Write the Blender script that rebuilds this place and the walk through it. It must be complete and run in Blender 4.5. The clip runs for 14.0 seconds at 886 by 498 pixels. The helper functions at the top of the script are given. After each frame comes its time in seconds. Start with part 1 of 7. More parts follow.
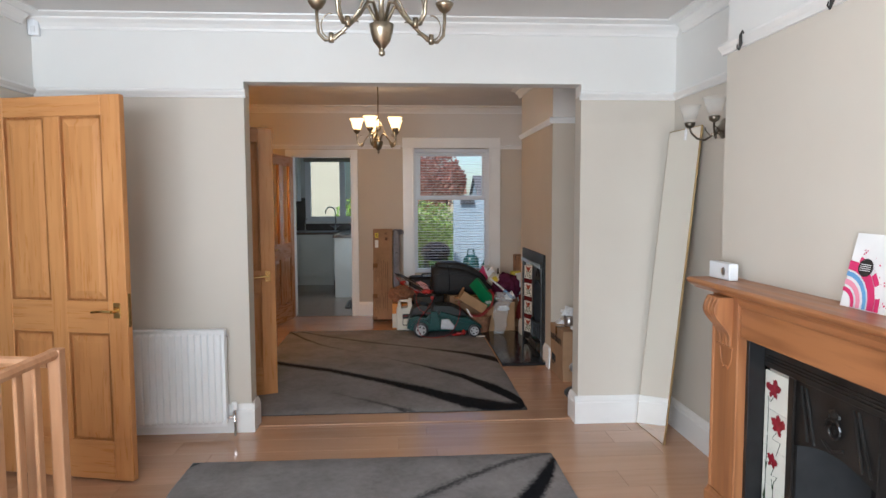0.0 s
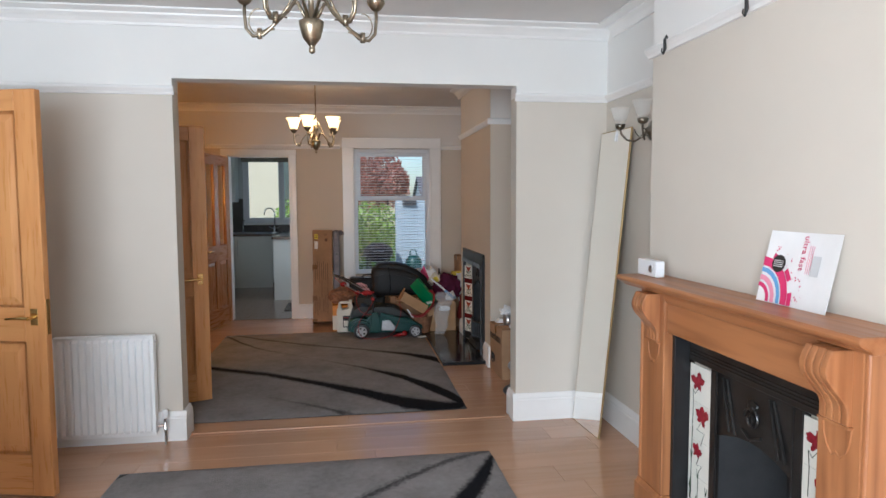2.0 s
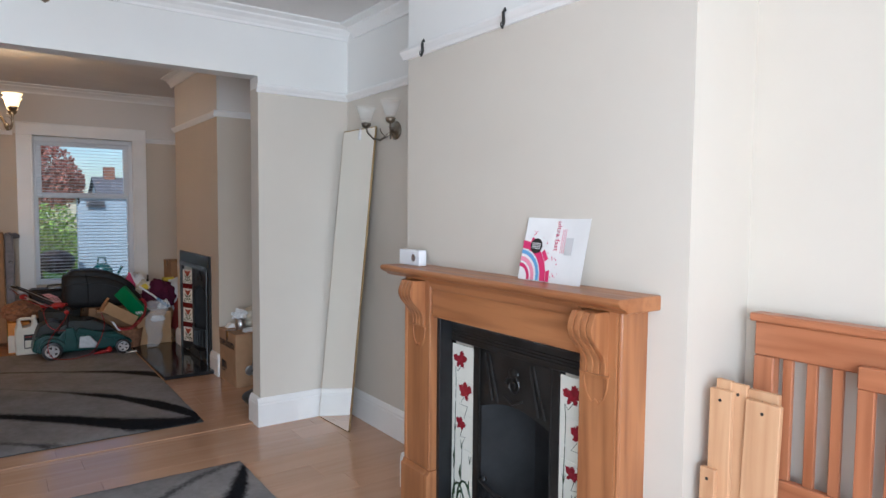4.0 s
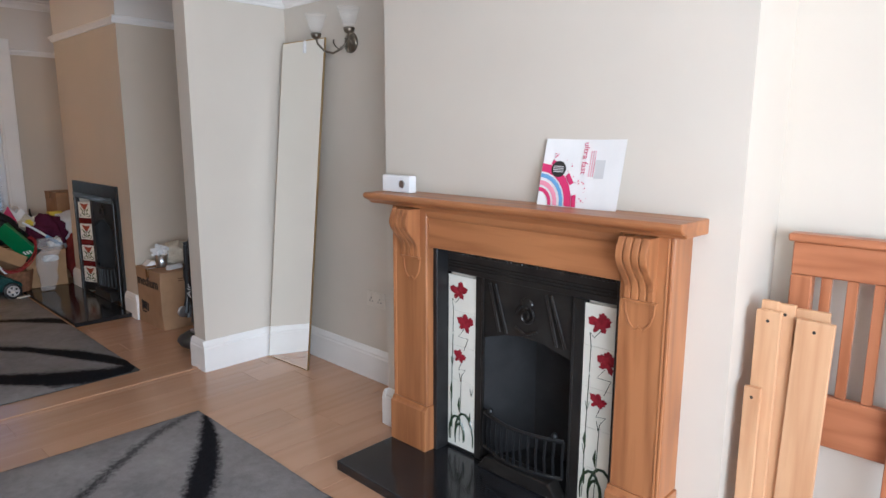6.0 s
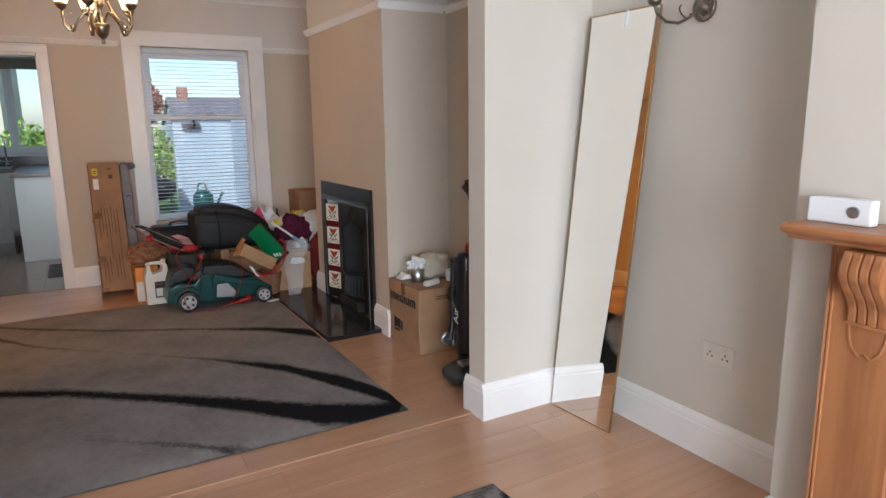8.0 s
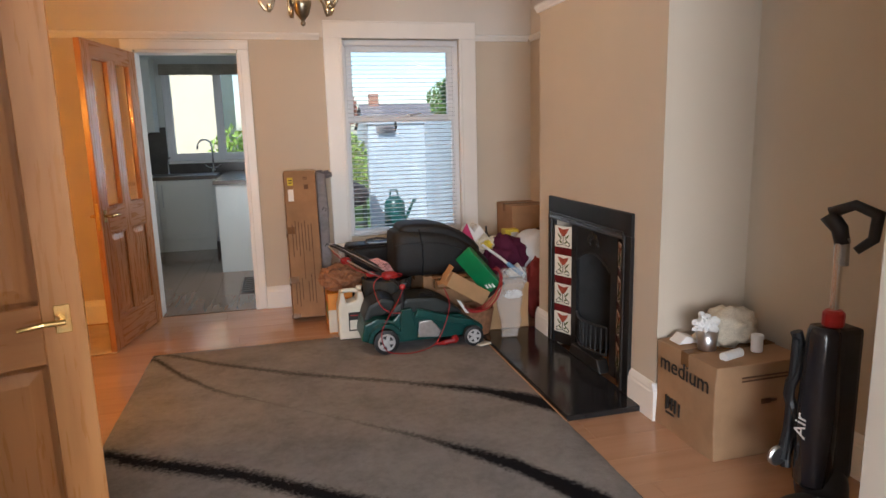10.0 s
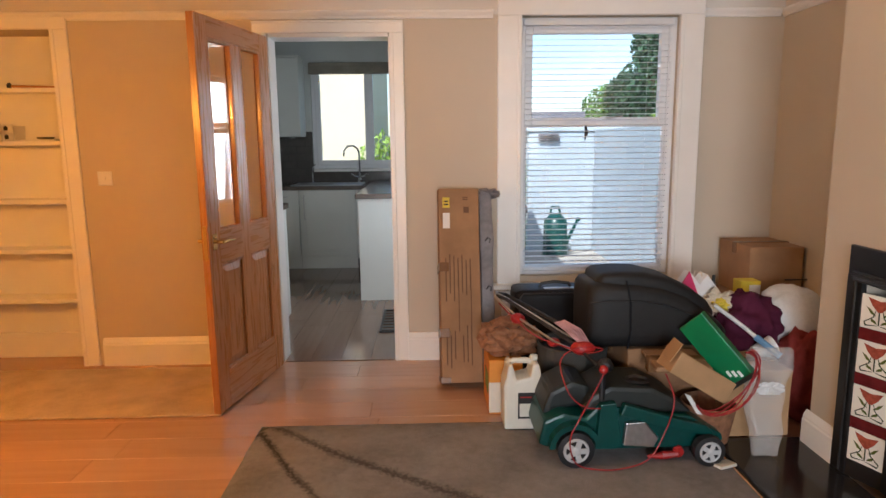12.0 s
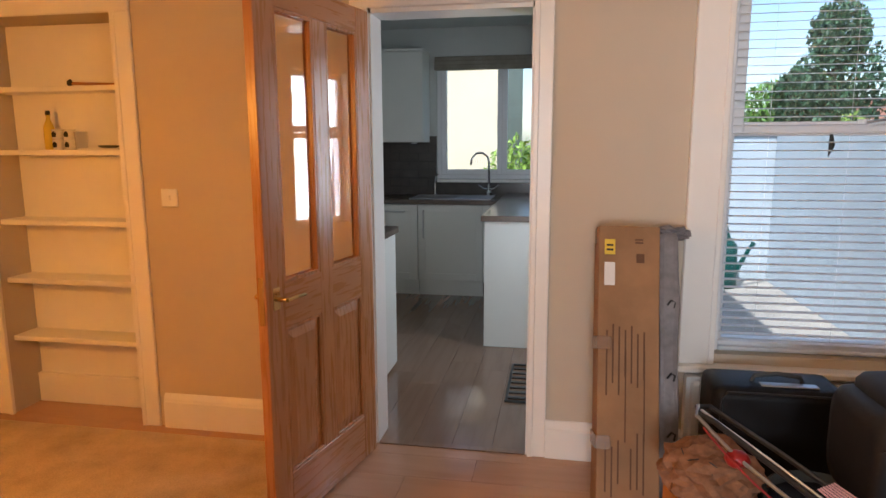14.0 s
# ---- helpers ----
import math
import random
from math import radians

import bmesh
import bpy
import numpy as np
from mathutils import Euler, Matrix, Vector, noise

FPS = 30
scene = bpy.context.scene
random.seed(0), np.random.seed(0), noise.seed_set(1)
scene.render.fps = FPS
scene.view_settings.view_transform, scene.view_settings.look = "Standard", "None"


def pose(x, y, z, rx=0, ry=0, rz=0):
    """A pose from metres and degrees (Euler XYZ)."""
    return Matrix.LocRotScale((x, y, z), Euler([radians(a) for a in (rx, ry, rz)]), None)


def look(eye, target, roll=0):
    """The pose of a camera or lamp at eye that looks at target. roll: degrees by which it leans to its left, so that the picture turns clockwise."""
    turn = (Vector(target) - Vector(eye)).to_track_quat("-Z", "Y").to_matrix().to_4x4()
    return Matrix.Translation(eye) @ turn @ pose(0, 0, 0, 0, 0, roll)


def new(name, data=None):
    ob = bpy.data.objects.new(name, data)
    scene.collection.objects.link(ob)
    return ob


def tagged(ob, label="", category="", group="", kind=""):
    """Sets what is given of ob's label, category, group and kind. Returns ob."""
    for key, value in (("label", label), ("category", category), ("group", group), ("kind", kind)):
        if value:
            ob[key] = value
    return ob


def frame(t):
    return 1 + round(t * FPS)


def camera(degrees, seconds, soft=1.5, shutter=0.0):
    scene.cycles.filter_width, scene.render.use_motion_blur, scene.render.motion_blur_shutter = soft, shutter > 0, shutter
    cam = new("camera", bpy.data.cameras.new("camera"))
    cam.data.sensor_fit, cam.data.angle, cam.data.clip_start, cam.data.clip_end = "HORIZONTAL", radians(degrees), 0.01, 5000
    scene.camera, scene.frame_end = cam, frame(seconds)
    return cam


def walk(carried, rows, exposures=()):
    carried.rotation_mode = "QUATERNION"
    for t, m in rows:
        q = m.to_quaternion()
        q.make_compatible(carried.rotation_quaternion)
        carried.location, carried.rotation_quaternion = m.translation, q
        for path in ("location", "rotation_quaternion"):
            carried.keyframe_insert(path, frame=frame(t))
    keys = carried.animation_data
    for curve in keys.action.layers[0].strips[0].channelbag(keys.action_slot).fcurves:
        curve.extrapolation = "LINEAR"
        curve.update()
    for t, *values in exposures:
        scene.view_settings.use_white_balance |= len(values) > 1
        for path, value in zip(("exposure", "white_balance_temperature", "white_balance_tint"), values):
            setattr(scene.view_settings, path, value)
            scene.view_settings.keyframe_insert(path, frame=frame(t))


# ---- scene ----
cam = camera(69.4, 14.0)
PATH = [
    (0, (-0.119, -3.983, 1.433), (0.007, -1.993, 1.284), -0.2),
    (0.5, (-0.09, -4.002, 1.421), (0.067, -2.013, 1.273), -0.3),
    (1, (-0.061, -3.99, 1.423), (0.174, -2.01, 1.273), -0.2),
    (1.5, (-0.078, -3.985, 1.421), (0.221, -2.012, 1.276), -0.3),
    (2, (-0.078, -3.98, 1.428), (0.221, -2.008, 1.281), -0.3),
    (2.5, (-0.067, -3.957, 1.42), (0.227, -1.985, 1.264), -0.4),
    (3, (-0.099, -3.932, 1.405), (0.265, -1.972, 1.249), -0.1),
    (3.5, (-0.232, -3.878, 1.344), (0.596, -2.062, 1.218), 1.0),
    (4, (-0.343, -3.851, 1.357), (0.81, -2.222, 1.235), 0.5),
    (4.2, (-0.372, -3.806, 1.353), (0.833, -2.22, 1.175), 0.6),
    (6.3, (-0.582, -3.291, 1.348), (0.836, -1.926, 0.987), 0.2),
    (6.5, (-0.569, -3.203, 1.357), (0.823, -1.812, 0.997), 0.1),
    (7, (-0.544, -2.967, 1.371), (0.697, -1.444, 0.997), 0.1),
    (7.5, (-0.574, -2.666, 1.387), (0.522, -1.038, 1.0), -0.2),
    (8, (-0.577, -2.377, 1.385), (0.397, -0.673, 1.002), -0.7),
    (8.5, (-0.56, -2.028, 1.384), (0.341, -0.285, 0.996), -0.6),
    (9, (-0.549, -1.712, 1.383), (0.295, 0.062, 1.005), -0.7),
    (9.2, (-0.52, -1.61, 1.38), (0.225, 0.208, 1.006), -1.0),
    (11.3, (-0.495, -0.34, 1.365), (-0.243, 1.613, 1.012), -0.7),
    (11.5, (-0.494, -0.214, 1.38), (-0.313, 1.747, 1.031), -0.7),
    (12, (-0.537, 0.114, 1.366), (-0.49, 2.086, 1.036), -0.6),
    (12.5, (-0.612, 0.442, 1.404), (-0.64, 2.414, 1.07), -0.6),
    (13, (-0.633, 0.725, 1.42), (-0.775, 2.692, 1.09), -0.8),
    (13.5, (-0.59, 0.998, 1.432), (-0.835, 2.954, 1.097), -0.6),
    (14, (-0.634, 1.235, 1.419), (-0.984, 3.177, 1.096), -0.2),
]
walk(cam, [(t, look(eye, target, roll)) for t, eye, target, roll in PATH],
     exposures=[(0, 0.09, 5560, 4), (2, 0.08, 5440, 4), (3, 0.02, 5400, 4), (4.2, -0.12, 5230, 4), (6.5, 0.16, 5400, 6), (8, 0.43, 5500, 6), (9.2, 0.60, 5700, 6), (11.3, 0.86, 5880, 7), (14, 0.72, 5780, 8)])

# ---- world, sun, large lights ----
world = bpy.data.worlds.new("sky")
scene.world = world
world.use_nodes = True
wn = world.node_tree
sky = wn.nodes.new("ShaderNodeTexSky")
sky.sky_type = "NISHITA"
sky.sun_disc = False
sky.sun_elevation = radians(48)
sky.sun_rotation = radians(209)
wn.links.new(sky.outputs[0], wn.nodes["Background"].inputs[0])
wn.nodes["Background"].inputs[1].default_value = 0.15

sun_data = bpy.data.lights.new("sun", "SUN")
sun_data.energy, sun_data.angle, sun_data.color = 4.2, radians(0.5), (1.0, 0.95, 0.88)
sun = new("sun", sun_data)
sun.matrix_world = look((-5.0, -9.0, 11.4), (0, 0, 0))


def area_lamp(name, eye, target, w, h, power, color):
    d = bpy.data.lights.new(name, "AREA")
    d.shape, d.size, d.size_y, d.energy, d.color = "RECTANGLE", w, h, power, color
    ob = new(name, d)
    ob.matrix_world = look(eye, target)
    return ob


area_lamp("bay_window_daylight", (-1.15, -5.35, 1.3), (-0.15, -1.2, 1.0), 2.4, 1.6, 165, (0.985, 0.98, 0.98))
area_lamp("kitchen_side_window_daylight", (0.04, 5.06, 1.39), (-2.0, 5.06, 1.2), 0.52, 1.0, 13, (0.96, 0.98, 1.0))


def bulb(name, at, power, color, radius=0.04):
    d = bpy.data.lights.new(name, "POINT")
    d.energy, d.color, d.shadow_soft_size = power, color, radius
    ob = new(name, d)
    ob.matrix_world = pose(*at)
    return ob


# ---- materials ----
def mat(name, color=(0.8, 0.8, 0.8), rough=0.6, metal=0.0, spec=0.5):
    m = bpy.data.materials.new(name)
    m.use_nodes = True
    b = m.node_tree.nodes["Principled BSDF"]
    b.inputs["Base Color"].default_value = (*color, 1)
    b.inputs["Roughness"].default_value = rough
    b.inputs["Metallic"].default_value = metal
    b.inputs["Specular IOR Level"].default_value = spec
    return m


def bsdf(m):
    return m.node_tree.nodes["Principled BSDF"]


def node(m, kind, **values):
    n = m.node_tree.nodes.new(kind)
    for k, v in values.items():
        n.inputs[k.replace("_", " ")].default_value = v
    return n


def link(m, a, b):
    m.node_tree.links.new(a, b)


def coords(m, scale=(1, 1, 1), obj=False, rot=(0, 0, 0)):
    tc = node(m, "ShaderNodeTexCoord" if obj else "ShaderNodeNewGeometry")
    mp = node(m, "ShaderNodeMapping")
    mp.inputs["Scale"].default_value = scale
    mp.inputs["Rotation"].default_value = rot
    link(m, tc.outputs["Object" if obj else "Position"], mp.inputs[0])
    return mp.outputs[0]


def ramp(m, fac, stops, interp="LINEAR"):
    r = node(m, "ShaderNodeValToRGB")
    r.color_ramp.interpolation = interp
    e = r.color_ramp.elements
    while len(e) < len(stops):
        e.new(0.5)
    for el, (p, c) in zip(e, stops):
        el.position = p
        el.color = (*c, 1) if len(c) == 3 else c
    link(m, fac, r.inputs[0])
    return r.outputs[0]


def noise_tex(m, vec, scale, detail=4, rough=0.55):
    n = node(m, "ShaderNodeTexNoise", Scale=scale, Detail=detail, Roughness=rough)
    link(m, vec, n.inputs["Vector"])
    return n.outputs[0]


def mixc(m, fac, a, b, mode="MIX"):
    n = node(m, "ShaderNodeMix")
    n.data_type, n.blend_type = "RGBA", mode
    for src, i in ((fac, 0), (a, 6), (b, 7)):
        if isinstance(src, (int, float)):
            n.inputs[i].default_value = src
        elif isinstance(src, tuple):
            n.inputs[i].default_value = (*src, 1)
        else:
            link(m, src, n.inputs[i])
    return n.outputs[2]


def mathn(m, op, a, b=0.0, c=None, clamp=False):
    n = node(m, "ShaderNodeMath")
    n.operation, n.use_clamp = op, clamp
    for i, s in enumerate((a, b) if c is None else (a, b, c)):
        if isinstance(s, (int, float)):
            n.inputs[i].default_value = s
        else:
            link(m, s, n.inputs[i])
    return n.outputs[0]


def bump(m, height, strength=0.2, dist=0.002):
    n = node(m, "ShaderNodeBump", Strength=strength, Distance=dist)
    link(m, height, n.inputs["Height"])
    link(m, n.outputs[0], bsdf(m).inputs["Normal"])


def paint_mat(name, color, rough=0.6, vary=0.05, scale=2.0, bumpy=0.12):
    m = mat(name, color, rough)
    v = coords(m)
    n1 = noise_tex(m, v, scale, 5)
    lo = tuple(c * (1 - vary) for c in color)
    hi = tuple(min(1, c * (1 + vary)) for c in color)
    link(m, ramp(m, n1, [(0.3, lo), (0.7, hi)]), bsdf(m).inputs["Base Color"])
    n2 = noise_tex(m, v, 140, 2)
    bump(m, n2, bumpy, 0.0012)
    return m


def wall_mat(name, low, high, split):
    """Emulsion in two colours that meet behind the picture rail."""
    m = mat(name, low, 0.72, spec=0.3)
    g = node(m, "ShaderNodeNewGeometry")
    s = node(m, "ShaderNodeSeparateXYZ")
    link(m, g.outputs["Position"], s.inputs[0])
    up = mathn(m, "GREATER_THAN", s.outputs[2], split)
    v = coords(m)
    n1 = noise_tex(m, v, 1.3, 5)
    lo = ramp(m, n1, [(0.3, tuple(c * 0.96 for c in low)), (0.7, tuple(c * 1.03 for c in low))])
    hi = ramp(m, n1, [(0.3, tuple(c * 0.97 for c in high)), (0.7, tuple(min(1, c * 1.02) for c in high))])
    link(m, mixc(m, up, lo, hi), bsdf(m).inputs["Base Color"])
    n2 = noise_tex(m, v, 160, 3)
    n3 = noise_tex(m, v, 9, 2)
    bump(m, mathn(m, "ADD", n2, mathn(m, "MULTIPLY", n3, 2.0)), 0.14, 0.0012)
    return m


def wood_mat(name, c1, c2, axis="z", rough=0.35, ring=9.0, fine=70.0, local=True, per=False, bands_n=6.0):
    m = mat(name, c1, rough)
    k = {"x": (0.07, 1, 1), "y": (1, 0.07, 1), "z": (1, 1, 0.07)}[axis]
    v = coords(m, k, obj=local)
    if per:
        oi = node(m, "ShaderNodeObjectInfo")
        add = node(m, "ShaderNodeVectorMath")
        add.operation = "ADD"
        sc = node(m, "ShaderNodeVectorMath")
        sc.operation = "SCALE"
        cmb = node(m, "ShaderNodeCombineXYZ")
        for i in range(3):
            link(m, oi.outputs["Random"], cmb.inputs[i])
        link(m, cmb.outputs[0], sc.inputs[0])
        sc.inputs["Scale"].default_value = 37.0
        link(m, v, add.inputs[0])
        link(m, sc.outputs[0], add.inputs[1])
        v = add.outputs[0]
    big = noise_tex(m, v, ring, 3, 0.5)
    bands = mathn(m, "FRACT", mathn(m, "MULTIPLY", big, bands_n))
    bands = mathn(m, "ABSOLUTE", mathn(m, "SUBTRACT", bands, 0.5))
    fine_n = noise_tex(m, v, fine, 5, 0.6)
    f = mathn(m, "ADD", mathn(m, "MULTIPLY", bands, 0.9), mathn(m, "MULTIPLY", fine_n, 0.75), clamp=True)
    col = ramp(m, f, [(0.15, c2), (0.75, c1)])
    if per:
        tone = ramp(m, oi.outputs["Random"], [(0.0, (0.86, 0.85, 0.84)), (1.0, (1.0, 1.0, 1.0))])
        col = mixc(m, 1.0, col, tone, "MULTIPLY")
    link(m, col, bsdf(m).inputs["Base Color"])
    r = ramp(m, fine_n, [(0.3, (rough * 0.8,) * 3), (0.7, (min(1, rough * 1.25),) * 3)])
    link(m, r, bsdf(m).inputs["Roughness"])
    bump(m, fine_n, 0.08, 0.0008)
    return m


def fabric_mat(name, color, rough=0.9, scale=300, vary=0.25, strength=0.5):
    m = mat(name, color, rough, spec=0.2)
    v = coords(m)
    n = noise_tex(m, v, scale, 3)
    n2 = noise_tex(m, v, 6, 4)
    f = mathn(m, "MULTIPLY", mathn(m, "ADD", n, n2), 0.5)
    link(m, ramp(m, f, [(0.35, tuple(c * (1 - vary) for c in color)), (0.65, tuple(min(1, c * (1 + vary)) for c in color))]), bsdf(m).inputs["Base Color"])
    bump(m, n, strength, 0.003)
    return m


WHITE = (0.80, 0.79, 0.77)
M_wall_front = wall_mat("wall_emulsion_front", (0.63, 0.58, 0.505), (0.80, 0.79, 0.76), 2.085)
M_wall_back = wall_mat("wall_emulsion_back", (0.585, 0.51, 0.415), (0.70, 0.66, 0.61), 2.10)
M_ceiling = paint_mat("ceiling_paint", (0.76, 0.74, 0.72), 0.8)
M_gloss = paint_mat("white_gloss", (0.85, 0.835, 0.81), 0.32, 0.03, 4, 0.05)
M_kitchen_wall = paint_mat("kitchen_paint", (0.62, 0.64, 0.62), 0.7)
M_upvc = paint_mat("white_plastic", (0.80, 0.81, 0.83), 0.3, 0.02, 3, 0.02)
M_white_metal = paint_mat("white_enamel", (0.90, 0.90, 0.89), 0.3, 0.02, 5, 0.02)
M_floor = wood_mat("oak_laminate", (0.55, 0.325, 0.20), (0.495, 0.28, 0.163), "x", 0.16, 5, 40, True, True)
M_floor_k = wood_mat("walnut_laminate", (0.25, 0.155, 0.105), (0.215, 0.128, 0.084), "y", 0.13, 8, 60, True, True)
for fm in (M_floor, M_floor_k):
    bsdf(fm).inputs["Specular IOR Level"].default_value = 0.85
M_under = mat("underfloor", (0.08, 0.05, 0.03), 0.8)
M_oak = wood_mat("oak_door", (0.60, 0.29, 0.105), (0.50, 0.22, 0.072), "z", 0.3, 7, 60)
M_oak_x = wood_mat("oak_door_rail", (0.60, 0.29, 0.105), (0.50, 0.22, 0.072), "x", 0.3, 7, 60)
M_dark_oak = wood_mat("stained_door", (0.45, 0.205, 0.075), (0.415, 0.18, 0.064), "z", 0.28, 7, 60)
M_dark_oak_x = wood_mat("stained_door_rail", (0.45, 0.205, 0.075), (0.415, 0.18, 0.064), "x", 0.28, 7, 60)
M_pine = wood_mat("waxed_pine", (0.41, 0.175, 0.068), (0.24, 0.088, 0.032), "z", 0.36, 2.8, 60, bands_n=15.0)
M_pine_y = wood_mat("waxed_pine_shelf", (0.41, 0.175, 0.068), (0.24, 0.088, 0.032), "y", 0.36, 2.8, 60, bands_n=15.0)
M_bed = wood_mat("bed_pine", (0.42, 0.165, 0.075), (0.29, 0.10, 0.042), "z", 0.36, 5, 55, bands_n=10.0)
M_bed_y = wood_mat("bed_pine_rail", (0.42, 0.165, 0.075), (0.29, 0.10, 0.042), "y", 0.36, 5, 55, bands_n=10.0)
M_raw = wood_mat("bare_pine", (0.66, 0.40, 0.22), (0.52, 0.27, 0.13), "z", 0.6, 7, 60, True, True)
M_cot = wood_mat("cot_beech", (0.54, 0.29, 0.15), (0.42, 0.20, 0.09), "z", 0.4, 7, 60)
M_iron = paint_mat("black_iron", (0.010, 0.010, 0.011), 0.42, 0.4, 12, 0.3)
M_iron_frame = paint_mat("graphite_iron", (0.018, 0.016, 0.0145), 0.28, 0.4, 12, 0.3)
M_soot = paint_mat("sooty_iron", (0.012, 0.012, 0.013), 0.75, 0.5, 9, 0.5)
M_slate = paint_mat("black_hearth", (0.018, 0.018, 0.020), 0.14, 0.4, 7, 0.03)
M_tile = paint_mat("cream_tile", (0.78, 0.76, 0.68), 0.12, 0.03, 12, 0.03)
M_maroon = paint_mat("maroon_tile", (0.12, 0.012, 0.014), 0.15, 0.2, 20, 0.03)
M_petal = paint_mat("red_glaze", (0.27, 0.018, 0.030), 0.2, 0.3, 60, 0.03)
M_petal2 = paint_mat("rust_glaze", (0.33, 0.075, 0.045), 0.2, 0.3, 60, 0.03)
M_stem = mat("green_black_glaze", (0.03, 0.05, 0.025), 0.25)
M_leaf_glaze = mat("olive_glaze", (0.10, 0.12, 0.03), 0.25)
M_brass = mat("brass", (0.72, 0.52, 0.22), 0.25, 1.0)
M_antique = paint_mat("antique_brass", (0.36, 0.31, 0.23), 0.3, 0.3, 30, 0.05)
bsdf(M_antique).inputs["Metallic"].default_value = 1.0
M_pewter = paint_mat("dark_pewter", (0.20, 0.175, 0.14), 0.35, 0.3, 30, 0.05)
bsdf(M_pewter).inputs["Metallic"].default_value = 1.0
M_chrome = mat("chrome", (0.8, 0.8, 0.82), 0.15, 1.0)
M_hub = paint_mat("silver_hub", (0.48, 0.48, 0.49), 0.4, 0.1, 30, 0.05)
M_box = paint_mat("dark_green_grey_plastic", (0.014, 0.018, 0.017), 0.5, 0.2, 20, 0.1)
M_steel = paint_mat("brushed_steel", (0.55, 0.55, 0.56), 0.35, 0.1, 50, 0.05)
bsdf(M_steel).inputs["Metallic"].default_value = 1.0
M_mirror = mat("mirror_silver", (0.93, 0.93, 0.91), 0.0, 1.0)
M_gilt = mat("gilt_edge", (0.45, 0.32, 0.15), 0.35, 1.0)
M_frost = mat("frosted_glass", (0.90, 0.90, 0.88), 0.45)
bsdf(M_frost).inputs["Alpha"].default_value = 0.10
M_shade_on = mat("lit_glass_shade", (0.9, 0.75, 0.5), 0.4)
bsdf(M_shade_on).inputs["Emission Color"].default_value = (1.0, 0.62, 0.27, 1)
bsdf(M_shade_on).inputs["Emission Strength"].default_value = 2.6


def glass_mat(name, tint=(1, 1, 1)):
    m = bpy.data.materials.new(name)
    m.use_nodes = True
    nt = m.node_tree
    nt.nodes.remove(nt.nodes["Principled BSDF"])
    t = node(m, "ShaderNodeBsdfTransparent")
    t.inputs[0].default_value = (*tint, 1)
    g = node(m, "ShaderNodeBsdfGlossy", Roughness=0.01)
    lw = node(m, "ShaderNodeLayerWeight", Blend=0.5)
    p5 = mathn(m, "POWER", lw.outputs["Facing"], 4.0)
    mx = node(m, "ShaderNodeMixShader")
    link(m, mathn(m, "ADD", mathn(m, "MULTIPLY", p5, 0.85), 0.07), mx.inputs[0])
    link(m, t.outputs[0], mx.inputs[1])
    link(m, g.outputs[0], mx.inputs[2])
    link(m, mx.outputs[0], nt.nodes["Material Output"].inputs[0])
    return m


M_glass = glass_mat("window_glass")
M_cardboard = paint_mat("cardboard", (0.36, 0.215, 0.115), 0.8, 0.12, 8, 0.3)
M_cardboard_d = paint_mat("brown_cardboard", (0.31, 0.175, 0.088), 0.8, 0.15, 8, 0.3)
M_tape = paint_mat("brown_tape", (0.20, 0.10, 0.04), 0.25, 0.15, 20, 0.05)
M_ink = mat("black_ink", (0.02, 0.018, 0.016), 0.6)
M_ink_b = mat("brown_ink", (0.12, 0.055, 0.025), 0.7)
M_black = paint_mat("black_plastic", (0.015, 0.015, 0.017), 0.4, 0.3, 30, 0.1)
M_black_cloth = fabric_mat("black_nylon", (0.006, 0.0065, 0.010), 0.7, 500, 0.3, 0.3)
M_grey_plastic = paint_mat("grey_plastic", (0.035, 0.037, 0.037), 0.5, 0.2, 30, 0.1)
M_grey_cloth = fabric_mat("grey_canvas", (0.06, 0.063, 0.06), 0.85, 500)
M_teal = paint_mat("teal_plastic", (0.0, 0.052, 0.046), 0.35, 0.15, 20, 0.05)
M_green = paint_mat("green_plastic", (0.005, 0.17, 0.06), 0.35, 0.1, 10, 0.05)
M_red = paint_mat("red_plastic", (0.36, 0.015, 0.014), 0.35, 0.15, 30, 0.05)
M_red_cable = mat("red_cable", (0.30, 0.014, 0.018), 0.4)
M_pink_cable = mat("pink_cable", (0.62, 0.34, 0.36), 0.45)
M_orange = paint_mat("orange_card", (0.70, 0.27, 0.03), 0.5, 0.1, 12, 0.1)
M_yellow = paint_mat("yellow_card", (0.72, 0.55, 0.04), 0.5, 0.1, 12, 0.1)
M_jug = paint_mat("cream_polythene", (0.72, 0.69, 0.60), 0.4, 0.05, 14, 0.05)
M_paper = paint_mat("white_paper", (0.80, 0.79, 0.78), 0.6, 0.03, 12, 0.1)
M_magenta = mat("magenta_ink", (0.60, 0.03, 0.14), 0.5)
M_pinkish = mat("pink_ink", (0.75, 0.28, 0.38), 0.5)
M_blueish = mat("blue_ink", (0.16, 0.35, 0.62), 0.5)
M_purple = fabric_mat("plum_cloth", (0.085, 0.012, 0.035), 0.85, 260)
M_brown_bag = fabric_mat("brown_paper_bag", (0.27, 0.13, 0.07), 0.8, 40, 0.35)
M_cream_cloth = fabric_mat("cream_cloth", (0.62, 0.55, 0.44), 0.9, 200)
M_white_cloth = fabric_mat("white_polythene", (0.68, 0.67, 0.67), 0.4, 60, 0.08, 0.3)
M_blue_cloth = fabric_mat("pale_blue_cloth", (0.30, 0.45, 0.60), 0.9, 200)
M_tan_rug = fabric_mat("tan_carpet", (0.54, 0.43, 0.30), 0.95, 220, 0.25, 0.6)
M_poly = mat("clear_polythene", (0.85, 0.85, 0.85), 0.18)
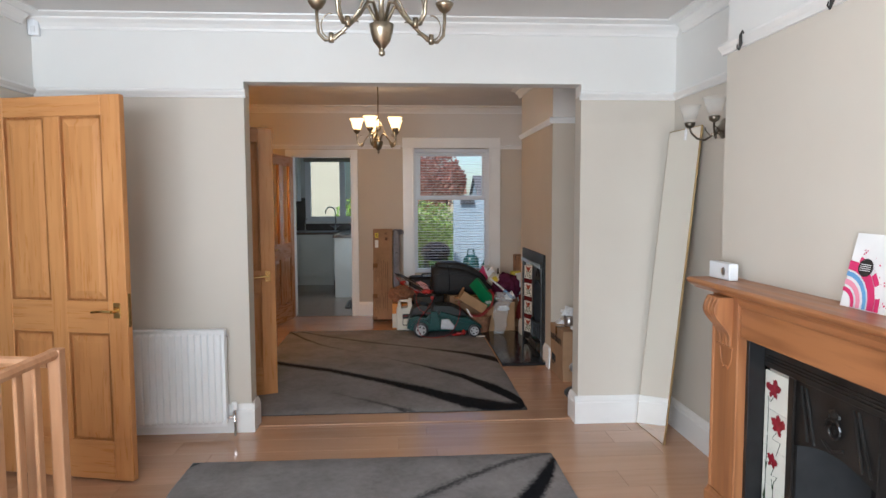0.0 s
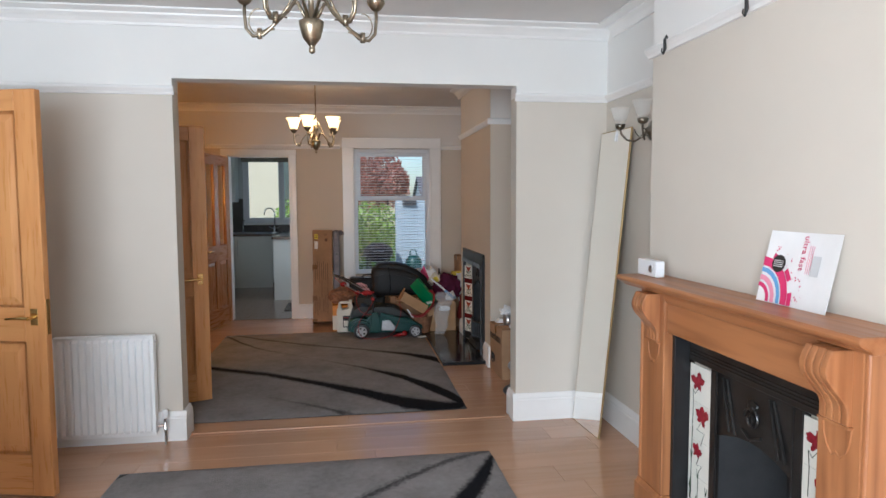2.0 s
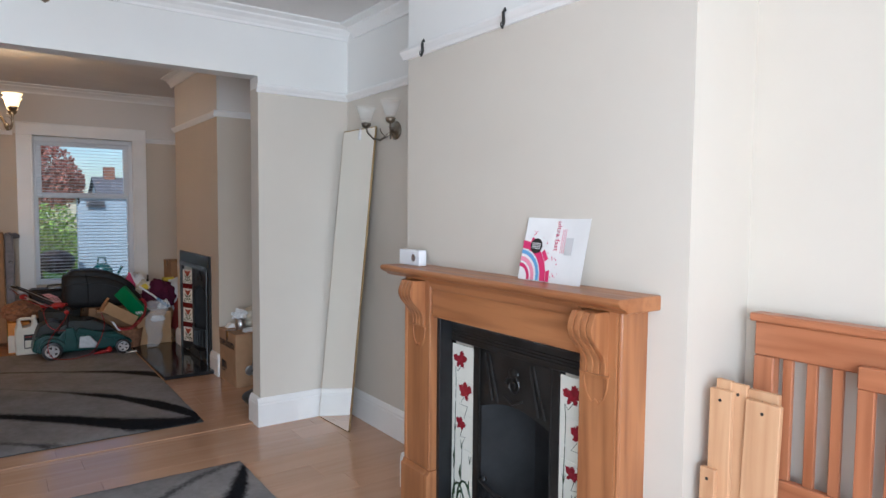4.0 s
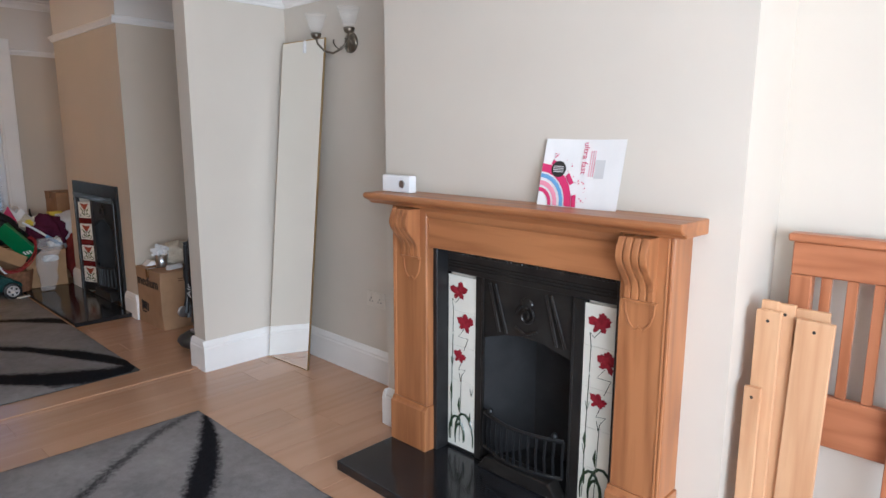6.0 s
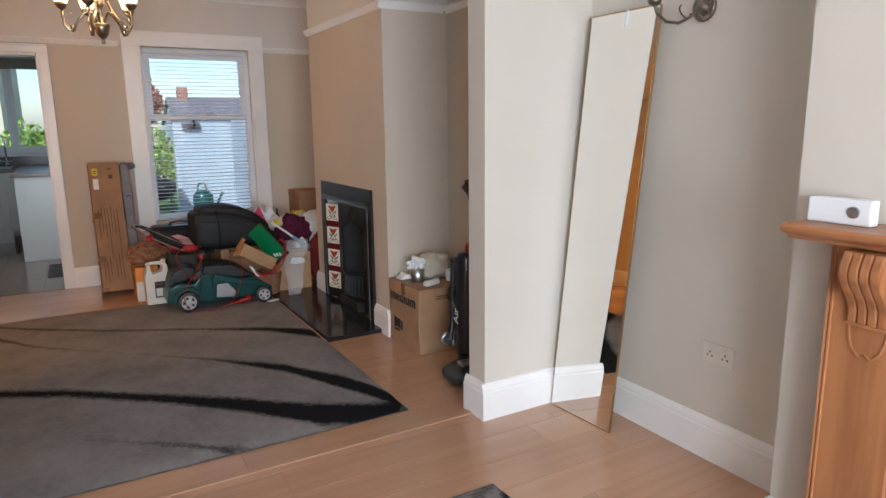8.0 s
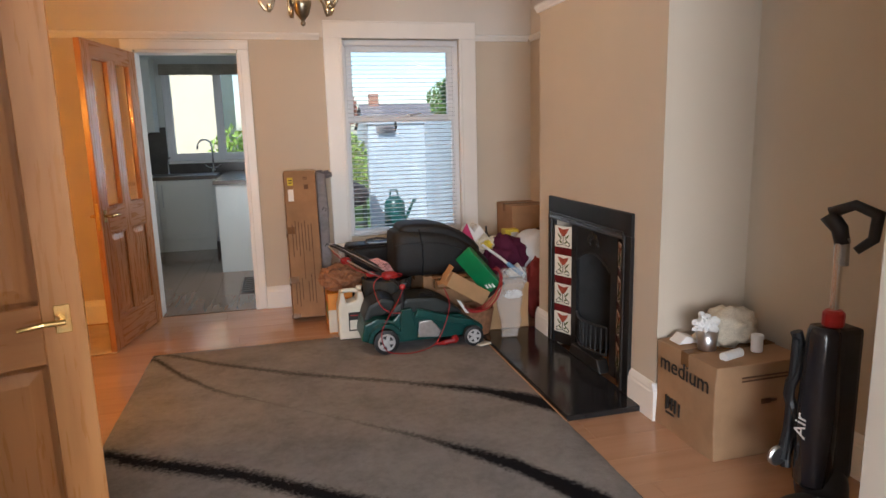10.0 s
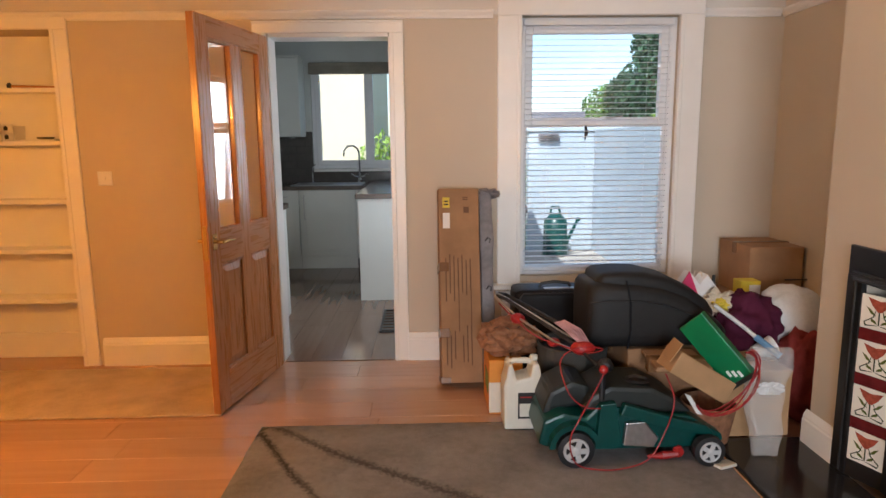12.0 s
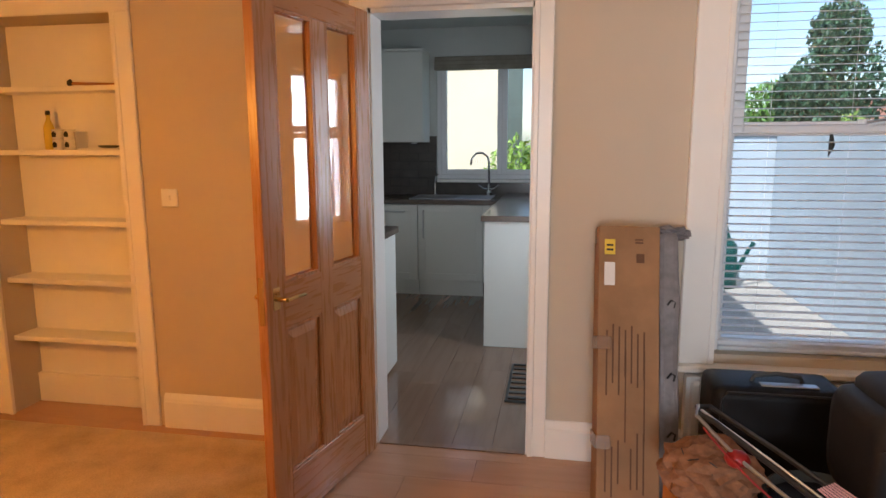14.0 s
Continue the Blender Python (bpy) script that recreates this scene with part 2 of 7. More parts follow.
bsdf(M_poly).inputs["Alpha"].default_value = 0.24
M_unit = paint_mat("cream_cabinet", (0.70, 0.71, 0.67), 0.35, 0.02, 3, 0.02)
M_worktop = paint_mat("brown_worktop", (0.10, 0.068, 0.05), 0.22, 0.4, 60, 0.03)
bsdf(M_worktop).inputs["Specular IOR Level"].default_value = 0.9
M_gtile = paint_mat("grey_brown_tile", (0.085, 0.075, 0.068), 0.2, 0.15, 8, 0.03)
M_grout = paint_mat("grout", (0.05, 0.047, 0.043), 0.8)
M_blind = mat("blind_slat", (0.92, 0.93, 0.95), 0.4)
tl = node(M_blind, "ShaderNodeBsdfTranslucent")
tl.inputs[0].default_value = (0.86, 0.89, 0.95, 1)
mxs = node(M_blind, "ShaderNodeMixShader")
mxs.inputs[0].default_value = 0.3
link(M_blind, bsdf(M_blind).outputs[0], mxs.inputs[1])
link(M_blind, tl.outputs[0], mxs.inputs[2])
link(M_blind, mxs.outputs[0], M_blind.node_tree.nodes["Material Output"].inputs[0])
M_roman = fabric_mat("taupe_blind", (0.30, 0.27, 0.22), 0.9, 300)


def rug_mat(name, x0, y0, sx, sy, strokes):
    """Grey shaggy pile with tapering black strokes; each stroke runs along x through points (x, y, half width)."""
    m = mat(name, (0.2, 0.19, 0.18), 0.95, spec=0.15)
    g = node(m, "ShaderNodeNewGeometry")
    s = node(m, "ShaderNodeSeparateXYZ")
    link(m, g.outputs["Position"], s.inputs[0])
    v = coords(m)
    wob = mathn(m, "MULTIPLY", mathn(m, "SUBTRACT", noise_tex(m, v, 48, 5, 0.75), 0.5), 0.15)
    u = mathn(m, "DIVIDE", mathn(m, "SUBTRACT", s.outputs[0], x0), sx, clamp=True)
    dark = None
    for pts in strokes:
        cy = ramp(m, u, [((p[0] - x0) / sx, ((p[1] - y0) / sy,) * 3) for p in pts])
        hw = ramp(m, u, [((p[0] - x0) / sx, (p[2],) * 3) for p in pts])
        yc = mathn(m, "ADD", mathn(m, "MULTIPLY", cy, sy), y0)
        d = mathn(m, "ABSOLUTE", mathn(m, "SUBTRACT", mathn(m, "ADD", s.outputs[1], wob), yc))
        one = mathn(m, "MULTIPLY", mathn(m, "ADD", mathn(m, "SUBTRACT", hw, d), 0.006), 17.0, clamp=True)
        one = mathn(m, "MULTIPLY", one, mathn(m, "GREATER_THAN", hw, 0.002))
        dark = one if dark is None else mathn(m, "MAXIMUM", dark, one)
    n1 = noise_tex(m, v, 3.0, 4, 0.6)
    n2 = noise_tex(m, v, 240, 2, 0.6)
    n3 = noise_tex(m, v, 32, 3, 0.6)
    f = mathn(m, "ADD", mathn(m, "MULTIPLY", n1, 0.5), mathn(m, "ADD", mathn(m, "MULTIPLY", n2, 0.25), mathn(m, "MULTIPLY", n3, 0.25)))
    grey = ramp(m, f, [(0.34, (0.175, 0.166, 0.166)), (0.66, (0.335, 0.32, 0.32))])
    link(m, mixc(m, dark, grey, (0.008, 0.008, 0.011)), bsdf(m).inputs["Base Color"])
    bump(m, mathn(m, "ADD", n2, n3), 0.7, 0.006)
    return m


# ---- mesh tools ----
BASE = {}


def thing(name, at=(0, 0, 0), label="", category="", group="", rz=0.0):
    """An empty at the base of a thing; its parts are given in world coordinates, or in its own when rz is used with local."""
    e = new(name)
    m = pose(at[0], at[1], at[2], 0, 0, rz)
    e.matrix_world = m
    e.empty_display_size = 0.05
    BASE[e.name] = m.inverted()
    tagged(e, label, category, group)
    return e


def part(name, bm, material, parent=None, label="", smooth=False, kind="", local=False):
    me = bpy.data.meshes.new(name)
    bm.to_mesh(me)
    bm.free()
    me.materials.append(material)
    if smooth:
        me.shade_smooth()
    ob = new(name, me)
    if parent is not None:
        if not local:
            me.transform(BASE[parent.name])
        ob.parent = parent
        BASE[ob.name] = BASE[parent.name]
    tagged(ob, label, kind=kind)
    return ob


def solo(name, bm, material, label="", category="", kind="", smooth=False):
    ob = part(name, bm, material, None, label, smooth, kind)
    tagged(ob, category=category)
    return ob


def B():
    return bmesh.new()


def box(bm, x0, y0, z0, x1, y1, z1, r=0.0, seg=1):
    t = bmesh.new() if r else bm
    vs = [t.verts.new((x, y, z)) for z in (z0, z1) for x, y in ((x0, y0), (x1, y0), (x1, y1), (x0, y1))]
    for f in ((3, 2, 1, 0), (4, 5, 6, 7), (0, 1, 5, 4), (1, 2, 6, 5), (2, 3, 7, 6), (3, 0, 4, 7)):
        t.faces.new([vs[i] for i in f])
    if r:
        bmesh.ops.bevel(t, geom=t.edges[:], offset=r, segments=seg, profile=0.6, affect="EDGES")
        join(bm, t)
    return bm


def join(bm, t, m=None):
    me = bpy.data.meshes.new("tmp")
    if m is not None:
        t.transform(m)
    t.to_mesh(me)
    t.free()
    bm.from_mesh(me)
    bpy.data.meshes.remove(me)
    return bm


def tilt_box(bm, m, sx, sy, sz, r=0.0, seg=1):
    """A box of the given size with its base centred on the pose m."""
    t = bmesh.new()
    box(t, -sx / 2, -sy / 2, 0, sx / 2, sy / 2, sz, r, seg)
    return join(bm, t, m)


def tube(bm, pts, r, seg=8, closed=False):
    pts = [Vector(p) for p in pts]
    rs = r if isinstance(r, (list, tuple)) else [r] * len(pts)
    rings = []
    side = None
    n = len(pts)
    for i, p in enumerate(pts):
        a = pts[i - 1] if i or closed else pts[0]
        b = pts[(i + 1) % n] if i < n - 1 or closed else pts[-1]
        d = (b - a).normalized()
        if side is None:
            side = d.orthogonal().normalized()
        side = (side - d * side.dot(d)).normalized()
        up = d.cross(side)
        rings.append([bm.verts.new(p + (side * math.cos(k * math.tau / seg) + up * math.sin(k * math.tau / seg)) * rs[i]) for k in range(seg)])
    for i in range(n if closed else n - 1):
        a, b = rings[i], rings[(i + 1) % n]
        for k in range(seg):
            bm.faces.new((a[k], a[(k + 1) % seg], b[(k + 1) % seg], b[k]))
    if not closed:
        bm.faces.new(rings[0][::-1])
        bm.faces.new(rings[-1])
    return bm


def lathe(bm, profile, at=(0, 0, 0), seg=20, m=None):
    """Profile of (radius, height) turned round an upright axis."""
    t = bmesh.new()
    rings = [[t.verts.new((r * math.cos(k * math.tau / seg), r * math.sin(k * math.tau / seg), z)) for k in range(seg)] for r, z in profile]
    for a, b in zip(rings, rings[1:]):
        for k in range(seg):
            t.faces.new((a[k], a[(k + 1) % seg], b[(k + 1) % seg], b[k]))
    t.faces.new(rings[0][::-1])
    t.faces.new(rings[-1])
    return join(bm, t, (m or Matrix.Translation(at)))


def prism(bm, pts, axis, a, b, r=0.0):
    """An outline pushed along an axis from a to b. Axis x: points (y, z); y: (x, z); z: (x, y)."""
    t = bmesh.new()
    def at(p, h):
        return {"x": (h, p[0], p[1]), "y": (p[0], h, p[1]), "z": (p[0], p[1], h)}[axis]
    lo = [t.verts.new(at(p, a)) for p in pts]
    hi = [t.verts.new(at(p, b)) for p in pts]
    n = len(pts)
    t.faces.new(lo[::-1])
    t.faces.new(hi)
    for i in range(n):
        t.faces.new((lo[i], lo[(i + 1) % n], hi[(i + 1) % n], hi[i]))
    bmesh.ops.recalc_face_normals(t, faces=t.faces[:])
    if r:
        bmesh.ops.bevel(t, geom=t.edges[:], offset=r, segments=2, profile=0.6, affect="EDGES")
    return join(bm, t)


def blob(bm, at, size, seed=0, rough=0.25, sub=3, freq=1.6, flat=True):
    t = bmesh.new()
    bmesh.ops.create_icosphere(t, subdivisions=sub, radius=1.0)
    for v in t.verts:
        n = noise.noise(v.co * freq + Vector((seed * 7.3, seed * 3.1, seed))) * rough + noise.noise(v.co * freq * 3.1 + Vector((seed, 5, 2))) * rough * 0.45
        v.co *= 1 + n
        if flat:
            v.co.z = max(v.co.z, -0.8)
    return join(bm, t, Matrix.Translation(at) @ Matrix.Diagonal((*size, 1)))


def crumple(bm, at, size, seed=0, rough=0.5):
    return blob(bm, at, size, seed, rough, 4, 2.4)


def strip(name, p0, p1, out, profile, material, parent=None, kind="structure"):
    """A moulding from p0 to p1 (x, y); out is the way it stands off the wall; profile is (off, z) round its section."""
    bm = B()
    a = [bm.verts.new((p0[0] + out[0] * o, p0[1] + out[1] * o, z)) for o, z in profile]
    b = [bm.verts.new((p1[0] + out[0] * o, p1[1] + out[1] * o, z)) for o, z in profile]
    n = len(profile)
    bm.faces.new(a[::-1])
    bm.faces.new(b)
    for i in range(n):
        bm.faces.new((a[i], a[(i + 1) % n], b[(i + 1) % n], b[i]))
    bmesh.ops.recalc_face_normals(bm, faces=bm.faces[:])
    return part(name, bm, material, parent, kind=kind)


def words(name, text, m, size, material, parent, depth=0.0006, label=""):
    c = bpy.data.curves.new(name, "FONT")
    c.body, c.size, c.extrude, c.align_x, c.align_y = text, size, depth, "CENTER", "CENTER"
    c.resolution_u = 2
    o = bpy.data.objects.new(name, c)
    scene.collection.objects.link(o)
    me = bpy.data.meshes.new_from_object(o.evaluated_get(bpy.context.evaluated_depsgraph_get()))
    bpy.data.objects.remove(o)
    bpy.data.curves.remove(c)
    me.transform(m)
    me.transform(BASE[parent.name])
    me.materials.clear()
    me.materials.append(material)
    ob = new(name, me)
    ob.parent = parent
    tagged(ob, label)
    return ob


def thicken(bm, geom, thickness):
    bm.normal_update()
    bmesh.ops.solidify(bm, geom=geom, thickness=thickness)


# ---- rooms ----
ZF, ZB, ZK = 2.535, 2.60, 2.55
TOP = 2.62


def wall(name, x0, y0, z0, x1, y1, z1, m):
    return solo(name, box(B(), x0, y0, z0, x1, y1, z1), m, kind="structure")


wall("wall_west", -2.40, -5.7, 0, -2.285, -1.33, TOP, M_wall_front)
wall("wall_west", -2.40, -1.33, 2.0, -2.285, -0.53, TOP, M_wall_front)
wall("wall_west", -2.40, -0.53, 0, -2.285, 0.0, TOP, M_wall_front)
wall("wall_middle", -2.40, 0.0, 0, -1.068, 0.135, TOP, M_wall_front)
wall("wall_middle", 1.0, 0.0, 0, 1.60, 0.135, TOP, M_wall_front)
wall("wall_middle", -1.068, 0.0, 2.155, 1.0, 0.135, TOP, M_wall_front)
wall("wall_east", 1.60, -5.7, 0, 1.78, 0.1, TOP, M_wall_front)
wall("wall_east", 1.60, 0.1, 0, 1.78, 4.25, TOP + 0.05, M_wall_back)
wall("wall_south", -2.40, -5.9, 0, -2.1, -5.7, TOP, M_wall_front)
wall("wall_south", 0.4, -5.9, 0, 1.78, -5.7, TOP, M_wall_front)
wall("wall_south", -2.1, -5.9, 0, 0.4, -5.7, 0.6, M_wall_front)
wall("wall_south", -2.1, -5.9, 2.25, 0.4, -5.7, TOP, M_wall_front)
wall("chimney_breast", 1.285, -1.80, 0, 1.60, -1.255, ZF, M_wall_front)
wall("chimney_breast", 1.285, -2.77, 0, 1.60, -2.30, ZF, M_wall_front)
wall("chimney_breast", 1.285, -2.30, 0.86, 1.60, -1.80, ZF, M_wall_front)
wall("chimney_breast", 1.14, 2.48, 0, 1.60, 2.74, ZB, M_wall_back)
wall("chimney_breast", 1.14, 1.35, 0, 1.60, 1.63, ZB, M_wall_back)
wall("chimney_breast", 1.14, 1.63, 0.86, 1.60, 2.48, ZB, M_wall_back)
wall("wall_hall", -1.90, 1.28, 0, -1.80, 1.86, TOP, M_wall_back)
wall("wall_hall", -1.90, 0.135, 0, -1.80, 0.46, TOP, M_wall_back)
wall("wall_hall", -1.90, 0.46, 2.0, -1.80, 1.28, TOP, M_wall_back)
wall("wall_hall", -3.75, 1.76, 0, -1.90, 1.86, TOP, M_wall_back)
wall("wall_far_west", -3.87, -5.9, 0, -3.75, 4.25, TOP, M_wall_back)
wall("wall_hall_end", -3.75, -5.9, 0, -2.40, -5.8, TOP, M_wall_back)
wall("wall_north", -3.75, 4.03, 0, -3.48, 4.20, TOP + 0.05, M_wall_back)
wall("wall_north", -3.48, 4.03, 2.03, -2.69, 4.20, TOP + 0.05, M_wall_back)
wall("wall_north", -2.69, 4.03, 0, -1.475, 4.20, TOP + 0.05, M_wall_back)
wall("wall_north", -1.475, 4.03, 2.0, -0.735, 4.20, TOP + 0.05, M_wall_back)
wall("wall_north", -0.735, 4.03, 0, 0.02, 4.20, TOP + 0.05, M_wall_back)
wall("wall_north", 0.02, 4.03, 0, 0.98, 4.20, 0.53, M_wall_back)
wall("wall_north", 0.02, 4.03, 2.09, 0.98, 4.20, TOP + 0.05, M_wall_back)
wall("wall_north", 0.98, 4.03, 0, 1.60, 4.20, TOP + 0.05, M_wall_back)
wall("alcove_back", -3.48, 4.25, 0, -2.69, 4.50, 2.1, M_wall_back)
wall("alcove_side", -3.56, 4.20, 0, -3.48, 4.50, 2.1, M_wall_back)
wall("alcove_side", -2.69, 4.20, 0, -2.62, 4.50, 2.1, M_wall_back)
wall("alcove_top", -3.48, 4.20, 2.03, -2.69, 4.25, 2.1, M_wall_back)

wall("kitchen_wall_west", -2.56, 4.20, 0, -2.45, 7.85, 2.6, M_kitchen_wall)
wall("kitchen_wall_east", -0.10, 4.20, 0, 0.02, 4.78, 2.6, M_kitchen_wall)
wall("kitchen_wall_east", -0.10, 5.34, 0, 0.02, 7.85, 2.6, M_kitchen_wall)
wall("kitchen_wall_east", -0.10, 4.78, 0, 0.02, 5.34, 0.86, M_kitchen_wall)
wall("kitchen_wall_east", -0.10, 4.78, 1.92, 0.02, 5.34, 2.6, M_kitchen_wall)
wall("kitchen_wall_north", -2.45, 7.70, 0, -1.86, 7.85, 2.6, M_kitchen_wall)
wall("kitchen_wall_north", -0.62, 7.70, 0, -0.10, 7.85, 2.6, M_kitchen_wall)
wall("kitchen_wall_north", -1.86, 7.70, 0, -0.62, 7.85, 1.07, M_kitchen_wall)
wall("kitchen_wall_north", -1.86, 7.70, 2.27, -0.62, 7.85, 2.6, M_kitchen_wall)

solo("ceiling_front", box(B(), -2.40, -5.9, ZF, 1.78, 0.0, ZF + 0.12), M_ceiling, kind="structure")
solo("ceiling_back", box(B(), -3.87, 0.135, ZB, 1.78, 4.03, ZB + 0.12), M_ceiling, kind="structure")
solo("ceiling_hall", box(B(), -3.87, -5.9, ZB, -2.40, 0.135, ZB + 0.12), M_ceiling, kind="structure")
solo("ceiling_kitchen", box(B(), -2.56, 4.20, ZK, 0.02, 7.85, ZK + 0.12), M_kitchen_wall, kind="structure")
solo("floor_base", box(B(), -3.87, -5.9, -0.2, 1.78, 4.5, -0.016), M_under, kind="structure")
solo("floor_base", box(B(), -2.56, 4.5, -0.2, 0.02, 7.85, -0.016), M_under, kind="structure")

# mouldings
SKIRT = [(0, 0), (0.022, 0), (0.022, 0.135), (0.018, 0.142), (0.018, 0.152), (0.012, 0.165), (0.006, 0.175), (0, 0.178)]
RAIL = [(0, 2.058), (0.010, 2.060), (0.014, 2.072), (0.022, 2.080), (0.030, 2.092), (0.028, 2.102), (0.016, 2.108), (0, 2.110)]


def skirting(p0, p1, out):
    return strip("skirting_board", p0, p1, out, SKIRT, M_gloss)


def rail(p0, p1, out, dz=0.0):
    return strip("picture_rail", p0, p1, out, [(o, z + dz) for o, z in RAIL], M_gloss)


def coving(p0, p1, out, z):
    pr = [(0, z - 0.085), (0.012, z - 0.085), (0.014, z - 0.070), (0.028, z - 0.050), (0.050, z - 0.032), (0.052, z - 0.022), (0.085, z - 0.012), (0.100, z - 0.010), (0.102, z), (0, z)]
    return strip("coving", p0, p1, out, pr, M_gloss)


e = 0.022
skirting((-1.20, 0), (-1.068 + e, 0), (0, -1))
skirting((-2.285, 0), (-1.20, 0), (0, -1))
skirting((-1.068, 0.0), (-1.068, 0.135 + e), (1, 0))
skirting((1.0, 0.0), (1.0, 0.135 + e), (-1, 0))
skirting((1.0 - e, 0), (1.60, 0), (0, -1))
skirting((1.60, -e), (1.60, -1.255), (-1, 0))
skirting((1.60 - e, -1.255), (1.285 - e, -1.255), (0, 1))
skirting((1.285, -1.255), (1.285, -1.43), (-1, 0))
skirting((1.285, -2.65), (1.285, -2.77 - e), (-1, 0))
skirting((1.285, -2.77), (1.60 - e, -2.77), (0, -1))
skirting((1.60, -2.77), (1.60, -5.7), (-1, 0))
skirting((-2.285, -e), (-2.285, -0.53), (1, 0))
skirting((-2.285, -1.40), (-2.285, -5.7), (1, 0))
skirting((1.0, 0.135), (1.60, 0.135), (0, 1))
skirting((-1.80, 0.135), (-1.068, 0.135), (0, 1))
skirting((1.60, 0.135 + e), (1.60, 1.35), (-1, 0))
skirting((-1.80, 1.30), (-1.80, 1.86 + e), (1, 0))
skirting((-1.80, 1.86), (-3.75, 1.86), (0, 1))
skirting((-3.75, 1.86 + e), (-3.75, 4.03), (1, 0))
skirting((1.60 - e, 1.35), (1.14 - e, 1.35), (0, -1))
skirting((1.14, 1.35), (1.14, 1.56), (-1, 0))
skirting((1.14, 2.55), (1.14, 2.74 + e), (-1, 0))
skirting((1.14, 2.74), (1.60 - e, 2.74), (0, 1))
skirting((1.60, 2.74), (1.60, 4.03), (-1, 0))
skirting((1.60 - e, 4.03), (-0.665, 4.03), (0, -1))
skirting((-1.545, 4.03), (-2.575, 4.03), (0, -1))
skirting((-1.475, 4.20), (-2.45, 4.20), (0, 1))

rail((-2.285, 0), (-1.068 + 0.012, 0), (0, -1))
rail((1.0 - 0.012, 0), (1.60, 0), (0, -1))
rail((1.60, -0.03), (1.60, -1.255), (-1, 0))
rail((1.60 - 0.03, -1.255), (1.285 - 0.002, -1.255), (0, 1))
rail((1.285, -1.225), (1.285, -2.77 - 0.03), (-1, 0))
rail((1.285, -2.77), (1.60 - 0.03, -2.77), (0, -1))
rail((1.60, -2.77), (1.60, -5.7), (-1, 0))
rail((-2.285, -0.03), (-2.285, -5.7), (1, 0))
DZ = 0.02
rail((1.60, 0.135), (1.60, 1.35), (-1, 0), DZ)
rail((1.60 - 0.03, 1.35), (1.14 - 0.03, 1.35), (0, -1), DZ)
rail((1.14, 1.35), (1.14, 2.74 + 0.03), (-1, 0), DZ)
rail((1.14, 2.74), (1.60 - 0.03, 2.74), (0, 1), DZ)
rail((1.60, 2.74), (1.60, 4.03), (-1, 0), DZ)
rail((1.60 - 0.03, 4.03), (1.11, 4.03), (0, -1), DZ)
rail((-0.135, 4.03), (-3.75, 4.03), (0, -1), DZ)
for p0, p1, out in (((-2.285, 0), (1.60, 0), (0, -1)), ((1.60, -0.10), (1.60, -1.255), (-1, 0)), ((1.5, -1.255), (1.185, -1.255), (0, 1)), ((1.285, -1.255), (1.285, -2.87), (-1, 0)), ((1.285, -2.77), (1.5, -2.77), (0, -1)), ((1.60, -2.77), (1.60, -5.7), (-1, 0)), ((-2.285, -0.1), (-2.285, -5.7), (1, 0))):
    coving(p0, p1, out, ZF - 0.002)
for p0, p1, out in (((-3.75, 4.03), (1.60, 4.03), (0, -1)), ((1.60, 3.93), (1.60, 2.74), (-1, 0)), ((1.14, 2.84), (1.14, 1.25), (-1, 0)), ((1.5, 2.74), (1.14, 2.74), (0, 1)), ((1.5, 1.35), (1.14, 1.35), (0, -1)), ((1.60, 1.35), (1.60, 0.135), (-1, 0)), ((1.60, 0.135), (-1.80, 0.135), (0, 1))):
    coving(p0, p1, out, ZB - 0.002)


# ---- door casings, windows ----
def casing(name, x0, x1, ztop, y, w=0.07, zb=0.0, cover=0.018):
    """Moulded architrave round an opening on the room side of the north wall."""
    out = []
    for (a, b, za, zc) in ((x0 - w, x0, zb, ztop), (x1, x1 + w, zb, ztop)):
        bm = B()
        box(bm, a, y - cover, za, b, y, zc, 0.004)
        inner = b if a < x0 else a
        box(bm, inner - 0.012, y - cover - 0.006, za, inner + 0.012, y - 0.001, zc, 0.003)
        out.append(part(name, bm, M_gloss, kind="structure"))
    bm = B()
    box(bm, x0 - w, y - cover, ztop, x1 + w, y, ztop + w, 0.004)
    box(bm, x0 - w, y - cover - 0.006, ztop + w - 0.015, x1 + w, y - 0.001, ztop + w, 0.003)
    out.append(part(name, bm, M_gloss, kind="structure"))
    return out


casing("architrave", -1.475, -0.735, 2.0, 4.03)
casing("architrave", -3.48, -2.69, 2.03, 4.03, 0.085)
casing("architrave", 0.02, 0.98, 2.09, 4.03, 0.13, 0.49, 0.03)
for a, b in ((-1.475, -1.455), (-0.755, -0.735)):
    solo("door_lining", box(B(), a, 4.03, 0, b, 4.20, 1.98), M_gloss, kind="structure")
solo("door_lining", box(B(), -1.455, 4.03, 1.98, -0.755, 4.20, 2.0), M_gloss, kind="structure")
solo("window_sill", box(B(), -0.14, 3.955, 0.462, 1.14, 4.035, 0.49, 0.006), M_gloss, kind="structure")
solo("threshold_strip", box(B(), -1.45, 4.02, 0.0, -0.76, 4.06, 0.006, 0.002), M_floor_k, kind="structure")
solo("threshold_strip", box(B(), -1.05, 0.075, 0.0, 0.98, 0.115, 0.006, 0.002), M_floor, kind="structure")


def bars(bm, x0, z0, x1, z1, w, y0, y1, r=0.004):
    box(bm, x0, y0, z0, x0 + w, y1, z1, r)
    box(bm, x1 - w, y0, z0, x1, y1, z1, r)
    box(bm, x0 + w, y0, z0, x1 - w, y1, z0 + w, r)
    box(bm, x0 + w, y0, z1 - w, x1 - w, y1, z1, r)
    return bm


